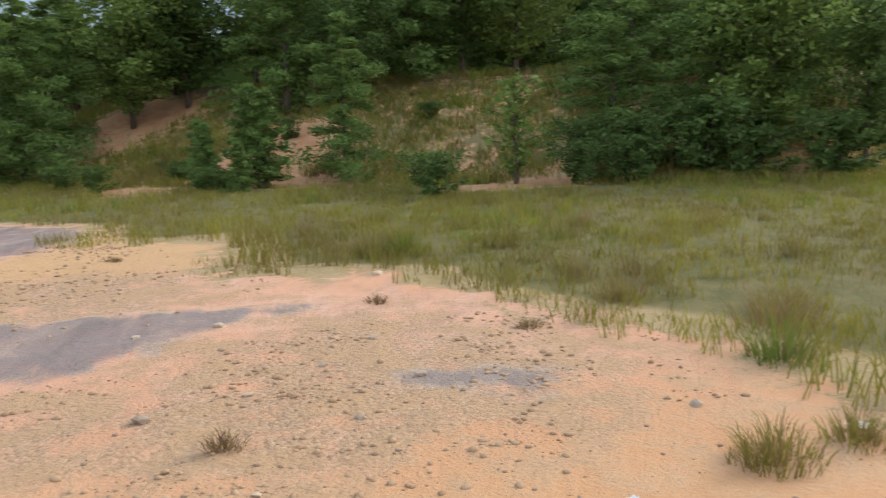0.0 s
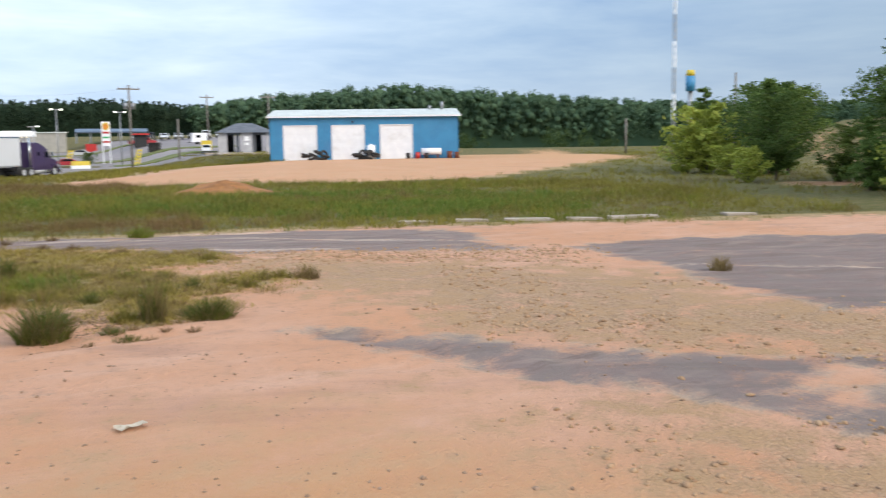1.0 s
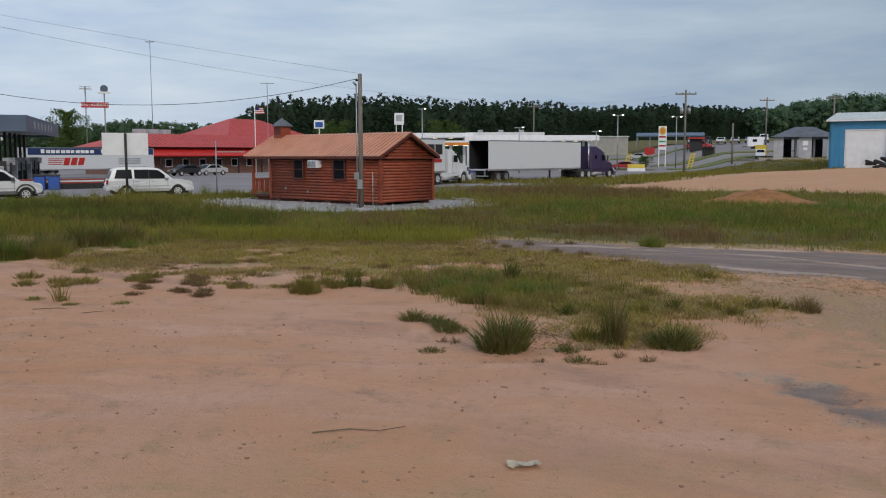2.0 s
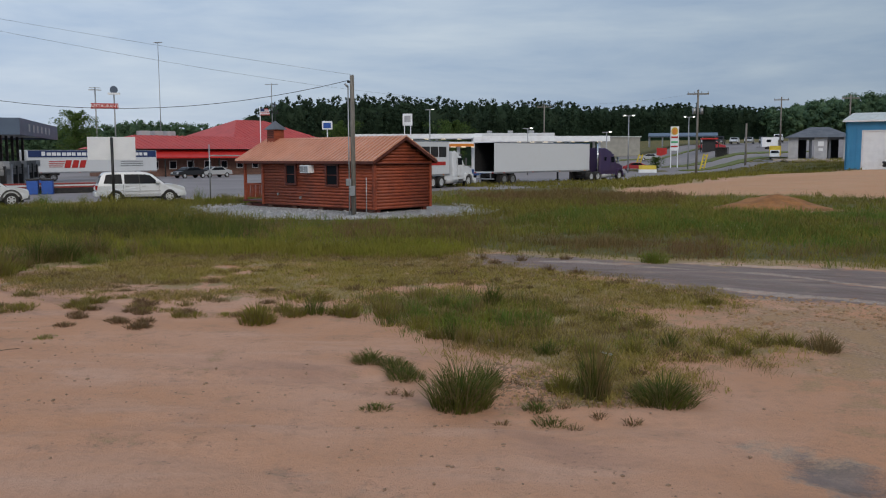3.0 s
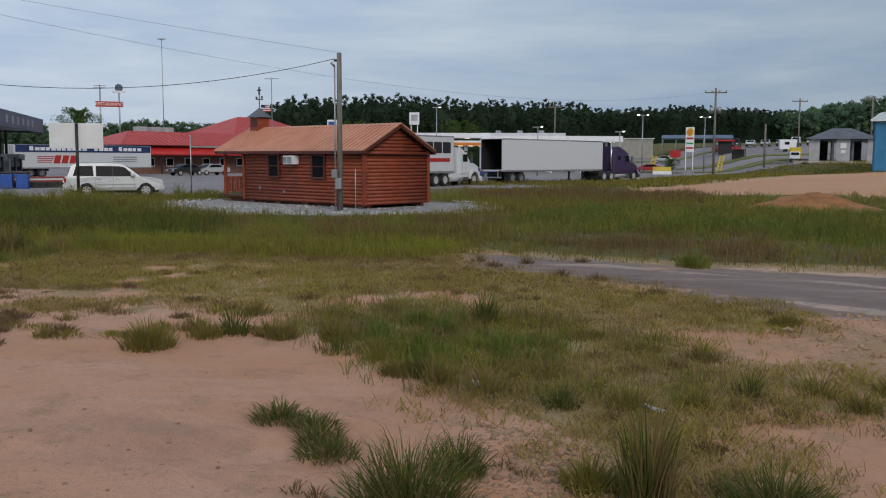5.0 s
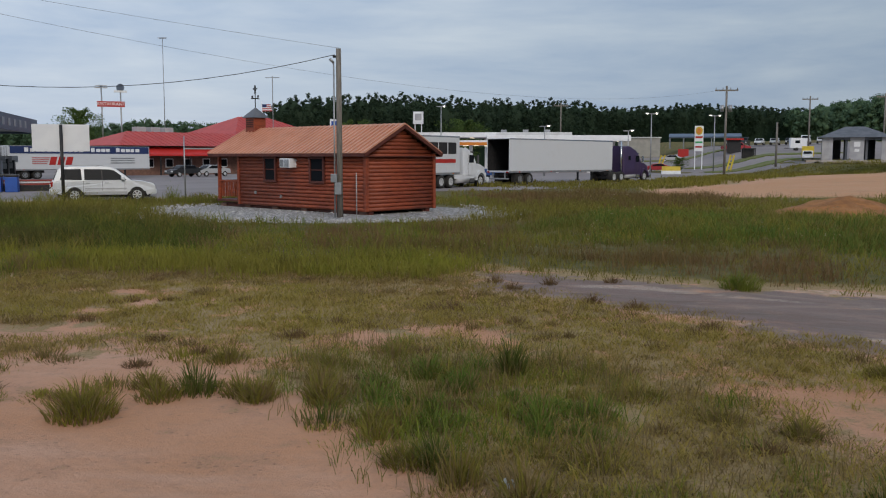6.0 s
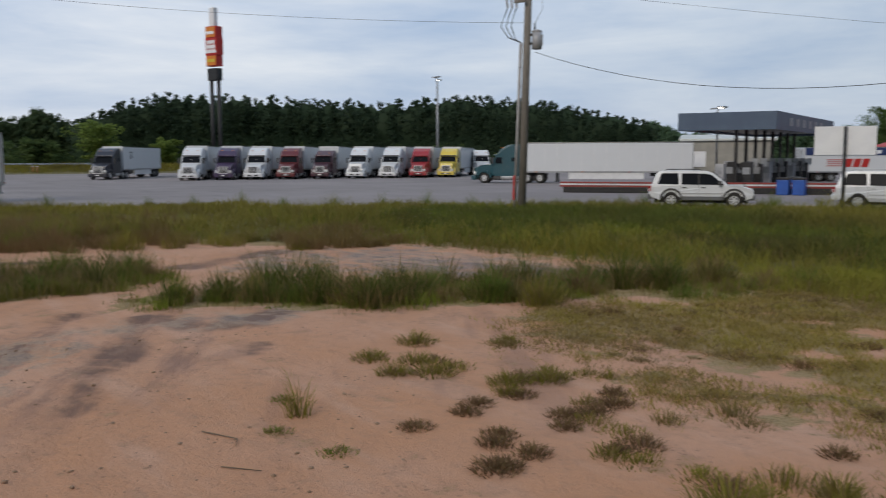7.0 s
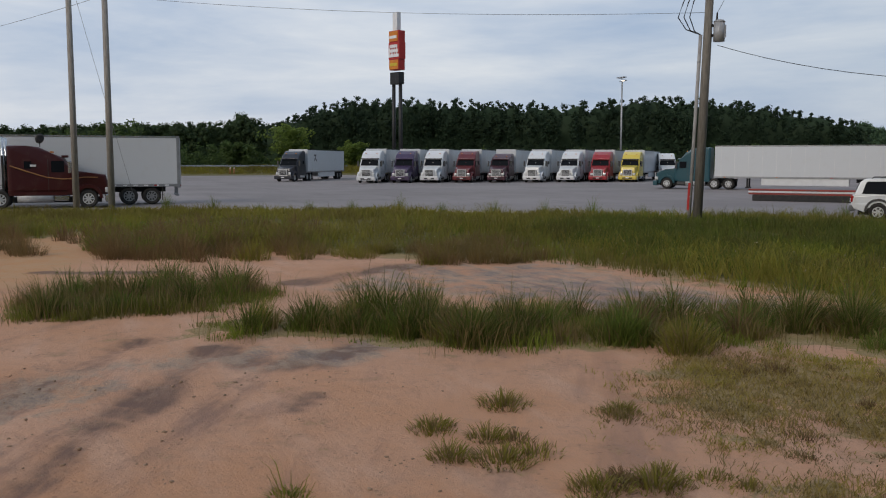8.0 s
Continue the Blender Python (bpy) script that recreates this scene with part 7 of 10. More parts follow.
def guard_rail(x0, y0, x1, y1, h=0.74, step_=3.8):
    """Steel beam rail on short posts along a verge."""
    a, n_ = math.atan2(y1 - y0, x1 - x0), int(math.hypot(x1 - x0, y1 - y0) / step_)
    z0 = float(height((x0 + x1) / 2, (y0 + y1) / 2))
    top = thing("guard_rail", x0, y0, z0, math.degrees(a), "galvanised steel guard rail on a grassy verge", "guard rail")
    for zz in (0.0, 0.17):
        part("beam", B(-0.3, n_ * step_ + 0.3, -0.05, 0.05, h - 0.32 + zz, h - 0.17 + zz, bevel=0.03), M["steel"], top, "galvanised beam")
    for k in range(n_ + 1):
        part("post", B(k * step_ - 0.08, k * step_ + 0.08, -0.2, -0.06, -0.6, h), M["wood"], top, "short timber post")
    return top


guard_rail(-166.5, 66, -166.5, -16)
for x, y in ((-160.0, 42.6), (-160.0, 43.3)):
    bl_ = thing("bollard", x, y, float(height(x, y)), 0, "pale yellow steel bollard at the lot's far end", "bollard", "bollards at the lot's far end")
    part("post", C((0, 0, -0.2), (0, 0, 1.35), 0.11, None, 12), M["offwhite"], bl_, smooth=True)
    part("sleeve", C((0, 0, 0.15), (0, 0, 1.2), 0.125, None, 12), M["stripe"], bl_, "faded yellow sleeve", True)
sp_ = pole("service_pole", -5.97, 43.42, 6.6, 0.125, "weathered wooden service pole with meter box beside the cabin")
part("meter_box", B(-0.14, 0.12, -0.33, -0.14, 1.15, 1.62, bevel=0.02), M["grey"], sp_, "grey electric meter box")
part("breaker_box", B(-0.30, -0.06, -0.30, -0.12, 1.62, 1.95, bevel=0.02), M["grey"], sp_, "grey switch box")
part("conduit", C((-0.17, -0.12, 0.0), (-0.17, -0.12, 6.2), 0.032), M["grey"], sp_, "grey conduit", True)
part("weatherhead", C((-0.17, -0.12, 6.2), (-0.30, -0.2, 6.35), 0.05, 0.06), M["grey"], sp_, smooth=True)
part("insulator", C((-0.1, 0, 6.45), (-0.22, 0, 6.45), 0.05), M["black"], sp_)

up_ = pole("utility_pole", -30.9, 39.5, 12.2, 0.20, "tall wooden utility pole with a grey transformer", (0.18, 0.25))
tr_ = part("transformer", C((0.42, 0.50, 7.75), (0.42, 0.50, 8.55), 0.23, None, 18), M["drum"], up_, "pale grey drum transformer", True)
part("lid", C((0.42, 0.50, 8.55), (0.42, 0.50, 8.63), 0.25, 0.16, 18), M["drum"], tr_, smooth=True)
part("bushing", C((0.36, 0.42, 8.6), (0.36, 0.42, 8.92), 0.05, 0.03, 8), M["black"], tr_)
part("cooling_fin", B(0.60, 0.66, 0.60, 0.66, 7.9, 8.4), M["drum"], tr_)
for zz in (7.95, 8.35):
    part("bracket", B(0.12, 0.34, 0.2, 0.34, zz, zz + 0.1), M["black"], up_)
riser = part("riser_pipe", C((-0.27, -0.22, 0), (-0.05, -0.06, 8.05), 0.075, None, 12), M["pipe"], up_, "pale grey riser pipe strapped to the pole", True)
for zz in (1.3, 3.2, 5.1, 6.9):
    f_ = zz / 8.05
    part("strap", C((-0.27 + 0.22 * f_, -0.22 + 0.16 * f_, zz), (-0.27 + 0.22 * f_, -0.22 + 0.16 * f_, zz + 0.06), 0.085, None, 12), M["grey"], riser)
part("marker_tube", C((-0.28, -0.23, 0.75), (-0.25, -0.21, 1.9), 0.085), M["red"], riser, "red marker band")
part("cutout_arm", B(-0.5, 0.12, -0.58, -0.46, 9.85, 9.97), M["wood"], up_, "short timber arm").matrix_basis = pose(0.05, 0.35, 0, 0, 0, 20)
for q in (0.0, 0.22, 0.44):
    part("fuse_cutout", C((-0.20 - 0.6 * q, -0.20 - 0.75 * q, 9.65), (-0.26 - 0.6 * q, -0.26 - 0.75 * q, 10.25), 0.055, 0.035, 8), M["drum"], up_, "porcelain fuse cutout")
    part("jumper_wire", bent(bmesh.new(), [(-0.05, -0.06, 8.05), (-0.22 - 0.5 * q, -0.24 - 0.6 * q, 8.2 + 0.2 * q), (-0.36 - 0.7 * q, -0.40 - 0.8 * q, 8.8), (-0.26 - 0.6 * q, -0.3 - 0.7 * q, 9.4), (-0.2 - 0.6 * q, -0.2 - 0.75 * q, 9.65)], 0.024, n=6), M["cable"], up_, "looping black jumper wire", True)
part("ground_wire", bent(bmesh.new(), [(0.36, 0.42, 8.9), (0.62, 0.66, 9.6), (0.55, 0.62, 10.6), (0.16, 0.2, 11.6)], 0.012, n=5), M["line"], up_, smooth=True)
for x, y, h, nm in ((-50.85, 15.5, 12.4, "power_pole"), (-48.7, 17.13, 12.0, "power_pole")):
    pole(nm, x, y, h, 0.175, "tall bare grey timber power pole at the lot's edge", (-0.25, 0.0))


def far_pole(x, y, h, arms=True, cans=True):
    top = pole("distribution_pole", x, y, h, 0.17, "far timber power pole with a crossarm", category="pole")
    top["group"] = "far power poles"
    if arms:
        part("crossarm", B(-1.5, 1.5, -0.08, 0.08, h - 0.55, h - 0.35), M["wood"], top)
        for q in (-1.4, -0.5, 0.5, 1.4):
            part("insulator", C((q, 0, h - 0.35), (q, 0, h - 0.1), 0.06), M["grey"], top)
    if cans:
        for q in (-0.75, 0.75):
            part("transformer", C((q * 0.7, 0, h - 3.3), (q * 0.7, 0, h - 2.4), 0.26, None, 12), M["grey"], top, "grey drum transformer", True)
    return top


far_pole(27.6, 132.0, 12.0)
far_pole(36.8, 141.2, 6.4, False, False)
far_pole(60.7, 165.2, 9.5, True, False)
far_pole(98.2, 83.7, 11.2, False, False)
far_pole(94.8, 101.7, 5.4, False, False)
far_pole(8.0, 200.0, 14.0, True, False)
far_pole(56, 190, 10.0, True, False)
pole("timber_pole", 49.6, 23.4, 16.5, 0.34, "thick dark timber pole behind the trees")


def wire(name, a, c, sag, r=0.02, label="thin black overhead wire"):
    return tagged(sagging(name, a, c, sag, r), label, "wire", "overhead wires")


wire("service_cable", (-30.5, 39.95, 7.45), (-6.12, 43.4, 6.35), 1.8, 0.013, "sagging black service cable between two poles")
wire("power_line", (-30.7, 39.7, 10.7), (-5.9, 43.5, 6.6), 0.15, 0.006, "thin grey overhead wire")
wire("power_line", (-30.7, 39.7, 10.4), (27.6, 132.0, 11.6), 3.2, 0.008, "thin grey overhead wire")
wire("power_line", (-30.8, 39.6, 8.8), (-48.7, 17.1, 10.8), 0.4, 0.009, "thin grey overhead wire")
wire("power_line", (-48.7, 17.1, 10.8), (-92.0, -8, 11.0), 1.0, 0.012, "thin grey overhead wire")
wire("guy_wire", (-50.4, 15.8, 11.0), (-51.0, 18.5, 0.2), 0.05, 0.010, "thin grey overhead wire")


def high_mast(x, y, h, heads, label, lit=False, r=0.11, group="lot lamps"):
    top = thing("lamp_post", x, y, min(0.0, float(height(x, y))) if h > 4 else 0, 0, label, "lamp post", group)
    if float(height(x, y)) > 0.2:
        top.location.z = float(height(x, y)) - 0.05
    part("post", C((0, 0, 0), (0, 0, h), r, r * 0.6, 10), M["grey"], top, smooth=True)
    part("head_arm", B(-0.7, 0.7, -0.05, 0.05, h - 0.06, h + 0.06), M["grey"], top)
    for i in range(heads):
        q = -0.7 + 1.4 * i / max(1, heads - 1) if heads > 1 else 0.5
        hd = part("lamp_head", B(q - 0.28, q + 0.28, -0.4, 0.25, h, h + 0.16, bevel=0.04), M["grey"], top, "flat grey lamp head")
        part("lens", B(q - 0.11, q + 0.11, -0.41, 0.0, h - 0.03, h + 0.07), M["lamp"] if lit else M["white"], hd)
    return top


GREY_LAMP = "slender grey lamp post over the lot"
high_mast(-82.9, 208.8, 29.6, 3, "very tall grey floodlight mast")
high_mast(-124.1, 100.3, 16.3, 3, GREY_LAMP)
high_mast(-12.1, 145.0, 10.2, 1, "lit lamp post over the fuel forecourt", True)
high_mast(19.5, 144.6, 9.0, 2, "lit lamp post over the fuel forecourt", True)
high_mast(15.1, 135.0, 6.2, 1, "lit lamp post over the fuel forecourt", True)
high_mast(30.4, 152.9, 9.0, 2, "lit lamp post over the fuel forecourt", True)
high_mast(3.4, 128.0, 6.6, 1, "lit lamp post over the fuel forecourt", True)
high_mast(-45.0, 72.5, 6.6, 1, "lamp post rising behind the pump canopy", True)
high_mast(-112, 92, 14.5, 1, "lit lamp post over the truck rows", True)

# ---- roadside panel and thin posts ----
sg = thing("roadside_sign", -19.87, 48.08, float(height(-19.87, 48.08)) - 0.1, 27.5, "blank white sign panel on a black post in the grass", "sign")
part("post", C((0, 0, 0), (0, 0, 3.98), 0.075), M["black"], sg, smooth=True)
part("panel", B(-1.22, 1.2, 0.08, 0.13, 2.78, 4.0, bevel=0.008), M["white"], sg, "blank weathered white panel")
part("seam", B(0.0, 0.03, 0.06, 0.078, 2.74, 4.0), M["grey"], sg)
tp = thing("marker_post", -17.9, 57.6, 0.0, 25, "thin grey metal post at the lot's edge", "post")
part("shaft", C((0, 0, -0.1), (0, 0, 3.6), 0.04), M["grey"], tp, smooth=True)
part("cross_rail", B(0, 1.9, -0.03, 0.03, 2.85, 2.93), M["grey"], tp)


# ---- diesel island canopy ----
def pump_canopy():
    top = thing("pump_canopy", -43.0, 65.2, 0, 21.5, "slate-blue flat canopy over the diesel pumps", "canopy")
    d_ = 23.0
    part("roof_deck", B(0.2, 6.9, 0.2, d_ - 0.2, 4.75, 4.95), M["grey"], top)
    part("fascia_front", B(0, 7.1, 0, 0.2, 4.55, 5.85, bevel=0.02), M["canopy"], top)
    part("fascia_back", B(0, 7.1, d_ - 0.2, d_, 4.55, 5.85, bevel=0.02), M["canopy"], top)
    side_r = part("fascia_side", B(6.9, 7.1, 0.2, d_ - 0.2, 4.55, 5.85), M["canopy"], top)
    part("fascia_side", B(0, 0.2, 0.2, d_ - 0.2, 4.55, 5.85), M["canopy"], top)
    for i in range(6):
        part("letter_bar", B(7.1, 7.13, 4.4 + i * 2.4, 5.1 + i * 2.4, 4.9, 5.5), M["greyblock"], side_r, "pale worn lettering")
    for i in range(8):
        yy = 1.4 + i * 2.9
        col = part("column", B(3.85, 4.08, yy - 0.11, yy + 0.11, 0, 4.75, bevel=0.02), M["black"], top)
        part("column_base", B(3.65, 4.28, yy - 0.3, yy + 0.3, 0, 0.35, bevel=0.03), M["concrete"], col)
        part("kerb", B(2.6, 5.6, yy - 1.3, yy + 1.3, 0, 0.15, bevel=0.03), M["concrete"], top)
        for k_, xx in enumerate((2.75, 4.75)):
            pump = part("fuel_pump", B(xx, xx + 0.62, yy - 0.95, yy - 0.35, 0.15, 2.1 + 0.15 * ((i + k_) % 2), bevel=0.05), M["greyblock"] if (i + k_) % 3 == 0 else M["black"], top, "boxy diesel pump")
            part("display", B(xx - 0.03, xx + 0.5, yy - 0.98, yy - 0.95, 1.35, 1.85), M["grey"], pump)
            part("hose", bent(bmesh.new(), [(xx - 0.05, yy - 0.65, 1.8), (xx - 0.3, yy - 0.65, 1.2), (xx - 0.3, yy - 0.55, 0.6), (xx - 0.05, yy - 0.55, 1.0)], 0.03, n=5), M["rubber"], pump)
        part("hose_reel", C((4.4, yy + 0.35, 1.9), (4.4, yy + 0.6, 1.9), 0.32, None, 14), M["black"], top)
        part("sign_plate", B(5.0, 5.5, yy + 0.2, yy + 0.24, 1.9, 2.5), M["offwhite"] if i % 3 == 1 else M["grey"], top)
    return top


pump_canopy()


def litter_bin(x, y, rz):
    b_ = thing("litter_bin", x, y, 0.0, rz, "square blue plastic bin beside the pumps", "bin", "blue bins")
    part("body", B(-0.4, 0.4, -0.4, 0.4, 0, 1.05, bevel=0.05), M["binblue"], b_)
    part("lid", B(-0.44, 0.44, -0.44, 0.44, 1.05, 1.2, bevel=0.05), M["black"], b_)


for i in range(2):
    litter_bin(-34.9 + i * 0.95, 66.6 + i * 0.4, 21.5)
for i in range(1):
    litter_bin(-36.0 + i * 1.0, 69.6 + i * 2.8, 21.5)


def island_barrier(x, y, ln, rz):
    t_ = thing("kerb_barrier", x, y, 0, rz, "long low barrier with red and white bands over a dark base", "barrier", "island barriers")
    part("base", B(0, ln, -0.3, 0.3, 0, 0.42, bevel=0.04), M["black"], t_)
    for k_, (z_, m_) in enumerate(((0.43, "barrier_red"), (0.56, "offwhite"), (0.69, "barrier_red"))):
        part("rail_band", B(-0.25, ln + 0.25, -0.34, 0.34, z_, z_ + 0.115, bevel=0.02), M[m_], t_)


island_barrier(-47.6, 58.0, 12.5, 38)
island_barrier(-37.4, 66.2, 10.5, 38)

# kiosk behind the canopy
ks = thing("service_building", -60.0, 86.5, 0, 35, "cream low service building with a pale roof", "building")
part("wall", B(0, 9, 0, 6, 0, 4.3), M["cream"], ks)
part("roof", P([(-0.3, 4.3), (-0.3, 4.5), (3, 5.0), (6.3, 4.5), (6.3, 4.3)], -9.3, 0.3), M["paleroof"], ks).matrix_basis = pose(0, 0, 0, 0, 0, 90)
part("window", B(1.0, 2.4, -0.05, 0.02, 1.6, 3.2), M["white"], ks, "white shuttered window")
part("door", B(4.2, 5.3, -0.05, 0.02, 0, 2.2), M["greyblock"], ks)


# ---- red-roofed restaurant and store ----
def hip(bm, x0, x1, y0, y1, z0, z1, inset):
    ym = (y0 + y1) / 2
    v = [bm.verts.new(p) for p in ((x0, y0, z0), (x1, y0, z0), (x1, y1, z0), (x0, y1, z0), (x0 + inset, ym, z1), (x1 - inset, ym, z1))]
    for f_ in ((0, 1, 5, 4), (1, 2, 5), (2, 3, 4, 5), (3, 0, 4), (3, 2, 1, 0)):
        bm.faces.new([v[i] for i in f_])
    return bm


def hip_ribs(parent, x0, x1, y0, z0, ym, z1, inset, stp):
    k_ = int((x1 - x0) / stp)
    for i in range(1, k_):
        x = x0 + i * stp
        s = min(1.0, (x - x0) / inset, (x1 - x) / inset)
        a, c = Vector((x, y0, z0 + 0.03)), Vector((x, y0 + (ym - y0) * s, z0 + (z1 - z0) * s + 0.03))
        bm = bmesh.new()
        boxm(bm, Matrix.Translation((a + c) / 2) @ (c - a).to_track_quat("Y", "Z").to_matrix().to_4x4() @ Matrix.Diagonal((0.07, (c - a).length, 0.08, 1)))
        part("roof_rib", bm, M["redroof"], parent)


def restaurant():
    top = thing("restaurant_building", -51.0, 118.8, 0, 56.4, "low brick restaurant with red sheet roofs and awning", "building")
    part("wall", B(0.8, 33, 0.8, 11, 0, 3.9), M["brick"], top, "brown brick wall")
    rf = part("roof", hip(bmesh.new(), -0.4, 34, -0.4, 12, 3.9, 5.9, 5.0), M["redroof"], top, "red ribbed sheet roof")
    hip_ribs(rf, -0.4, 34, -0.4, 3.9, 5.8, 5.9, 5.0, 0.9)
    part("awning", P([(-1.6, 2.55), (-1.6, 2.75), (0.8, 3.75), (0.8, 2.6)], -26, -3.5), M["redawn"], top, "bright red sloping awning").matrix_basis = pose(0, 0, 0, 0, 0, 90)
    for i in range(7):
        w = part("window", B(4.2 + i * 3.0, 5.4 + i * 3.0, 0.72, 0.84, 1.0, 2.2), M["white"], top, "white-framed window")
        part("pane", B(4.3 + i * 3.0, 5.3 + i * 3.0, 0.70, 0.74, 1.1, 2.1), M["darkglass"], w)
    for i in range(5):
        part("awning_post", B(5 + i * 4.6, 5.15 + i * 4.6, -1.45, -1.3, 0, 2.6), M["black"], top)
    part("upper_wall", B(23, 43, 6, 22, 0, 5.4), M["brick"], top)
    ur = part("upper_roof", hip(bmesh.new(), 22.4, 43.6, 5.4, 22.6, 5.4, 9.0, 7.5), M["redroof"], top, "larger red ribbed hip roof")
    hip_ribs(ur, 22.4, 43.6, 5.4, 5.4, 14, 9.0, 7.5, 0.9)
    for i in range(3):
        part("roof_unit", B(7 + i * 2.2, 8.4 + i * 2.2, 7, 8.4, 5.4, 6.6, bevel=0.05), M["greyblock"], top, "grey roof air handler")
    return top


restaurant()
fl = thing("flag_pole", -36.5, 133.0, 0, 0, "white flag pole with a striped flag", "flag")
part("pole", C((0, 0, 0), (0, 0, 10.2), 0.06), M["white"], fl, smooth=True)
for i in range(7):
    part("stripe", B(0.05, 1.5 - 0.04 * i, -0.02, 0.02, 8.9 + i * 0.14, 9.03 + i * 0.14), M["red"] if i % 2 == 0 else M["white"], fl)
part("canton", B(0.05, 0.7, -0.03, 0.03, 9.45, 9.88), M["navy"], fl)
tm = thing("tv_aerial", -30.5, 118.0, 0, 0, "thin rooftop aerial mast", "aerial")
part("mast", C((0, 0, 0), (0, 0, 12.4), 0.05), M["grey"], tm)
part("boom", B(-0.9, 0.9, -0.03, 0.03, 12.2, 12.28), M["grey"], tm)


# ---- signs on tall posts ----
def word(txt, size, material, parent, m):
    cu = bpy.data.curves.new("word", "FONT")
    cu.body, cu.size, cu.align_x, cu.align_y, cu.extrude = txt, size, "CENTER", "CENTER", 0.01
    ob = bpy.data.objects.new("word_curve", cu)
    scene.collection.objects.link(ob)
    dg = bpy.context.evaluated_depsgraph_get()
    me = bpy.data.meshes.new_from_object(ob.evaluated_get(dg))
    bpy.data.objects.remove(ob)
    me.materials.clear()
    me.materials.append(material)
    w = new("lettering", me)
    w.parent = parent
    w.matrix_basis = m
    return w


rs = thing("restaurant_sign", -128.5, 275.9, 0, 25, "tall twin-post sign with a red restaurant board", "sign")
for q, hh in ((-2.7, 24.6), (2.9, 24.0)):
    part("post", C((q, 0, 0), (q, 0, hh), 0.28, 0.22), M["grey"], rs, smooth=True)
brd = part("board", B(-4.1, 4.1, -0.3, 0.3, 17.9, 19.6, bevel=0.05), M["red"], rs, "red board with white lettering")
word("RESTAURANT", 1.35, M["white"], brd, pose(0, -0.33, 18.75, 90, 0, 0))
part("cross_arm", B(-4.6, -0.8, -0.15, 0.15, 23.6, 23.9), M["grey"], rs)
part("cross_arm", B(-4.4, -1.0, -0.15, 0.15, 24.3, 24.5), M["grey"], rs)
bm = bmesh.new()
bmesh.ops.create_cone(bm, cap_ends=True, segments=24, radius1=1.2, radius2=1.2, depth=0.5, matrix=pose(2.9, 0, 23.9, 90, 0, 0))
part("emblem", bm, M["canopy"], rs, "rounded blue-grey emblem")
part("emblem_bar", B(1.0, 4.8, -0.3, 0.3, 22.4, 23.0), M["white"], rs)

bs = thing("tall_highway_sign", -120.8, 59.6, 0, 19, "tall red and orange highway sign on two black posts", "sign")
for q in (-0.75, 0.75):
    part("post", C((q, 0, 0), (q, 0, 14.4), 0.30, 0.26, 12), M["black"], bs, smooth=True)
pb = part("price_box", B(-1.0, 1.0, -0.5, 0.5, 13.5, 15.2, bevel=0.06), M["black"], bs, "black panel below the sign")
part("lamp_box", B(0.7, 1.5, -0.9, -0.2, 13.6, 14.6, bevel=0.05), M["black"], pb)
bsm = part("lower_panel", B(-1.05, 1.05, -0.6, 0.6, 15.5, 17.0, bevel=0.08), M["red"], bs, "orange and red panel")
part("panel_face", B(-0.98, 0.98, -0.66, -0.6, 15.6, 16.9), M["orange"], bsm)
part("lettering_bar", B(-0.8, 0.8, -0.69, -0.66, 16.05, 16.45), M["yellow"], bsm)
mid = part("middle_panel", B(-1.2, 1.2, -0.6, 0.6, 17.0, 19.4, bevel=0.08), M["red"], bs, "red panel with pale lettering bars")
for i in range(3):
    part("lettering_bar", B(-1.1 + 0.1 * i, 1.1 - 0.15 * i, -0.66, -0.6, 17.3 + 0.66 * i, 17.72 + 0.66 * i), M["white"], mid)
for i in range(4):
    part("letter_upright", B(-0.95 + 0.52 * i, -0.78 + 0.52 * i, -0.68, -0.6, 17.3, 18.6), M["white"], mid)
tpn = part("top_panel", B(-1.1, 1.1, -0.6, 0.6, 19.4, 21.0, bevel=0.08), M["red"], bs, "orange panel with a red edge")
part("panel_face", B(-1.0, 0.9, -0.66, -0.6, 19.5, 20.9), M["orange"], tpn)
part("lettering_bar", B(-0.85, 0.7, -0.69, -0.66, 19.9, 20.3), M["white"], tpn)
part("cap", B(-0.55, 0.45, -0.35, 0.35, 21.0, 23.6, bevel=0.05), M["white"], bs, "white upright above the sign")

fs = thing("fuel_price_sign", 29.4, 160.2, float(height(29.4, 160.2)) + 0.05, -8, "white fuel price sign with a yellow emblem on twin legs", "sign")
for q in (-0.72, 0.72):
    part("leg", B(q - 0.1, q + 0.1, -0.1, 0.1, 0, 7.4), M["white"], fs)
part("panel", B(-0.88, 0.88, -0.25, 0.25, 3.2, 7.6, bevel=0.05), M["white"], fs, "white sign panel")
bm = bmesh.new()
bmesh.ops.create_cone(bm, cap_ends=True, segments=20, radius1=0.72, radius2=0.72, depth=0.12, matrix=pose(0, -0.28, 6.75, 90, 0, 0))
em = part("emblem", bm, M["yellow"], fs, "yellow and red rounded emblem")
bm = bmesh.new()
bmesh.ops.create_cone(bm, cap_ends=True, segments=20, radius1=0.5, radius2=0.5, depth=0.06, matrix=pose(0, -0.36, 6.72, 90, 0, 0))
part("emblem_centre", bm, M["orange"], em)
part("price_row", B(-0.7, 0.7, -0.29, -0.25, 5.45, 5.8), M["red"], fs)
part("price_row", B(-0.7, 0.7, -0.29, -0.25, 4.6, 4.9), M["green"], fs)
part("price_row", B(-0.7, 0.7, -0.29, -0.25, 3.8, 4.1), M["red"], fs)
fs.scale = (0.8, 0.8, 0.95)
ms = thing("motel_sign", -19.3, 174.4, 0, 5, "white boxed sign on two posts with a grey emblem", "sign")
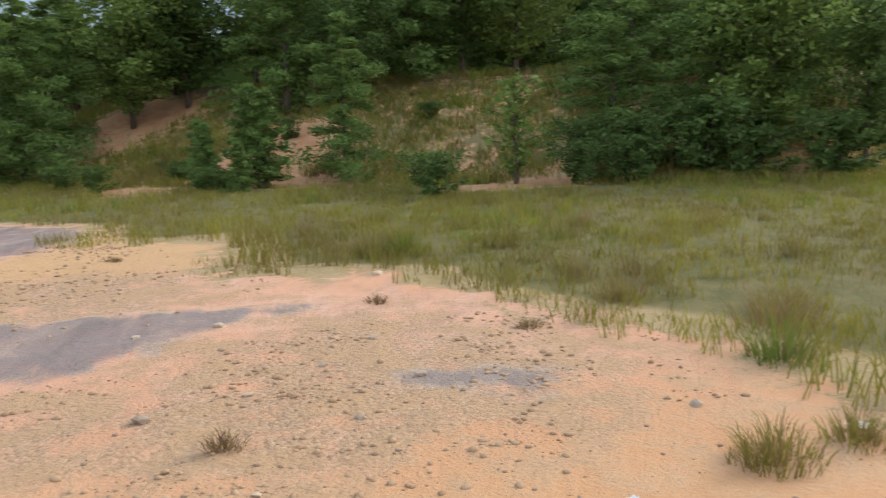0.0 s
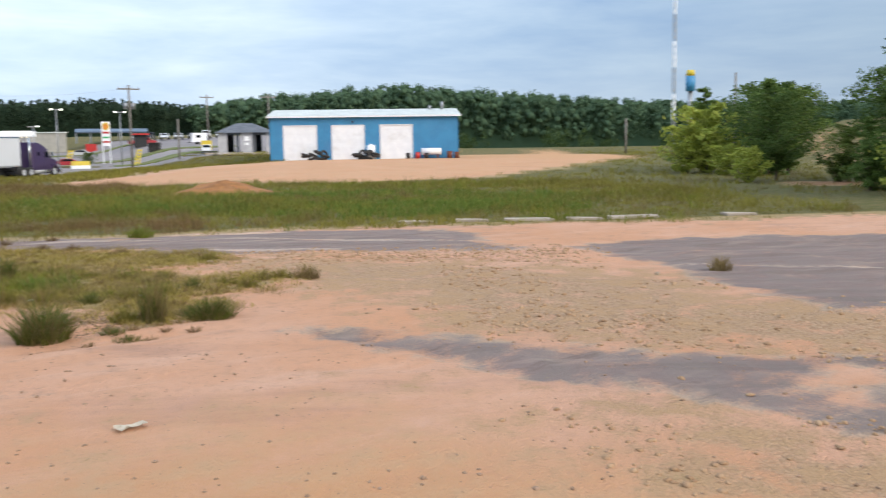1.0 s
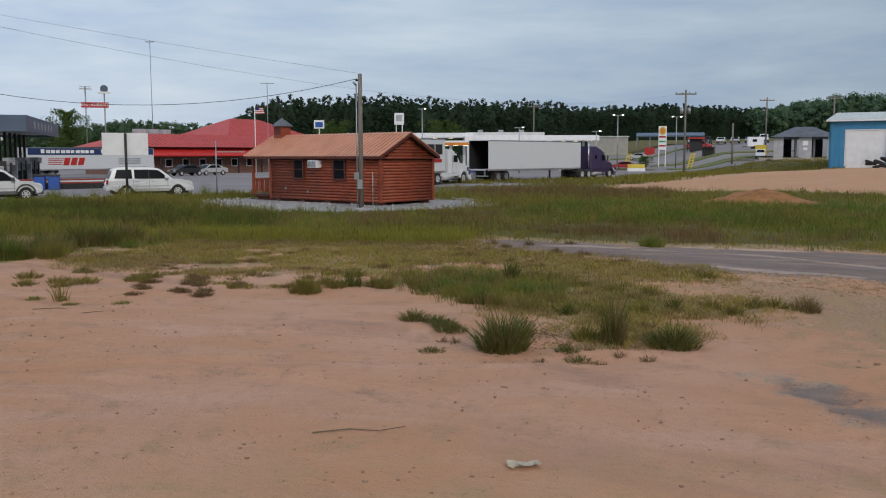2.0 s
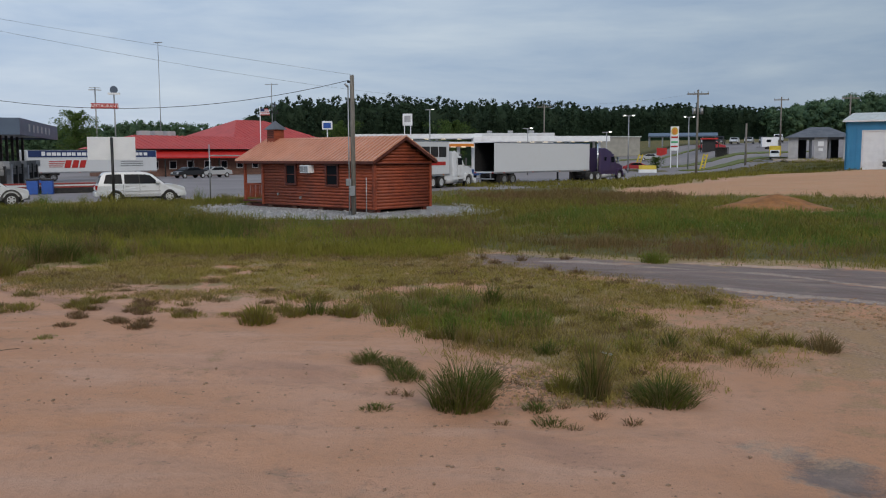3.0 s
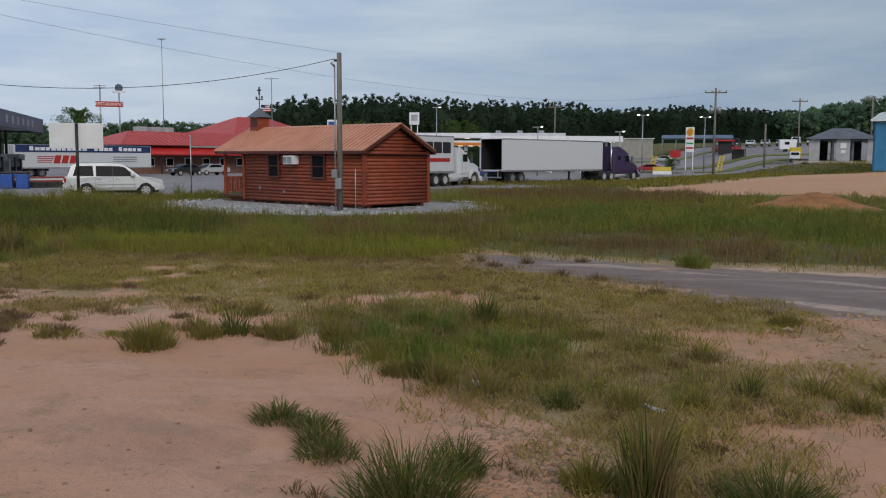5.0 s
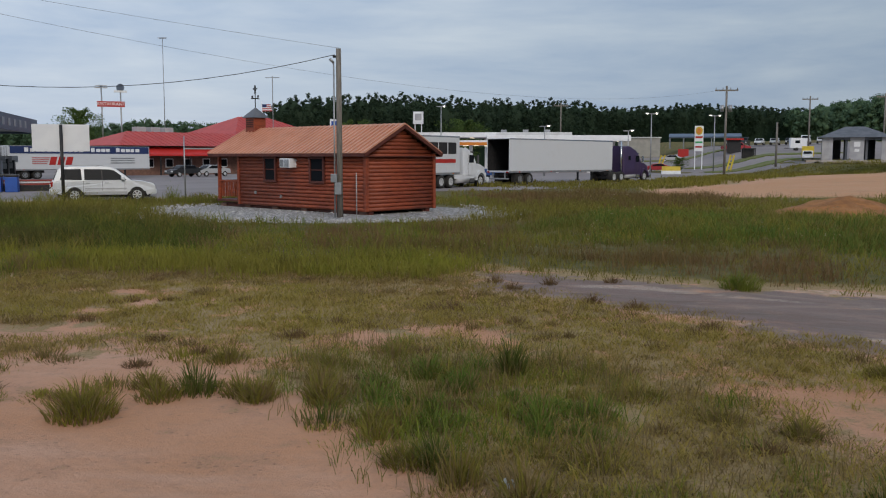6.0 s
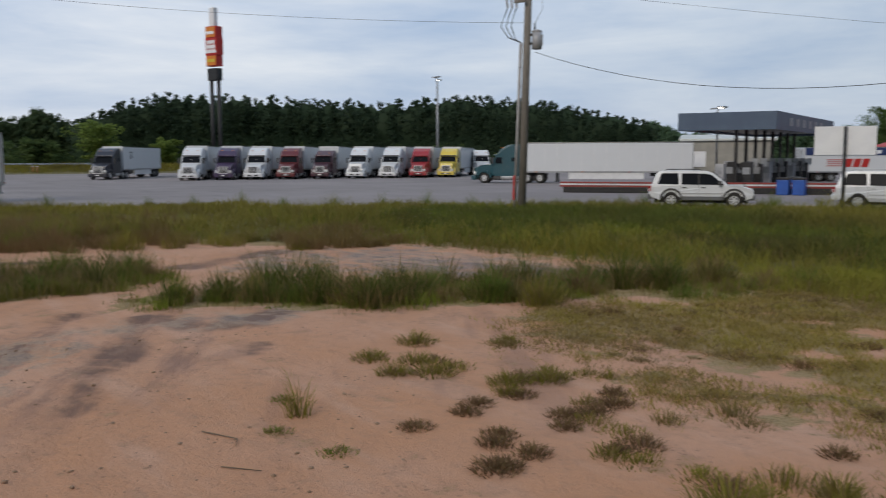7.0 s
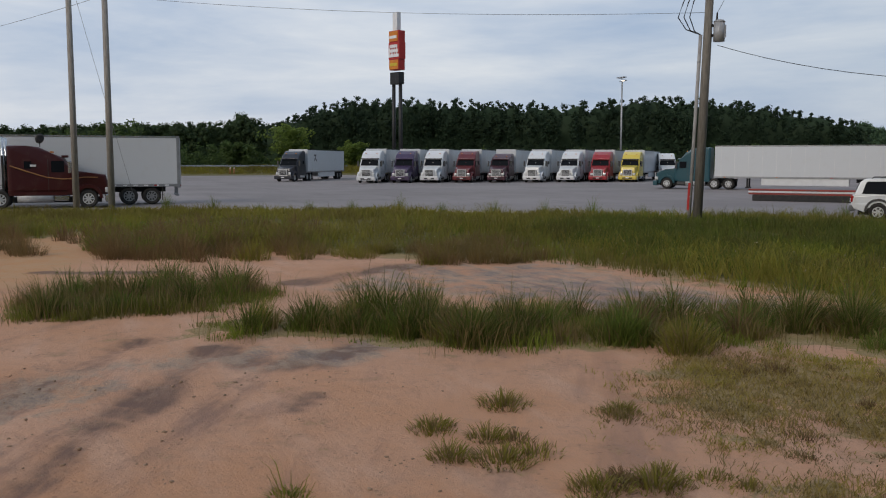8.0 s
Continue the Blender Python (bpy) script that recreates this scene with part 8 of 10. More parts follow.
for q in (-0.6, 0.6):
    part("post", C((q, 0, 0), (q, 0, 9), 0.1), M["white"], ms)
part("box_panel", B(-0.95, 0.95, -0.25, 0.25, 8.6, 10.9, bevel=0.05), M["white"], ms)
part("emblem", B(-0.6, 0.6, -0.3, -0.25, 9.3, 10.5), M["greyblock"], ms)
m2 = thing("motel_sign", -38.5, 190.0, 0, 5, "small blue and white sign on a post", "sign")
part("post", C((0, 0, 0), (0, 0, 9), 0.12), M["white"], m2)
part("box_panel", B(-1.1, 1.1, -0.25, 0.25, 8.4, 10.2, bevel=0.05), M["white"], m2)
part("emblem", B(-0.8, 0.8, -0.3, -0.25, 8.7, 9.8), M["binblue"], m2)


# ---- fuel station across the lot ----
def flat_canopy(name, x, y, rz, w, d, z0, z1, fascia, label, cols=4):
    top = thing(name, x, y, 0, rz, label, "canopy", "fuel station canopies")
    part("roof_slab", B(0, w, 0, d, z0, z1, bevel=0.04), M["white"], top, "white flat canopy roof")
    part("fascia_band", B(-0.04, w + 0.04, -0.04, 0.0, z0, z0 + (z1 - z0) * 0.6), M[fascia], top)
    for i in range(cols):
        for yy in (1.5, d - 1.5):
            xx = 1.5 + (w - 3) * i / max(1, cols - 1)
            part("column", B(xx - 0.2, xx + 0.2, yy - 0.2, yy + 0.2, 0, z0), M["white"], top)
    for i in range(cols * 2):
        xx = 1.0 + (w - 2) * i / (cols * 2 - 1)
        part("downlight", B(xx - 0.35, xx + 0.35, d / 2 - 0.35, d / 2 + 0.35, z0 - 0.06, z0 - 0.005), M["dim"], top, "lit ceiling light")
    return top


flat_canopy("forecourt_canopy", -26.0, 153.2, 4, 22, 8, 5.7, 6.5, "white", "white flat forecourt canopy on slim columns")
flat_canopy("forecourt_canopy", -5.4, 152.0, 4, 23, 9, 5.1, 6.0, "white", "long white forecourt canopy with lit ceiling", 5)
flat_canopy("forecourt_canopy", -11.5, 132.0, 2, 9.5, 6, 4.1, 4.8, "orange", "low canopy with an orange band and lit ceiling", 3)
sb = thing("station_shop", -5.8, 170.0, 0, 0, "white flat-roofed shop behind the fuel canopy", "building")
part("wall", B(0, 14.6, 0, 10, 0, 6.2), M["offwhite"], sb)
part("parapet", B(-0.2, 14.8, -0.2, 10.2, 6.2, 6.95, bevel=0.05), M["offwhite"], sb)
part("shop_window", B(1, 13.6, -0.06, 0.02, 0.8, 3.2), M["darkglass"], sb)
for i in range(3):
    part("roof_unit", B(2 + i * 4, 3.0 + i * 4, 3, 4.0, 6.95, 7.5, bevel=0.05), M["grey"], sb, "grey roof air handler")
zz = float(height(26.8, 219))
rb = thing("low_white_building", 22.0, 219.5, zz - 0.2, -5, "long low white building beyond the forecourt", "building")
part("wall", B(0, 9.6, 0, 6, 0, 2.6 + 4.6 - zz), M["cream"], rb)
part("roof", B(-0.3, 9.9, -0.3, 6.3, 2.6 + 4.6 - zz, 2.8 + 4.6 - zz, bevel=0.04), M["paleroof"], rb)
zz = float(height(41, 217))
hb = thing("open_shed", 33.4, 218.4, zz, -11, "long low open shed with a blue sheet roof", "shed")
part("roof", P([(0, 7.0 - zz), (0, 7.25 - zz), (3, 8.0 - zz), (6, 7.25 - zz), (6, 7.0 - zz)], -16, 0), M["canopy"], hb).matrix_basis = pose(0, 0, 0, 0, 0, 90)
for i in range(6):
    for q in (0.3, 5.5):
        part("post", B(0.1 + i * 3.1, 0.3 + i * 3.1, q, q + 0.2, -0.3, 7.1 - zz), M["grey"], hb)


def on_ground(kind, x, y, rz, label, category, group=""):
    return thing(kind, x, y, float(height(x, y)) + 0.05, rz, label, category, group)


for x, y, rz in ((23.2, 162.0, -5), (32.3, 151.0, 8)):
    rp = on_ground("loading_ramp", x, y, rz, "yellow metal ramp frame standing on edge", "ramp", "yellow ramps")
    for q in (-0.3, 0.3):
        part("rail", C((q, 0, 0), (q + 0.75, 0.4, 2.6), 0.13, 0.13, 6), M["yellow"], rp)
    for k in range(5):
        part("rung", C((-0.3 + 0.14 * k + 0.07, 0.08 * k + 0.04, 0.4 + 0.5 * k), (0.3 + 0.14 * k + 0.07, 0.08 * k + 0.04, 0.4 + 0.5 * k), 0.06, 0.06, 6), M["yellow"], rp)
br = thing("traffic_barrier", 22.5, 144.2, 0.0, -2, "yellow plastic barrier with a white lower half", "barrier")
part("upper_body", P([(-0.25, 0.5), (-0.15, 1.15), (0.15, 1.15), (0.25, 0.5)], -1.35, 1.35, 0.04), M["yellow"], br).matrix_basis = pose(0, 0, 0, 0, 0, 90)
part("base", P([(-0.4, 0.0), (-0.28, 0.5), (0.28, 0.5), (0.4, 0.0)], -1.4, 1.4, 0.04), M["offwhite"], br, "white base").matrix_basis = pose(0, 0, 0, 0, 0, 90)
rc = on_ground("steel_container", 34.2, 203.0, -8, "red steel shipping container at the far lot", "container")
part("body", B(-1.1, 1.1, 0, 2.4, 0, 1.7, bevel=0.04), M["red"], rc)
for k in range(6):
    part("rib", B(-1.0 + 0.36 * k, -0.88 + 0.36 * k, -0.05, 0.0, 0.1, 1.6), M["red"], rc)
kk = on_ground("drive_kiosk", 39.6, 180.0, -8, "small dark kiosk with a red flat roof", "kiosk")
part("body", B(-1.2, 1.2, 0, 2.4, 0, 2.4), M["black"], kk)
part("roof", B(-1.6, 1.6, -0.7, 3.0, 2.4, 2.7, bevel=0.04), M["red"], kk, "red flat roof")
for q in (-1.7, 1.7):
    part("post", B(q - 0.08, q + 0.08, -0.6, -0.44, 0, 2.4), M["black"], kk)
tl = on_ground("equipment_crate", 38.3, 163.0, 0, "black slatted crate on the forecourt", "crate")
for k in range(6):
    part("slat", B(-1.0 + 0.38 * k, -0.86 + 0.38 * k, 0, 0.06, 0, 1.6), M["black"], tl)
part("back_panel", B(-1.05, 1.05, 0.9, 1.0, 0, 1.6), M["black"], tl)
part("top_rail", B(-1.05, 1.08, -0.02, 0.9, 1.6, 1.7), M["black"], tl)
bx = on_ground("box_trailer", 48.2, 174.5, -6, "white boxed trailer with a small dark window", "trailer")
part("body", B(0, 4.2, 0, 2.3, 0.7, 3.2, bevel=0.06), M["white"], bx)
part("window", B(1.2, 2.4, -0.02, 0.02, 1.9, 2.6), M["darkglass"], bx)
for q in (-0.0, 2.3):
    bm = bmesh.new()
    bmesh.ops.create_cone(bm, cap_ends=True, segments=16, radius1=0.42, radius2=0.42, depth=0.25, matrix=pose(1.6, q, 0.42, 90, 0, 0))
    part("wheel", bm, M["rubber"], bx)
part("drawbar", B(-1.3, 0.1, 1.05, 1.25, 0.6, 0.75), M["black"], bx)
bx.scale = (0.68, 0.7, 0.72)


# ---- blue workshop ----
def workshop():
    z = 1.08
    top = thing("blue_workshop", 38.5, 105.0, z, -27.9, "blue sheet-metal workshop with three white roller doors", "workshop")
    w, d, h, doors = 23.6, 15.0, 5.35, [(0.076, 0.245), (0.33, 0.496), (0.586, 0.752)]
    edges = [0] + [q * w for dd in doors for q in dd] + [w]
    for i in range(0, len(edges), 2):
        a, c = edges[i], edges[i + 1]
        part("wall_panel", B(a, c, 0, 0.15, 0, h), M["bluewall"], top, "blue ribbed sheet")
        k_ = int((c - a) / 0.45)
        for j in range(k_):
            part("wall_rib", B(a + 0.2 + j * 0.45, a + 0.28 + j * 0.45, -0.035, 0.0, 0.05, h - 0.05), M["bluewall"], top)
    for i, (a, c) in enumerate(doors):
        part("lintel_panel", B(a * w, c * w, 0, 0.15, 4.25, h), M["bluewall"], top)
        dr = part("roller_door", B(a * w, c * w, 0.06, 0.12, 0, 4.25), M["white"], top, "white sectional roller door")
        for j in range(8):
            part("door_section", B(a * w + 0.02, c * w - 0.02, 0.035, 0.06, 0.03 + j * 0.53, 0.53 + j * 0.53), M["white"], dr)
        part("door_frame", ring_frame(a * w, c * w, 0.0, 4.25, 0.12, -0.03, 0.03), M["offwhite"], top)
    gable = [(0, 0), (d, 0), (d, h), (d / 2, h + 1.0), (0, h)]
    part("side_wall", P(gable, -0.15, 0.0), M["bluewall"], top).matrix_basis = pose(0, 0, 0, 0, 0, 90)
    part("side_wall", P(gable, -w, -w + 0.15), M["bluewall"], top).matrix_basis = pose(0, 0, 0, 0, 0, 90)
    part("rear_wall", B(0.15, w - 0.15, d - 0.15, d, 0, h), M["bluewall"], top)
    rf = part("roof", P([(-0.35, h - 0.02), (-0.35, h + 0.16), (d / 2, h + 1.25), (d + 0.35, h + 0.16), (d + 0.35, h - 0.02), (d / 2, h + 1.05)], -w - 0.3, 0.3), M["paleroof"], top, "pale low-pitched sheet roof")
    rf.matrix_basis = pose(0, 0, 0, 0, 0, 90)
    for j in range(28):
        bm = bmesh.new()
        a, c = Vector((0.1 + j * 0.86, -0.33, h + 0.18)), Vector((0.1 + j * 0.86, d / 2, h + 1.27))
        boxm(bm, Matrix.Translation((a + c) / 2) @ (c - a).to_track_quat("Y", "Z").to_matrix().to_4x4() @ Matrix.Diagonal((0.05, (c - a).length, 0.05, 1)))
        part("roof_rib", bm, M["paleroof"], top)
    part("gutter", B(-0.3, w + 0.3, -0.5, -0.35, h - 0.05, h + 0.12), M["white"], top)
    for q in (0.93, 0.86):
        part("roof_vent", C((q * w, d * 0.42, h + 0.9), (q * w, d * 0.42, h + (2.1 if q > 0.9 else 1.6)), 0.2, None, 10), M["grey"], top, smooth=True)
    part("wall_lamp", B(10.2, 10.5, -0.25, 0, 4.6, 4.85, bevel=0.03), M["black"], top)
    return top


workshop()
ca, sa = math.cos(radians(-27.9)), math.sin(radians(-27.9))


def at_shop(u, v):
    return 38.5 + u * ca - v * sa, 105.0 + u * sa + v * ca


def tyre_pile(u, v, k_, seed):
    g = random.Random(seed)
    x, y = at_shop(u, v)
    pile = thing("tyre_pile", x, y, float(height(x, y)), -27.9, "heap of worn black truck tyres outside the workshop", "tyres", "tyre heaps")
    for i in range(k_):
        bm = bmesh.new()
        r0 = 0.5
        rings = []
        for a in range(18):
            t_ = 2 * math.pi * a / 18
            rings.append([((r0 + 0.14 * math.cos(q)) * math.cos(t_), (r0 + 0.14 * math.cos(q)) * math.sin(t_), 0.15 * math.sin(q)) for q in (2 * math.pi * m_ / 8 for m_ in range(8))])
        rings.append(rings[0])
        skin(bm, rings, False)
        bmesh.ops.remove_doubles(bm, verts=bm.verts, dist=0.001)
        t2 = part("tyre", bm, M["rubber"], pile, smooth=True)
        t2.matrix_basis = pose(-1.1 + (i % 4) * 0.72 + g.uniform(-0.1, 0.1), g.uniform(-0.3, 0.3), 0.2 + 0.42 * (i // 4) + (0.3 if i % 3 == 0 else 0), g.choice([0, 20, 75]), g.uniform(-15, 15), g.uniform(0, 90))


tyre_pile(5.8, -1.6, 8, 1)
tyre_pile(12.0, -1.7, 8, 2)
x, y = at_shop(12.6, -0.9)
bt = thing("white_tank", x, y, float(height(x, y)), -27.9, "upright white plastic tank by the wall", "tank")
part("body", C((0, 0, 0), (0, 0, 1.75), 0.52, None, 18), M["white"], bt, smooth=True)
part("cap", C((0, 0, 1.75), (0, 0, 1.9), 0.2, None, 12), M["white"], bt)
x, y = at_shop(20.1, -1.0)
ht = thing("fuel_tank", x, y, float(height(x, y)), -27.9, "white horizontal tank on a rusty cradle", "tank")
part("barrel", C((-1.25, 0, 0.85), (1.25, 0, 0.85), 0.42, None, 18), M["white"], ht, smooth=True)
for q in (-0.8, 0.8):
    part("cradle", B(q - 0.1, q + 0.1, -0.45, 0.45, 0, 0.5), M["rust"], ht)
for k_, (u, v, s_, m_) in enumerate(((18.4, -1.1, 0.5, "red"), (17.2, -1.0, 0.45, "black"), (22.4, -0.9, 0.55, "rust"), (19.5, -1.5, 0.4, "black"), (23.3, -0.8, 0.5, "rust"))):
    x, y = at_shop(u, v)
    dr = thing("scrap_drum", x, y, float(height(x, y)), 0, "small %s metal drum among the scrap" % {"red": "red", "black": "black", "rust": "rusty"}[m_], "drum", "scrap by the workshop")
    part("barrel", C((0, 0, 0), (0, 0, s_ * 1.5), s_ * 0.6, None, 14), M[m_], dr, smooth=True)
    part("rim", C((0, 0, s_ * 1.5 - 0.02), (0, 0, s_ * 1.5 + 0.04), s_ * 0.64, None, 14), M[m_], dr)


# ---- open wash bays ----
def wash_bays():
    top = thing("wash_bays", 42.6, 139.5, 2.1, -17, "grey open-fronted wash bays with a hipped roof", "building")
    w, d, h = 8.6, 7.0, 3.2
    for q0, q1 in ((0, 1.4), (3.6, 5.4), (7.6, 8.6)):
        part("pier", B(q0, q1, 0, 0.4, 0, h), M["greyblock"], top)
    # dividers and beam take dark roof grey: the bays' inner shade put into colour
    for q in (0.0, 3.0, 5.6, 8.3):
        part("dividing_wall", B(q, q + 0.3, 0.4, d, 0, h), M["greyroof_shade"], top)
    # part-width dark panels, added so the openings look shaded inside
    for q0, q1 in ((0.3, 2.6), (5.9, 7.2)):
        part("back_wall", B(q0, q1, d - 0.3, d, 0, h), M["greyroof_shade"], top)
    part("beam", B(0, w, 0.05, 0.45, h - 0.35, h + 0.002), M["greyroof_shade"], top)
    part("roof", hip(bmesh.new(), -0.6, w + 0.6, -0.6, d + 0.6, h, h + 1.6, 3.6), M["greyroof_shade"], top, "grey shingle hip roof")
    for q in (4.1,):
        part("notice", B(q, q + 0.8, -0.03, 0, 1.9, 2.6), M["white"], top, "white notice board")
        part("notice", B(q + 0.1, q + 0.7, -0.03, 0, 1.2, 1.6), M["white"], top, "white notice board")
    part("floor_slab", B(-2, w + 2, -4, d, -0.3, 0.06), M["concrete"], top)
    return top


wash_bays()

ep = pole("utility_pole", 66.5, 30.6, 15.5, 0.28, "weathered tall wooden pole rising behind the trees")
# ---- radio tower and painted tank ----
tw = thing("radio_tower", 178.8, 173.4, float(height(178.8, 173.4)), 0, "slim red and white lattice radio tower", "tower")
for s_ in range(9):
    bm = bmesh.new()
    z0, z1 = s_ * 7.0, (s_ + 1) * 7.0
    for a in range(3):
        p = (0.55 * math.cos(a * 2.094), 0.55 * math.sin(a * 2.094))
        q = (0.55 * math.cos((a + 1) * 2.094), 0.55 * math.sin((a + 1) * 2.094))
        tube(bm, (*p, z0), (*p, z1), 0.10, None, 6)
        for j in range(4):
            tube(bm, (*p, z0 + j * 1.75), (*q, z0 + (j + 1) * 1.75), 0.06, None, 5)
    part("lattice_section", bm, M["white"] if s_ % 2 else M["grey"], tw)
wt = thing("painted_tank", 167.1, 156.6, float(height(167.1, 156.6)), 0, "blue cylinder with a yellow top rising over the trees", "tank")
part("shaft", C((0, 0, 0), (0, 0, 13.6), 0.6, None, 14), M["grey"], wt, smooth=True)
part("drum", C((0, 0, 13.5), (0, 0, 17.2), 1.15, None, 18), M["bluewall"], wt, smooth=True)
part("cap", C((0, 0, 17.2), (0, 0, 18.6), 1.15, 0.9, 18), M["yellow"], wt, smooth=True)

# ---- vehicles ----
PAINT = {k: paint("paint_" + k, c) for k, c in dict(white=(0.66, 0.68, 0.70), purple=(0.050, 0.028, 0.080), maroon=(0.13, 0.014, 0.018), plum=(0.060, 0.014, 0.026), red=(0.34, 0.02, 0.028),
         yellow=(0.68, 0.52, 0.08), teal=(0.006, 0.065, 0.085), slate=(0.018, 0.021, 0.034), wine=(0.05, 0.004, 0.005), silver=(0.42, 0.43, 0.44), gunmetal=(0.13, 0.135, 0.14), black=(0.02, 0.02, 0.022), blue=(0.03, 0.09, 0.25)).items()}
TRAILER_W = paint("trailer_white", (0.60, 0.625, 0.65), (0.53, 0.525, 0.51), 0.45)
LAMP_CLEAR = mat("clear_lamp_lens", (0.75, 0.76, 0.76), (0.6, 0.62, 0.62), 8, 60, 0.15, 0.2, 0.02)
LAMP_RED = mat("red_lamp_lens", (0.36, 0.015, 0.015), (0.28, 0.012, 0.012), 8, 60, 0.2, 0, 0.02)
PLASTIC = mat("dark_grey_plastic", (0.06, 0.06, 0.062), (0.09, 0.088, 0.085), 5, 50, 0.7)


def tyre_bm(r, w):
    prof = [(r * 0.56, -w * 0.42), (r * 0.84, -w * 0.5), (r * 0.96, -w * 0.44), (r, -w * 0.3), (r, w * 0.3), (r * 0.96, w * 0.44), (r * 0.84, w * 0.5), (r * 0.56, w * 0.42)]
    rings = []
    for a in range(24):
        t_ = 2 * math.pi * a / 24
        rings.append([(q * math.cos(t_), y_, q * math.sin(t_)) for q, y_ in prof])
    rings.append(rings[0])
    bm = skin(bmesh.new(), rings, False)
    bmesh.ops.remove_doubles(bm, verts=bm.verts, dist=0.0005)
    tube(bm, (0, -w * 0.3, 0), (0, w * 0.2, 0), r * 0.57, None, 20)
    return bm


def rim_bm(r, w, spokes):
    """Open rim: outer ring, spokes and hub, with the dark well showing between."""
    rings = []
    for a in range(24):
        t_ = 2 * math.pi * a / 24
        rings.append([(q * r * math.cos(t_), y_ * w, q * r * math.sin(t_)) for q, y_ in ((0.58, 0.28), (0.60, 0.43), (0.52, 0.43), (0.50, 0.30))])
    rings.append(rings[0])
    bm = skin(bmesh.new(), rings, False)
    bmesh.ops.remove_doubles(bm, verts=bm.verts, dist=0.0005)
    tube(bm, (0, w * 0.2, 0), (0, w * 0.46, 0), r * 0.2, r * 0.15, 12)
    for k_ in range(spokes):
        a = 2 * math.pi * k_ / spokes
        boxm(bm, Matrix.Translation((r * 0.35 * math.cos(a), w * 0.36, r * 0.35 * math.sin(a))) @ Matrix.Rotation(-a, 4, "Y") @ Matrix.Diagonal((r * 0.36, w * 0.1, r * 1.25 / spokes, 1)))
    return bm


WHEELS = {}


def wheel(parent, x, y, r, w, rim, spokes=8):
    """A wheel on its axle end: tyre with the rim under it; alike wheels share their shape."""
    key = (r, w, rim, spokes)
    if key not in WHEELS:
        t_ = part("wheel", tyre_bm(r, w), M["rubber"], parent, "black tyre", True)
        k_ = part("rim", rim_bm(r, w, spokes), M[rim], t_, "bright metal rim")
        WHEELS[key] = (t_.data, k_.data)
    else:
        t_ = tagged(new("wheel", WHEELS[key][0]), "black tyre")
        t_.parent = parent
        k_ = tagged(new("rim", WHEELS[key][1]), "metal rim")
        k_.parent = t_
    t_.matrix_basis = pose(x, y, r, 0, 0, 0 if y > 0 else 180)
    return t_


def taper(bm, z0, z1, k_, hood=None):
    for v in bm.verts:
        s = min(1, max(0, (v.co.z - z0) / (z1 - z0)))
        v.co.y *= 1 - k_ * s
    return bm


def pinch(bm, x0, x1, k_):
    """Narrows a body towards x1."""
    for v in bm.verts:
        s = min(1, max(0, (v.co.x - x0) / (x1 - x0)))
        v.co.y *= 1 - k_ * s * s
    return bm


def arch(cx, r, z, n=9):
    return [(cx + r * math.cos(t_), z + r * math.sin(t_)) for t_ in np.linspace(0, math.pi, n)]


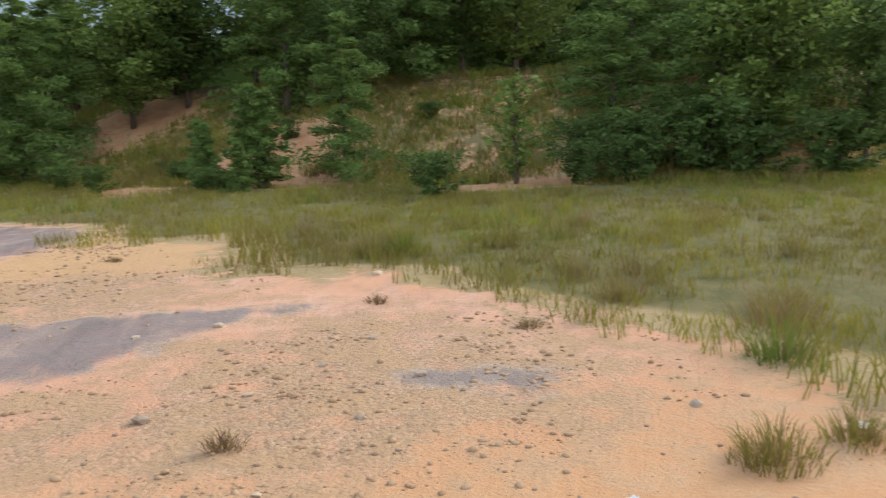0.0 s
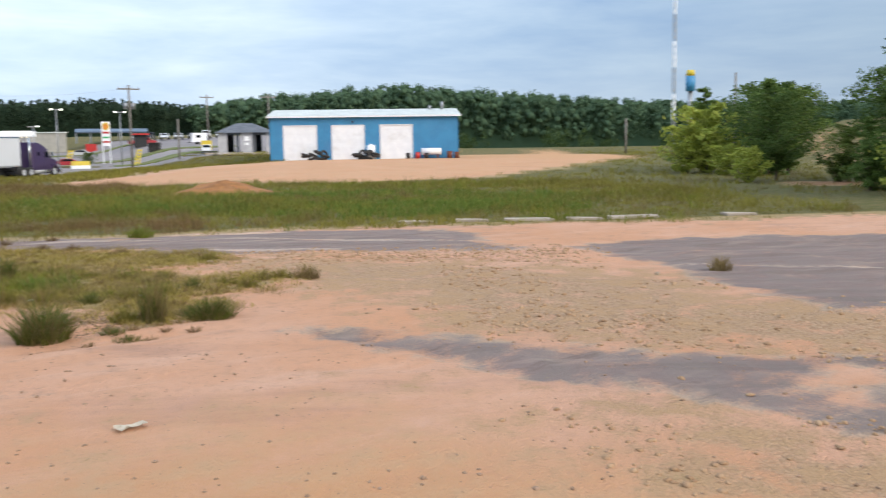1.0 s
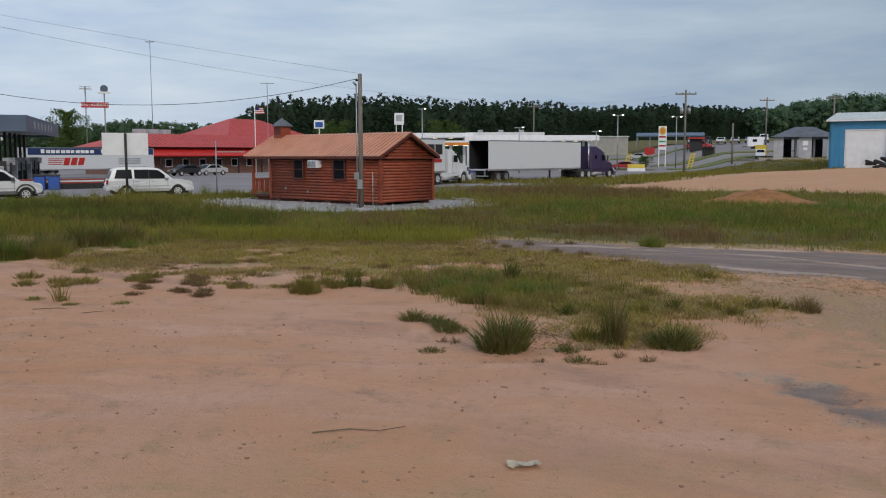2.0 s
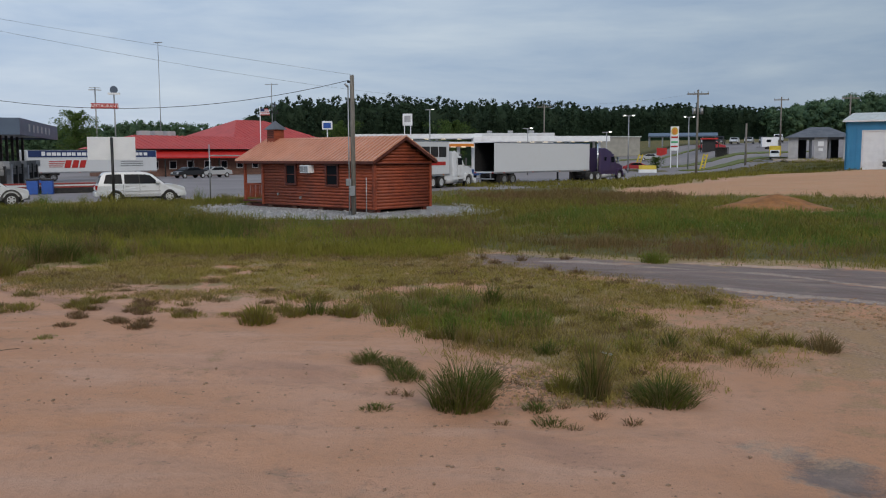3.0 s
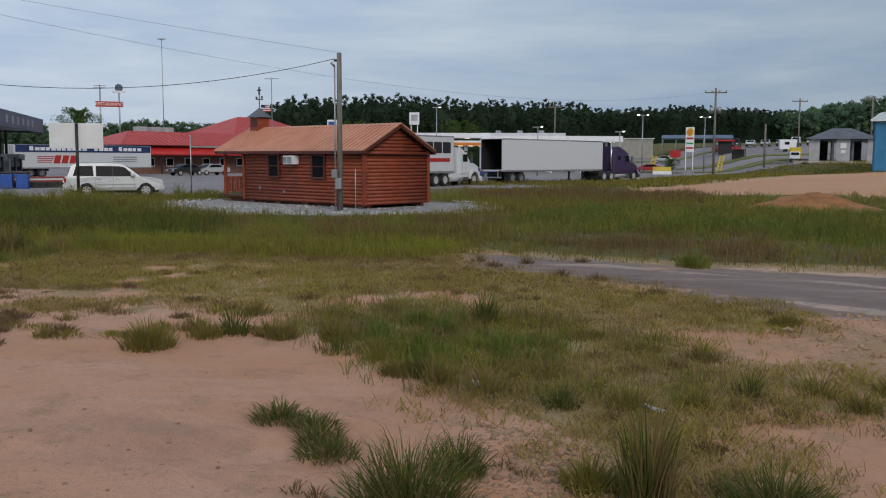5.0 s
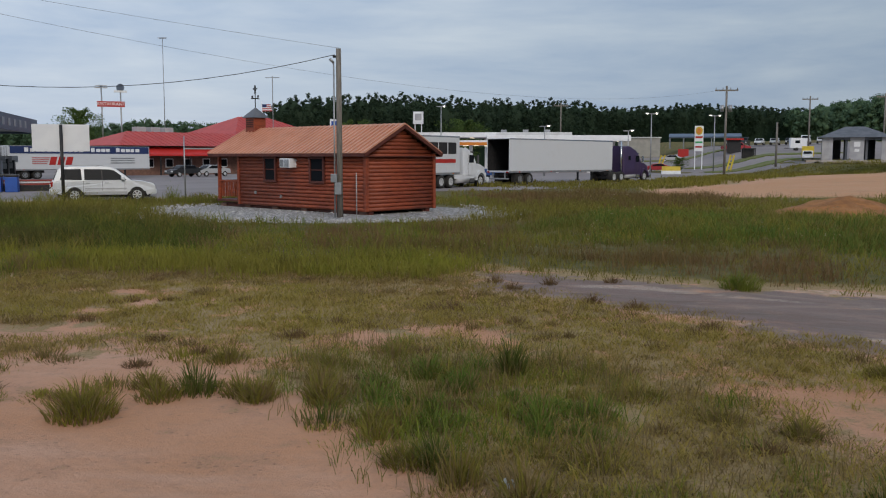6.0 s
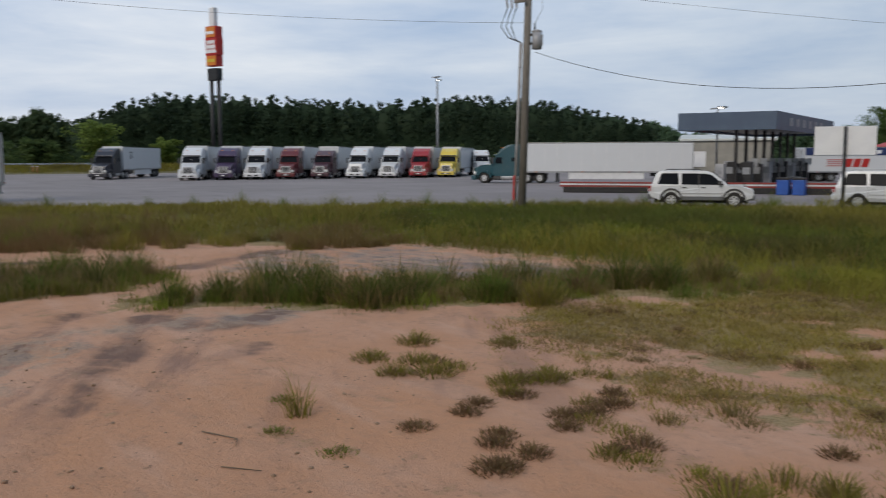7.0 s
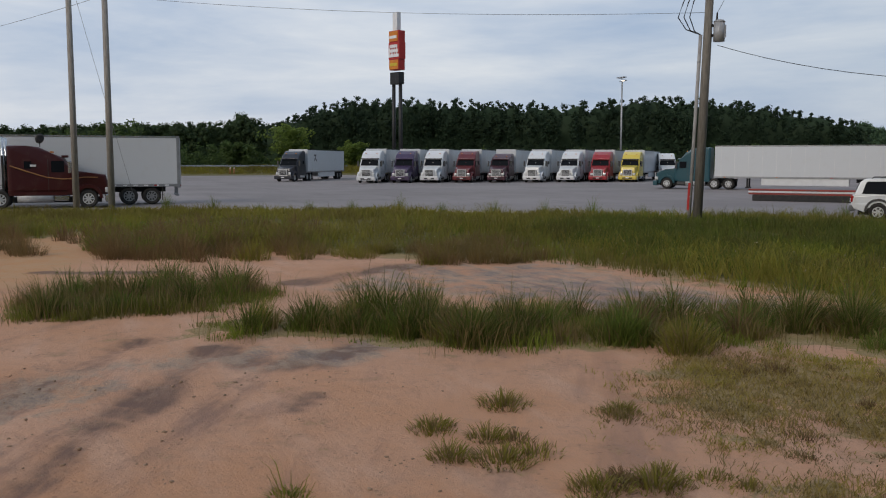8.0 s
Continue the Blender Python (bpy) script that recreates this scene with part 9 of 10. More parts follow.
def suv(x, y, rz, ln, label, lower):
    """Large wagon: rear at the origin's back, nose to +x."""
    top = thing("parked_suv", x, y, 0, rz, label, "car", "parked white wagons")
    W = 1.0
    k_ = ln / 5.2
    fa, ra = 4.22 * k_, 1.12 * k_
    trim = PLASTIC if lower != "white" else PAINT["white"]
    out = [(0.1, 0.52), (0.0, 0.74), (0.02, 1.0), (0.07, 1.16), (2.0 * k_, 1.19), (3.85 * k_, 1.17), (4.6 * k_, 1.11), (5.0 * k_, 1.02), (5.17 * k_, 0.9), (5.2 * k_, 0.70), (5.14 * k_, 0.46)]
    under = [(fa + 0.50, 0.46)] + arch(fa, 0.48, 0.44) + [(fa - 0.50, 0.40), (ra + 0.50, 0.40)] + arch(ra, 0.48, 0.44) + [(ra - 0.50, 0.48)]
    body = pinch(pinch(P(out + under, -W, W, 0.09, 3), 4.2 * k_, 5.3 * k_, 0.17), 0.5, -0.2, 0.1)
    for v in body.verts:
        v.co.y *= 1 - 0.05 * abs(v.co.z - 0.85)
    part("body", body, PAINT["white"], top, "white paint with road dust")
    gh = [(0.10, 1.1), (0.34, 1.72), (0.50, 1.86), (0.9, 1.90), (2.6 * k_, 1.91), (3.0 * k_, 1.86), (3.25 * k_, 1.75), (4.02 * k_, 1.13), (4.02 * k_, 1.08)]
    part("cabin", taper(P(gh, -W + 0.03, W - 0.03, 0.08, 3), 1.12, 1.9, 0.19), PAINT["white"], top)
    front = [(2.52 * k_, 1.19), (2.50 * k_, 1.76), (2.86 * k_, 1.75), (3.10 * k_, 1.70), (3.72 * k_, 1.19)]
    rear = [(1.62 * k_, 1.20), (1.62 * k_, 1.77), (2.45 * k_, 1.765), (2.47 * k_, 1.19)]
    quarter = [(0.44, 1.22), (0.60, 1.73), (0.68, 1.77), (1.46 * k_, 1.775), (1.50 * k_, 1.20)]
    for side in (1, -1):
        for nm, pts in (("front_window", front), ("rear_window", rear), ("quarter_window", quarter)):
            part(nm, taper(P(pts, side * (W - 0.08), side * (W - 0.021)), 1.12, 1.9, 0.19), M["darkglass"], top, "dark tinted glass")
        part("pillar_trim", taper(P([(2.44 * k_, 1.2), (2.44 * k_, 1.76), (2.53 * k_, 1.76), (2.53 * k_, 1.2)], side * (W - 0.07), side * (W - 0.024)), 1.12, 1.9, 0.19), M["black"], top)
        mr = part("mirror", B(3.42 * k_, 3.62 * k_, side * 1.0, side * 1.22, 1.20, 1.40, bevel=0.05), trim, top)
        part("mirror_foot", B(3.48 * k_, 3.58 * k_, side * 0.93, side * 1.02, 1.19, 1.25), PLASTIC, mr)
        part("sill_cladding", B(ra + 0.5, fa - 0.5, side * 0.96, side * 1.02, 0.40, 0.60, bevel=0.02), PAINT["gunmetal"] if lower != "white" else PAINT["silver"], top)
        part("side_moulding", B(ra + 0.52, fa - 0.52, side * 0.985, side * 1.012, 0.72, 0.78, bevel=0.01), PAINT["silver"], top)
        for q in (1.68 * k_, 2.62 * k_):
            part("door_handle", B(q, q + 0.2, side * 0.975, side * 1.015, 1.02, 1.07, bevel=0.01), PLASTIC if lower != "white" else PAINT["silver"], top)
        for q in (1.55 * k_, 2.49 * k_, 3.6 * k_):
            part("door_seam", B(q, q + 0.014, side * 0.97, side * 1.0, 0.46, 1.16), PLASTIC, top)
        for ax in (fa, ra):
            part("wheel_well", prism(bmesh.new(), arch(ax, 0.485, 0.44, 13), side * 0.62, side * 0.90), M["black"], top)
            if lower != "white":
                part("wheel_arch", prism(bmesh.new(), arch(ax, 0.575, 0.44) + arch(ax, 0.475, 0.44)[::-1], side * 0.93, side * 1.03), trim, top, "dark plastic arch")
            wheel(top, ax, side * 0.86, 0.40, 0.27, "alloy", 6)
        part("headlight", B(4.92 * k_, 5.13 * k_, side * 0.52, side * 0.80, 0.82, 1.0, bevel=0.04), LAMP_CLEAR, top)
        part("tail_light", B(-0.02, 0.22, side * 0.76, side * 0.955, 0.84, 1.12, bevel=0.03), LAMP_RED, top, "red tail lamp")
        part("roof_rail", bent(bmesh.new(), [(0.8, side * 0.70, 1.88), (0.9, side * 0.70, 1.96), (2.5 * k_, side * 0.70, 1.97), (2.65 * k_, side * 0.70, 1.89)], 0.022), PLASTIC if lower != "white" else PAINT["silver"], top)
    for q in (1.2, 2.3):
        part("roof_bar", B(q, q + 0.06, -0.7, 0.7, 1.93, 1.97), PLASTIC, top)
    part("windscreen", windscreen(3.26 * k_, 1.76, 3.98 * k_, 1.17, 0.72, 0.86), M["darkglass"], top, "dark glass")
    part("rear_glass", windscreen(0.33, 1.70, 0.15, 1.22, 0.68, 0.8), M["darkglass"], top, "dark glass")
    part("front_bumper", pinch(B(4.85 * k_, 5.26 * k_, -0.90, 0.90, 0.40, 0.70, bevel=0.09), 4.9 * k_, 5.3 * k_, 0.14), PAINT["gunmetal"] if lower != "white" else PAINT["white"], top)
    part("rear_bumper", B(-0.09, 0.2, -0.94, 0.94, 0.44, 0.72, bevel=0.07), PAINT["gunmetal"] if lower != "white" else PAINT["white"], top)
    part("grille", B(5.06 * k_, 5.2 * k_, -0.42, 0.42, 0.72, 0.98, bevel=0.03), M["steel"], top)
    part("number_plate", B(-0.06, 0.0, -0.26, 0.26, 0.82, 0.97), M["white"], top)
    part("underbody", B(0.3, 4.9 * k_, -0.75, 0.75, 0.26, 0.6), M["black"], top)
    return top


def windscreen(x0, z0, x1, z1, w0, w1):
    bm = bmesh.new()
    a = Vector((x1 - x0, 0, z1 - z0)).normalized()
    nrm = Vector((a.z, 0, -a.x))
    if nrm.z < 0:
        nrm = -nrm
    vs = []
    for o in (0.0, 0.025):
        vs.append([bm.verts.new(Vector(p) + nrm * o) for p in ((x0, -w0, z0), (x0, w0, z0), (x1, w1, z1), (x1, -w1, z1))])
    lo, hi = vs
    bm.faces.new(hi)
    bm.faces.new(lo[::-1])
    for i in range(4):
        bm.faces.new((lo[i], lo[(i + 1) % 4], hi[(i + 1) % 4], hi[i]))
    return bm


def tractor(x, y, rz, colour, label, sleeper=True, stacks=False, roof=3.75, skirt=True, flat_nose=False, group="highway trucks"):
    """Conventional highway tractor, bumper at the origin, nose to +x."""
    top = thing("truck_tractor", x, y, 0, rz, label, "truck", group)
    col = PAINT[colour]
    hz = 2.0 if flat_nose else 1.9
    hood = [(-0.28, 0.75), (-0.22, 1.3), (-0.36, 1.62 if not flat_nose else 1.85), (-1.2, hz - 0.04), (-2.2, hz + 0.12), (-2.2, 0.8)]
    part("hood", pinch(P(hood, -0.98, 0.98, 0.12), -1.6, -0.1, 0.14), col, top)
    end = -5.35 if sleeper else -3.9
    cab = [(-2.05, 0.72), (-2.0, 2.0), (-2.5, 2.78), (-3.1, roof - 0.42), (-3.75, roof - 0.08), (-4.4 if sleeper else -3.8, roof), (end, roof), (end, 0.72)]
    part("cab", taper(P(cab, -1.21, 1.21, 0.2, 3), 2.2, roof, 0.09), col, top, smooth=False)
    ws = part("windscreen", windscreen(-2.47, 2.72, -2.02, 2.06, 0.98, 1.08), M["darkglass"], top, "dark split windscreen")
    part("windscreen_bar", B(-2.3, -2.2, -0.03, 0.03, 2.3, 2.46), col, ws)
    part("sun_visor", B(-2.62, -2.28, -1.05, 1.05, 2.80, 2.93, bevel=0.03), PLASTIC if colour in ("white", "yellow") else col, top)
    part("grille", B(-0.24, -0.10, -0.56, 0.56, 0.80, 1.56, bevel=0.04), M["black"], top, "dark grille with bright bars")
    gr = part("grille_surround", ring_frame_x(-0.11, -0.05, 0.48, 0.84, 1.50), M["alloy"], top, "bright surround")
    for i in range(4):
        part("grille_bar", B(-0.11, -0.06, -0.48, 0.48, 0.95 + i * 0.14, 0.985 + i * 0.14), M["alloy"], gr)
    # black strip low on the bumper and black box beneath: painted-in shadow
    part("air_intake", B(-0.02, 0.05, -0.62, 0.62, 0.42, 0.58), M["black"], top)
    part("underside_panel", B(-7.4, -0.6, -0.8, 0.8, 0.32, 0.60), M["black"], top, "black box for the shade under the truck")
    part("bumper", pinch(B(-0.42, 0.04, -1.2, 1.2, 0.32, 0.78, bevel=0.07), -0.4, 0.1, 0.1), M["steel"] if stacks else col, top)
    part("number_plate", B(0.04, 0.055, -0.2, 0.2, 0.48, 0.6), M["white"], top)
    part("chassis", B(-7.7, -0.4, -0.42, 0.42, 0.72, 0.98), M["black"], top)
    part("fifth_wheel", C((-6.35, 0, 0.98), (-6.35, 0, 1.14), 0.5, None, 14), M["black"], top)
    for side in (1, -1):
        part("headlight", B(-0.42, -0.16, side * 0.62, side * 0.96, 0.86, 1.16, bevel=0.05), LAMP_CLEAR, top, "clear headlamp")
        bm = prism(bmesh.new(), arch(-1.3, 0.78, 0.55) + arch(-1.3, 0.60, 0.55)[::-1], side * 0.74, side * 1.2)
        part("front_fender", bm, col, top)
        part("side_window", B(-3.15, -2.5, side * 1.195, side * 1.225, 2.0, 2.62, bevel=0.01), M["darkglass"], top, "dark glass")
        if sleeper:
            part("sleeper_window", B(-4.5, -4.15, side * 1.195, side * 1.225, 2.2, 2.6, bevel=0.01), M["darkglass"], top, "dark glass")
        part("door_seam", B(-3.32, -3.30, side * 1.2, side * 1.218, 0.95, 2.7), PLASTIC, top)
        part("mirror", B(-2.3, -2.14, side * 1.36, side * 1.52, 1.95, 2.62, bevel=0.03), M["steel"] if stacks else PLASTIC, top)
        part("mirror_arm", C((-2.3, side * 1.2, 2.5), (-2.22, side * 1.4, 2.5), 0.02), M["black"], top)
        part("fuel_tank", C((-4.9, side * 0.9, 0.66), (-3.1, side * 0.9, 0.66), 0.32, None, 16), M["alloy"], top, "polished fuel tank", True)
        part("step", B(-3.05, -2.3, side * 0.85, side * 1.18, 0.42, 0.72, bevel=0.03), M["steel"] if stacks else PLASTIC, top)
        if skirt:
            part("side_skirt", B(-5.3, -2.4, side * 1.17, side * 1.21, 0.72, 1.02), col, top)
        if stacks:
            part("exhaust_stack", C((end - 0.18, side * 0.98, 0.9), (end - 0.18, side * 0.98, roof + 0.45), 0.09, None, 10), M["steel"], top, "chrome exhaust stack", True)
        part("marker_lamp", B(-3.2, -3.05, side * 0.6, side * 0.72, roof - 0.38, roof - 0.3), M["orange"], top)
        wheel(top, -1.3, side * 0.98, 0.52, 0.3, "alloy")
        for ax in (-5.75, -7.05):
            wheel(top, ax, side * 0.94, 0.52, 0.6, "alloy")
    return top


def ring_frame_x(x0, x1, w, z0, z1):
    bm = bmesh.new()
    box(bm, x0, x1, -w - 0.08, w + 0.08, z1, z1 + 0.08)
    box(bm, x0, x1, -w - 0.08, w + 0.08, z0 - 0.08, z0)
    box(bm, x0, x1, -w - 0.08, -w, z0, z1)
    box(bm, x0, x1, w, w + 0.08, z0, z1)
    return bm


def trailer(x, y, rz, label, ln=16.15, doors_open=False, ribs=True, skirt=True, colour=None, cooler=False, slats=False, group="box trailers"):
    """Box trailer, front wall at the origin, body towards -x."""
    top = thing("box_trailer", x, y, 0, rz, label, "trailer", group)
    m_ = colour or TRAILER_W
    W = 1.295
    if doors_open:
        bm = box(bmesh.new(), -ln, 0, -W, -W + 0.05, 1.12, 4.1)
        box(bm, -ln, 0, W - 0.05, W, 1.12, 4.1)
        box(bm, -ln, 0, -W + 0.05, W - 0.05, 4.05, 4.1)
        box(bm, -ln, 0, -W + 0.05, W - 0.05, 1.12, 1.25)
        box(bm, -0.06, 0, -W + 0.05, W - 0.05, 1.25, 4.05)
        bodyp = part("body", bm, m_, top, "white panelled sides, open at the rear")
        # black sheets inside the box paint the shade of its open interior
        part("inner_lining", B(-5.2, -5.1, -W + 0.06, W - 0.06, 1.26, 4.04), M["black"], top, "black sheet for the shaded interior")
        part("lining_side", B(-ln + 0.02, -5.2, -W + 0.052, -W + 0.07, 1.26, 4.04), M["black"], top)
        part("lining_side", B(-ln + 0.02, -5.2, W - 0.07, W - 0.052, 1.26, 4.04), M["black"], top)
        part("lining_top", B(-ln + 0.02, -5.2, -W + 0.07, W - 0.07, 4.03, 4.045), M["black"], top)
        part("load_bar", B(-8.0, -7.9, -0.1, 0.02, 1.26, 4.0), M["grey"], top)
    else:
        bodyp = part("body", B(-ln, 0, -W, W, 1.12, 4.1, bevel=0.03), m_, top, "white panelled box body")
        part("rear_door", B(-ln - 0.05, -ln, -W + 0.06, -0.01, 1.2, 4.0, bevel=0.01), m_, top)
        part("rear_door", B(-ln - 0.05, -ln, 0.01, W - 0.06, 1.2, 4.0, bevel=0.01), m_, top)
        for q in (-0.9, -0.35, 0.35, 0.9):
            part("lock_rod", C((-ln - 0.08, q, 1.2), (-ln - 0.08, q, 4.0), 0.02, None, 6), M["steel"], top)
    for side in (1, -1):
        part("base_rail", B(-ln, 0, side * (W - 0.02), side * (W + 0.02), 1.08, 1.24), M["grey"], top, "grey base rail with rivets and lamps")
        part("top_rail", B(-ln, 0, side * (W - 0.02), side * (W + 0.015), 4.0, 4.11), M["steel"], top)
        if ribs:
            for i in range(int(ln / 1.22)):
                part("panel_seam", B(-0.6 - i * 1.22, -0.56 - i * 1.22, side * W, side * (W + 0.012), 1.24, 4.0), M["offwhite"], top)
        if slats:
            for i in range(13):
                part("side_slat", B(-ln + 0.35, -0.2, side * W, side * (W + 0.005), 1.34 + i * 0.205, 1.385 + i * 0.205), m_, top)
            part("corner_post", B(-ln - 0.02, -ln + 0.16, side * (W - 0.02), side * (W + 0.025), 1.0, 4.12), M["grey"], top)
            for i in range(int(ln / 0.6)):
                part("rail_rivet_plate", B(-0.5 - i * 0.6, -0.26 - i * 0.6, side * (W + 0.02), side * (W + 0.03), 1.12, 1.2), M["white"], top)
        for i in range(4):
            part("marker_lamp", B(-1 - i * 4.6, -0.85 - i * 4.6, side * (W + 0.02), side * (W + 0.035), 1.12, 1.2), M["red"] if i > 1 else M["orange"], top)
        if skirt:
            part("side_skirt", B(-ln + 4.6, -4.2, side * (W - 0.06), side * (W - 0.02), 0.45, 1.08), M["offwhite"], top, "pale side skirt")
        leg = part("landing_leg", B(-3.0, -2.85, side * 0.75, side * 0.9, 0.25, 1.12), M["black"], top)
        part("foot", B(-3.1, -2.75, side * 0.68, side * 0.97, 0.15, 0.25), M["black"], leg)
        part("mud_flap", B(-ln + 1.0, -ln + 1.03, side * 0.7, side * 1.25, 0.25, 1.05), M["rubber"], top)
        for ax in (-ln + 1.65, -ln + 2.95):
            wheel(top, ax, side * 0.94, 0.52, 0.6, "grey")
        part("tail_lamp", B(-ln - 0.07, -ln, side * 1.0, side * 1.2, 1.1, 1.2), LAMP_RED, top)
    part("underride_bar", B(-ln + 0.05, -ln + 0.2, -1.1, 1.1, 0.5, 0.62), M["grey"], top)
    for q in (-0.7, 0.7):
        part("bar_strut", B(-ln + 0.08, -ln + 0.18, q - 0.05, q + 0.05, 0.6, 1.1), M["grey"], top)
    part("slider_frame", B(-ln + 0.8, -ln + 4.0, -0.5, 0.5, 0.75, 1.08), M["black"], top)
    if cooler:
        part("cooling_unit", B(0, 0.45, -0.95, 0.95, 2.2, 3.9, bevel=0.06), M["white"], top, "white cooling unit")
    return top


def rig(x, y, rz, colour, label, **kw):
    """A tractor with its trailer coupled behind; both top-level."""
    t_ = tractor(x, y, rz, colour, label, **kw)
    a = radians(rz)
    tx, ty = x - 5.75 * math.cos(a), y - 5.75 * math.sin(a)
    return t_, trailer(tx, ty, rz, "white box trailer coupled to a highway tractor")


# two white wagons by the road
suv(-23.95, 54.25, 29.5, 5.25, "white long wagon with white bumpers parked beside the lot", "white")
suv(-30.8, 48.3, 40.0, 5.2, "white wagon with grey lower cladding parked at the lot's edge", "grey")

# angled truck row
ROW = [("white", 104, -99.6, 47.7), ("purple", 105, -99.2, 51.8), ("white", 106, -98.8, 55.4), ("maroon", 107, -98.2, 59.4), ("plum", 108, -97.3, 63.6), ("white", 109, -96.1, 67.9), ("white", 110, -95.3, 72.2), ("red", 112, -94.5, 76.4), ("yellow", 114, -94.0, 80.5)]
for i, (c, d_, x, y) in enumerate(ROW):
    view = math.degrees(math.atan2(14.7 - y, -0.9 - x))
    rig(x, y, view + (-13 if i < 7 else -9), c, {"white": "white", "purple": "dark purple", "maroon": "maroon", "plum": "dark plum", "red": "bright red", "yellow": "yellow"}[c] + " highway tractor parked in the angled row", roof=3.85 if i != 4 else 3.55, flat_nose=c in ("yellow", "white") and i in (5, 8), group="angled truck row")
tractor(-102.1, 93.2, -32, "white", "white highway tractor parked behind the row", group="angled truck row")
_, st_ = rig(-110.0, 40.3, -34, "slate", "dark slate highway tractor standing on the lot", roof=3.85)
for x0, z0, ln_, tilt in ((-3.0, 3.35, 0.9, 0), (-2.9, 2.9, 0.85, 50), (-3.35, 2.75, 0.6, -35)):
    part("emblem", B(-ln_ / 2, ln_ / 2, 0, 0.012, -0.09, 0.09), M["black"], st_, "dark emblem on the side wall").matrix_basis = pose(x0, 1.305, z0, 0, tilt, 0)

# teal truck beside the pumps
tractor(-72.4, 68.6, 220.6, "teal", "teal highway tractor with an aerodynamic sleeper", roof=3.95, flat_nose=False)
trailer(-68.0, 72.35, 220.6, "long white box trailer behind the teal tractor")
# dark red truck and the trailer standing behind it
rt = tractor(-55.1, 17.53, 88, "wine", "dark red highway tractor with orange stripe and stacks", roof=3.45, stacks=True, flat_nose=True)
trailer(-58.6, 5.38, 268, "white ribbed box trailer standing beyond the red tractor", skirt=False, ribs=False, slats=True)
# trucks behind the cabin
tractor(13.3, 105.0, 51.5, "purple", "deep purple highway tractor pulling a white trailer", roof=3.6, stacks=True)
trailer(8.7, 100.6, 51.5, "white trailer with rear doors open and black sheet for the shaded interior", doors_open=True, skirt=False, ribs=False)
vr = tractor(-2.95, 85.0, 60, "white", "white highway day-cab tractor behind the log cabin", roof=3.22, sleeper=False)
vt = trailer(-5.3, 81.1, 60, "white box trailer with large dark lettering", skirt=False)
for q, w_ in ((-0.5, 1.1), (-1.75, 1.1), (-3.0, 1.1)):
    part("lettering_bar", B(q - w_, q, -1.325, -1.31, 2.7, 3.6), M["black"], vt, "bold black lettering")
part("lettering_bar", B(-3.4, -0.6, -1.325, -1.31, 2.0, 2.3), M["red"], vt, "small red lettering")
# liveried trailer in front of the restaurant
pf = trailer(-44.65, 111.8, 53.7, "pale grey trailer with a navy band of lettering", ln=16.2, ribs=False, skirt=False, cooler=False)
pf.scale = (1.0, 1.0, 0.88)
part("livery_band", B(-16.1, -0.1, -1.33, -1.305, 3.15, 4.02), M["navy"], pf, "navy blue band")
for x0_, k_ in ((-14.6, 11), (-7.2, 4), (-4.2, 5)):
    for i in range(k_):
        part("lettering_bar", B(x0_ + i * 0.6, x0_ + i * 0.6 + (0.5 if i % 3 else 0.42), -1.345, -1.33, 3.36, 3.78 if i else 3.88), M["white"], pf, "white lettering")
for i in range(3):
    part("logo_bar", P([(-12.0 + i * 0.9, 1.75), (-11.3 + i * 0.9, 1.75), (-11.05 + i * 0.9, 2.75), (-11.75 + i * 0.9, 2.75)], -1.335, -1.31), M["red"], pf, "slanted red logo block")
for i in range(4):
    part("logo_stripe", B(-13.8, -12.2 + 0.12 * i, -1.33, -1.31, 1.85 + i * 0.24, 1.94 + i * 0.24), M["red"], pf, "thin red stripe")
for i in range(3):
    part("caption_bar", B(-4.9, -1.9, -1.33, -1.31, 1.9 + i * 0.3, 2.02 + i * 0.3), M["grey"], pf, "small grey lettering")
# dressing of the red tractor: emblem, stripe, dish
part("door_emblem", B(-4.2, -3.9, -1.235, -1.222, 2.3, 2.42), M["offwhite"], rt, "small pale emblem")
part("headboard", B(-5.62, -5.5, -1.1, 1.1, 0.9, 2.9, bevel=0.02), M["black"], rt, "dark rear headboard")
part("side_stripe", bent(bmesh.new(), [(-5.2, -1.215, 2.35), (-4.4, -1.22, 2.05), (-3.4, -1.22, 1.72), (-2.6, -1.22, 1.62), (-2.1, -1.2, 1.64), (-1.5, -1.0, 1.72), (-0.8, -0.95, 1.7)], 0.04, 0.03, 6), M["stripe"], rt, "curved tan side stripe")
dish = thing("satellite_dish", -55.2, 13.8, 3.40, 200, "small dark satellite dish on the red tractor's roof", "dish")
bm = bmesh.new()
bmesh.ops.create_uvsphere(bm, u_segments=16, v_segments=8, radius=0.5, matrix=Matrix.Diagonal((0.25, 1, 1, 1)))
bmesh.ops.delete(bm, geom=[v for v in bm.verts if v.co.x > 0.02], context="VERTS")
bmesh.ops.solidify(bm, geom=list(bm.faces), thickness=0.02)
part("reflector", bm, PLASTIC, dish, smooth=True).matrix_basis = pose(0, 0, 0.75, 0, -25, 0)
part("mount", C((0, 0, 0), (0, 0, 0.6), 0.05), M["black"], dish)
part("feed_arm", C((0, 0, 0.5), (0.5, 0, 0.75), 0.02), M["black"], dish)
dish.scale = (0.5, 0.5, 0.6)


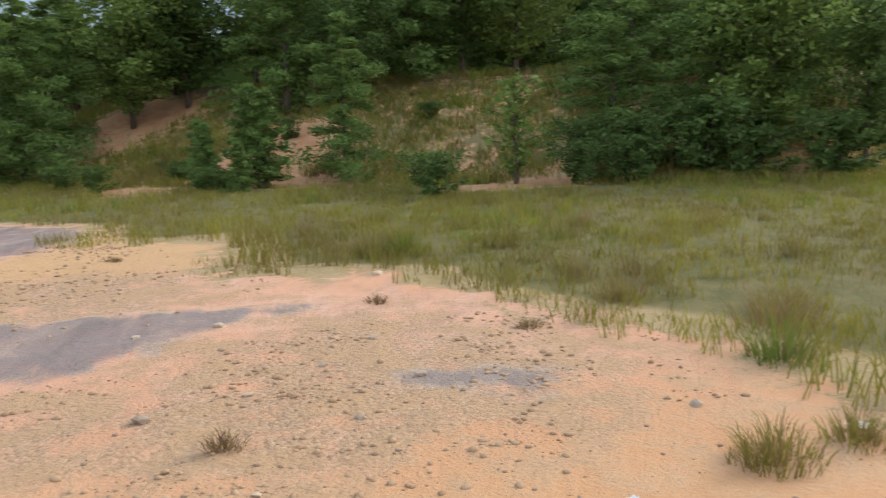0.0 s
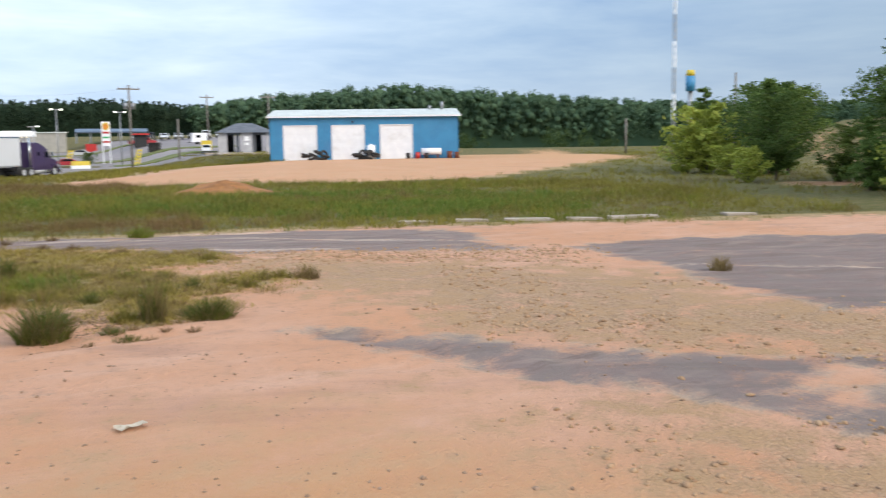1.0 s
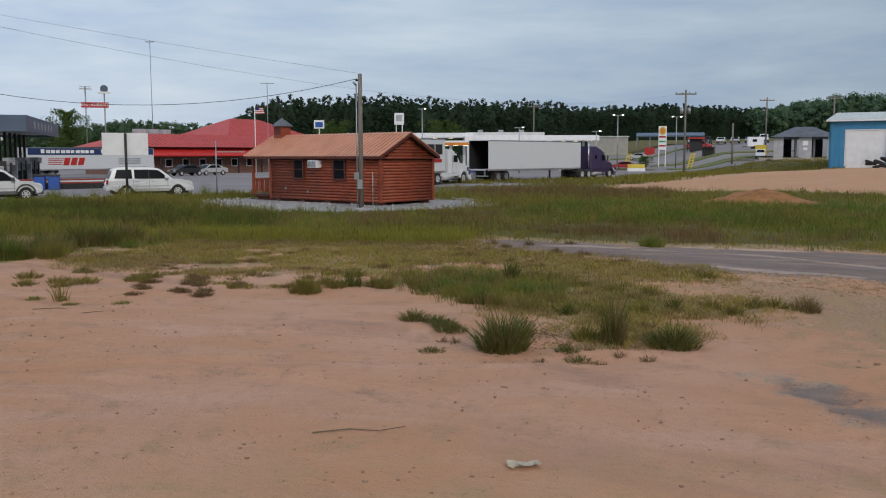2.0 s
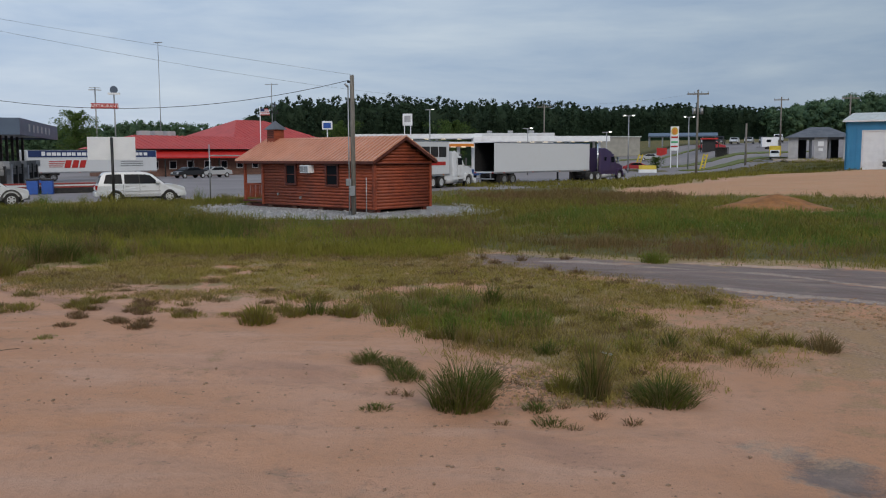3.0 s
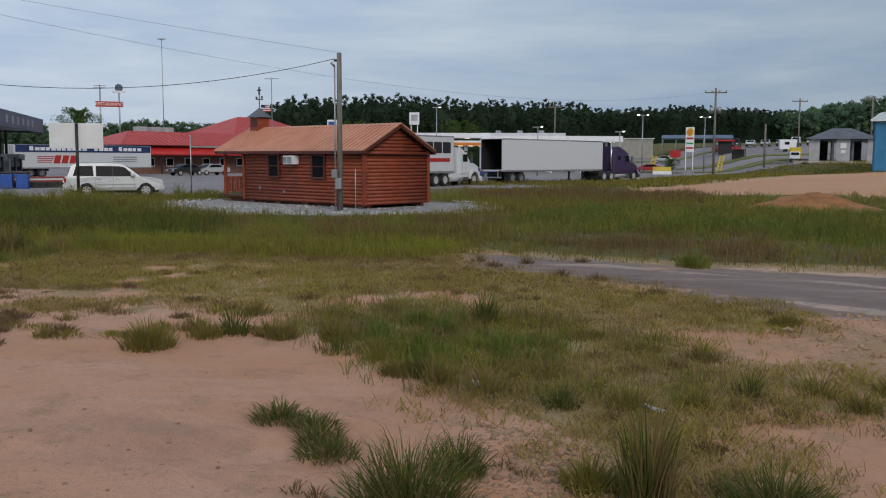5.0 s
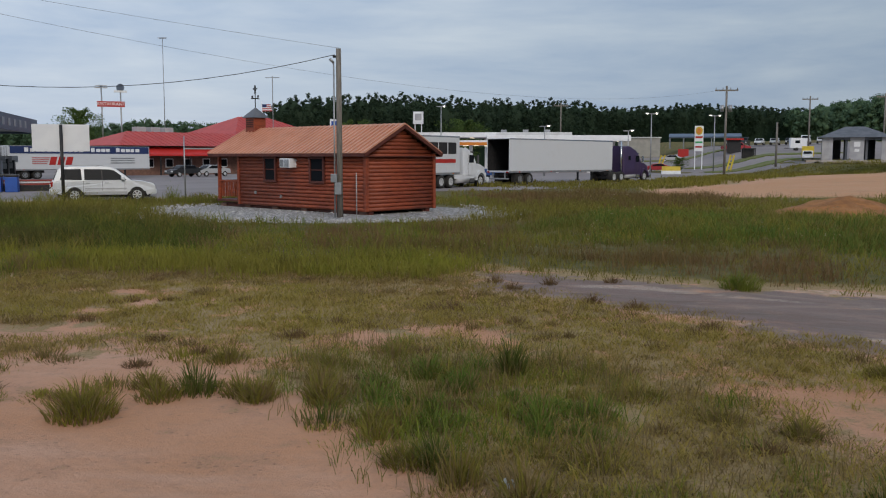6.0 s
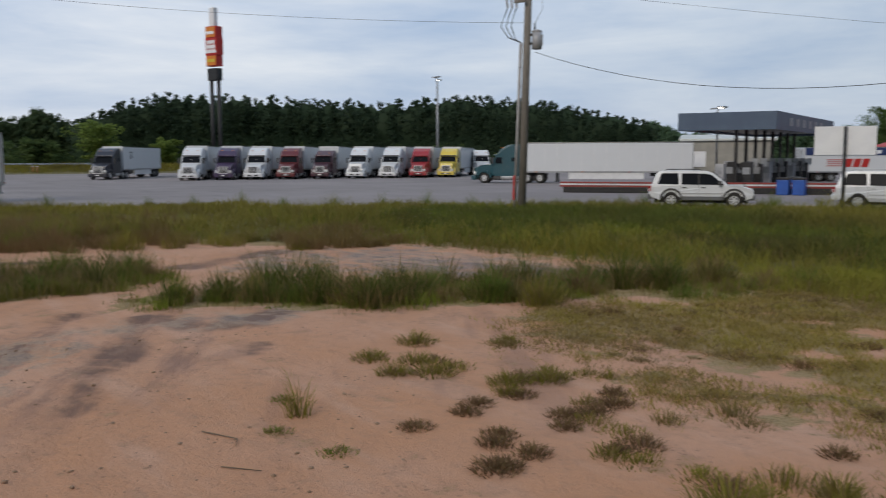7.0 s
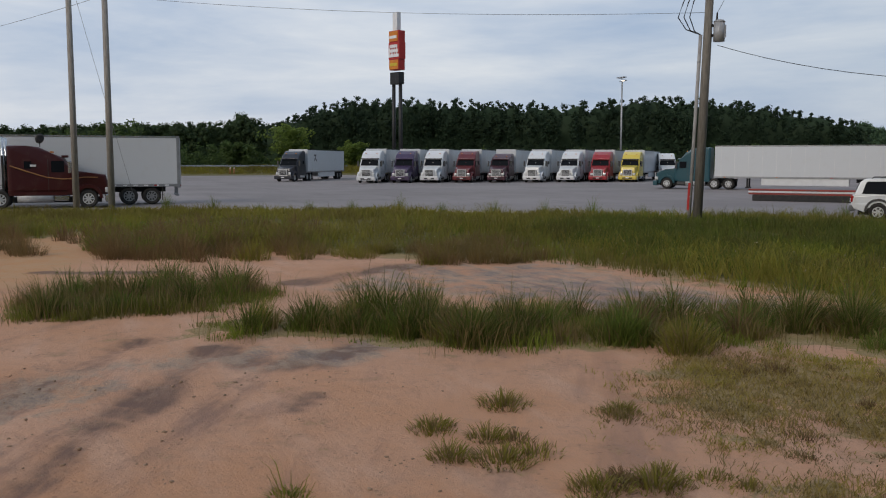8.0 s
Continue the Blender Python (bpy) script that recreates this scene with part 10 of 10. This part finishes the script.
# ---- small far cars ----
def car(x, y, rz, colour, kind, label, z=0.0):
    top = thing({"van": "parked_van", "pickup": "parked_pickup", "sedan": "parked_car"}[kind], x, y, z if z else max(0, float(height(x, y)) + 0.06), rz, label, {"van": "van", "pickup": "pickup", "sedan": "car"}[kind], "cars across the lot")
    c = PAINT[colour]
    if kind == "van":
        out, gl, ln = [(0, 0.4), (0, 2.3), (4.0, 2.3), (4.6, 1.4), (5.3, 1.15), (5.4, 0.4)], [(3.2, 1.35), (3.2, 2.0), (4.05, 2.05), (4.5, 1.42)], 5.4
    elif kind == "pickup":
        out, gl, ln = [(0, 0.45), (0, 1.15), (2.0, 1.15), (2.15, 1.85), (3.6, 1.85), (4.2, 1.2), (5.4, 1.05), (5.5, 0.45)], [(2.3, 1.25), (2.35, 1.75), (3.5, 1.75), (3.95, 1.25)], 5.5
    else:
        out, gl, ln = [(0, 0.4), (0.05, 0.95), (0.9, 1.02), (1.5, 1.42), (2.9, 1.44), (3.6, 0.98), (4.5, 0.82), (4.6, 0.4)], [(1.2, 1.02), (1.6, 1.36), (2.85, 1.37), (3.4, 1.0)], 4.6
    part("body", P(out, -0.9, 0.9, 0.08), c, top)
    for side in (1, -1):
        part("side_glass", P(gl, side * 0.88, side * 0.915), M["darkglass"], top, "dark glass")
        for ax in (0.9, ln - 0.95):
            wheel(top, ax, side * 0.82, 0.34, 0.22, "alloy", 5)
        part("headlight", B(ln - 0.1, ln + 0.02, side * 0.5, side * 0.8, 0.6, 0.78), LAMP_CLEAR, top)
        part("tail_light", B(-0.02, 0.08, side * 0.6, side * 0.88, 0.7, 0.95), LAMP_RED, top)
    part("windscreen", windscreen(gl[2][0] + 0.15, gl[2][1], gl[3][0] + 0.28, gl[3][1], 0.66, 0.78), M["darkglass"], top, "dark glass")
    part("bumper", B(ln - 0.05, ln + 0.1, -0.85, 0.85, 0.38, 0.55, bevel=0.03), PLASTIC, top)
    return top


car(-39.3, 116.3, 235, "black", "sedan", "black car parked before the restaurant")
car(-37.1, 119.4, 235, "silver", "sedan", "silver car parked before the restaurant")
car(-3.5, 108.5, 40, "blue", "pickup", "blue pickup beside the white trailer")
car(20.3, 158.5, 175, "black", "sedan", "black car parked across the road")
car(24.6, 156.5, 178, "red", "sedan", "red car parked across the road")
for k, (c_, kd) in enumerate((("silver", "sedan"), ("black", "pickup"), ("white", "sedan"), ("silver", "sedan"), ("black", "sedan"), ("white", "pickup"), ("silver", "sedan"))):
    car(46.0 + 3.0 * k, 211.8 - 0.8 * k, 250, c_, kd, "%s %s in the far parked row" % (c_, {"sedan": "car", "pickup": "pickup"}[kd]), float(height(46.0 + 3.0 * k, 211.8 - 0.8 * k)) + 0.07)
car(39.5, 190.0, 5, "red", "pickup", "red pickup at the far lot")
car(31.5, 186.0, 170, "silver", "sedan", "silver car at the far lot")
yv = car(41.2, 141.0, 252, "white", "pickup", "white small truck with a yellow box body")
part("box_body", B(0, 3.4, -1.05, 1.05, 0.75, 2.7, bevel=0.04), M["yellow"], yv, "yellow box body")
part("side_panel", B(0.2, 3.2, -1.07, -1.05, 0.9, 2.5), M["yellow"], yv)
yv.scale = (0.75, 0.75, 0.75)
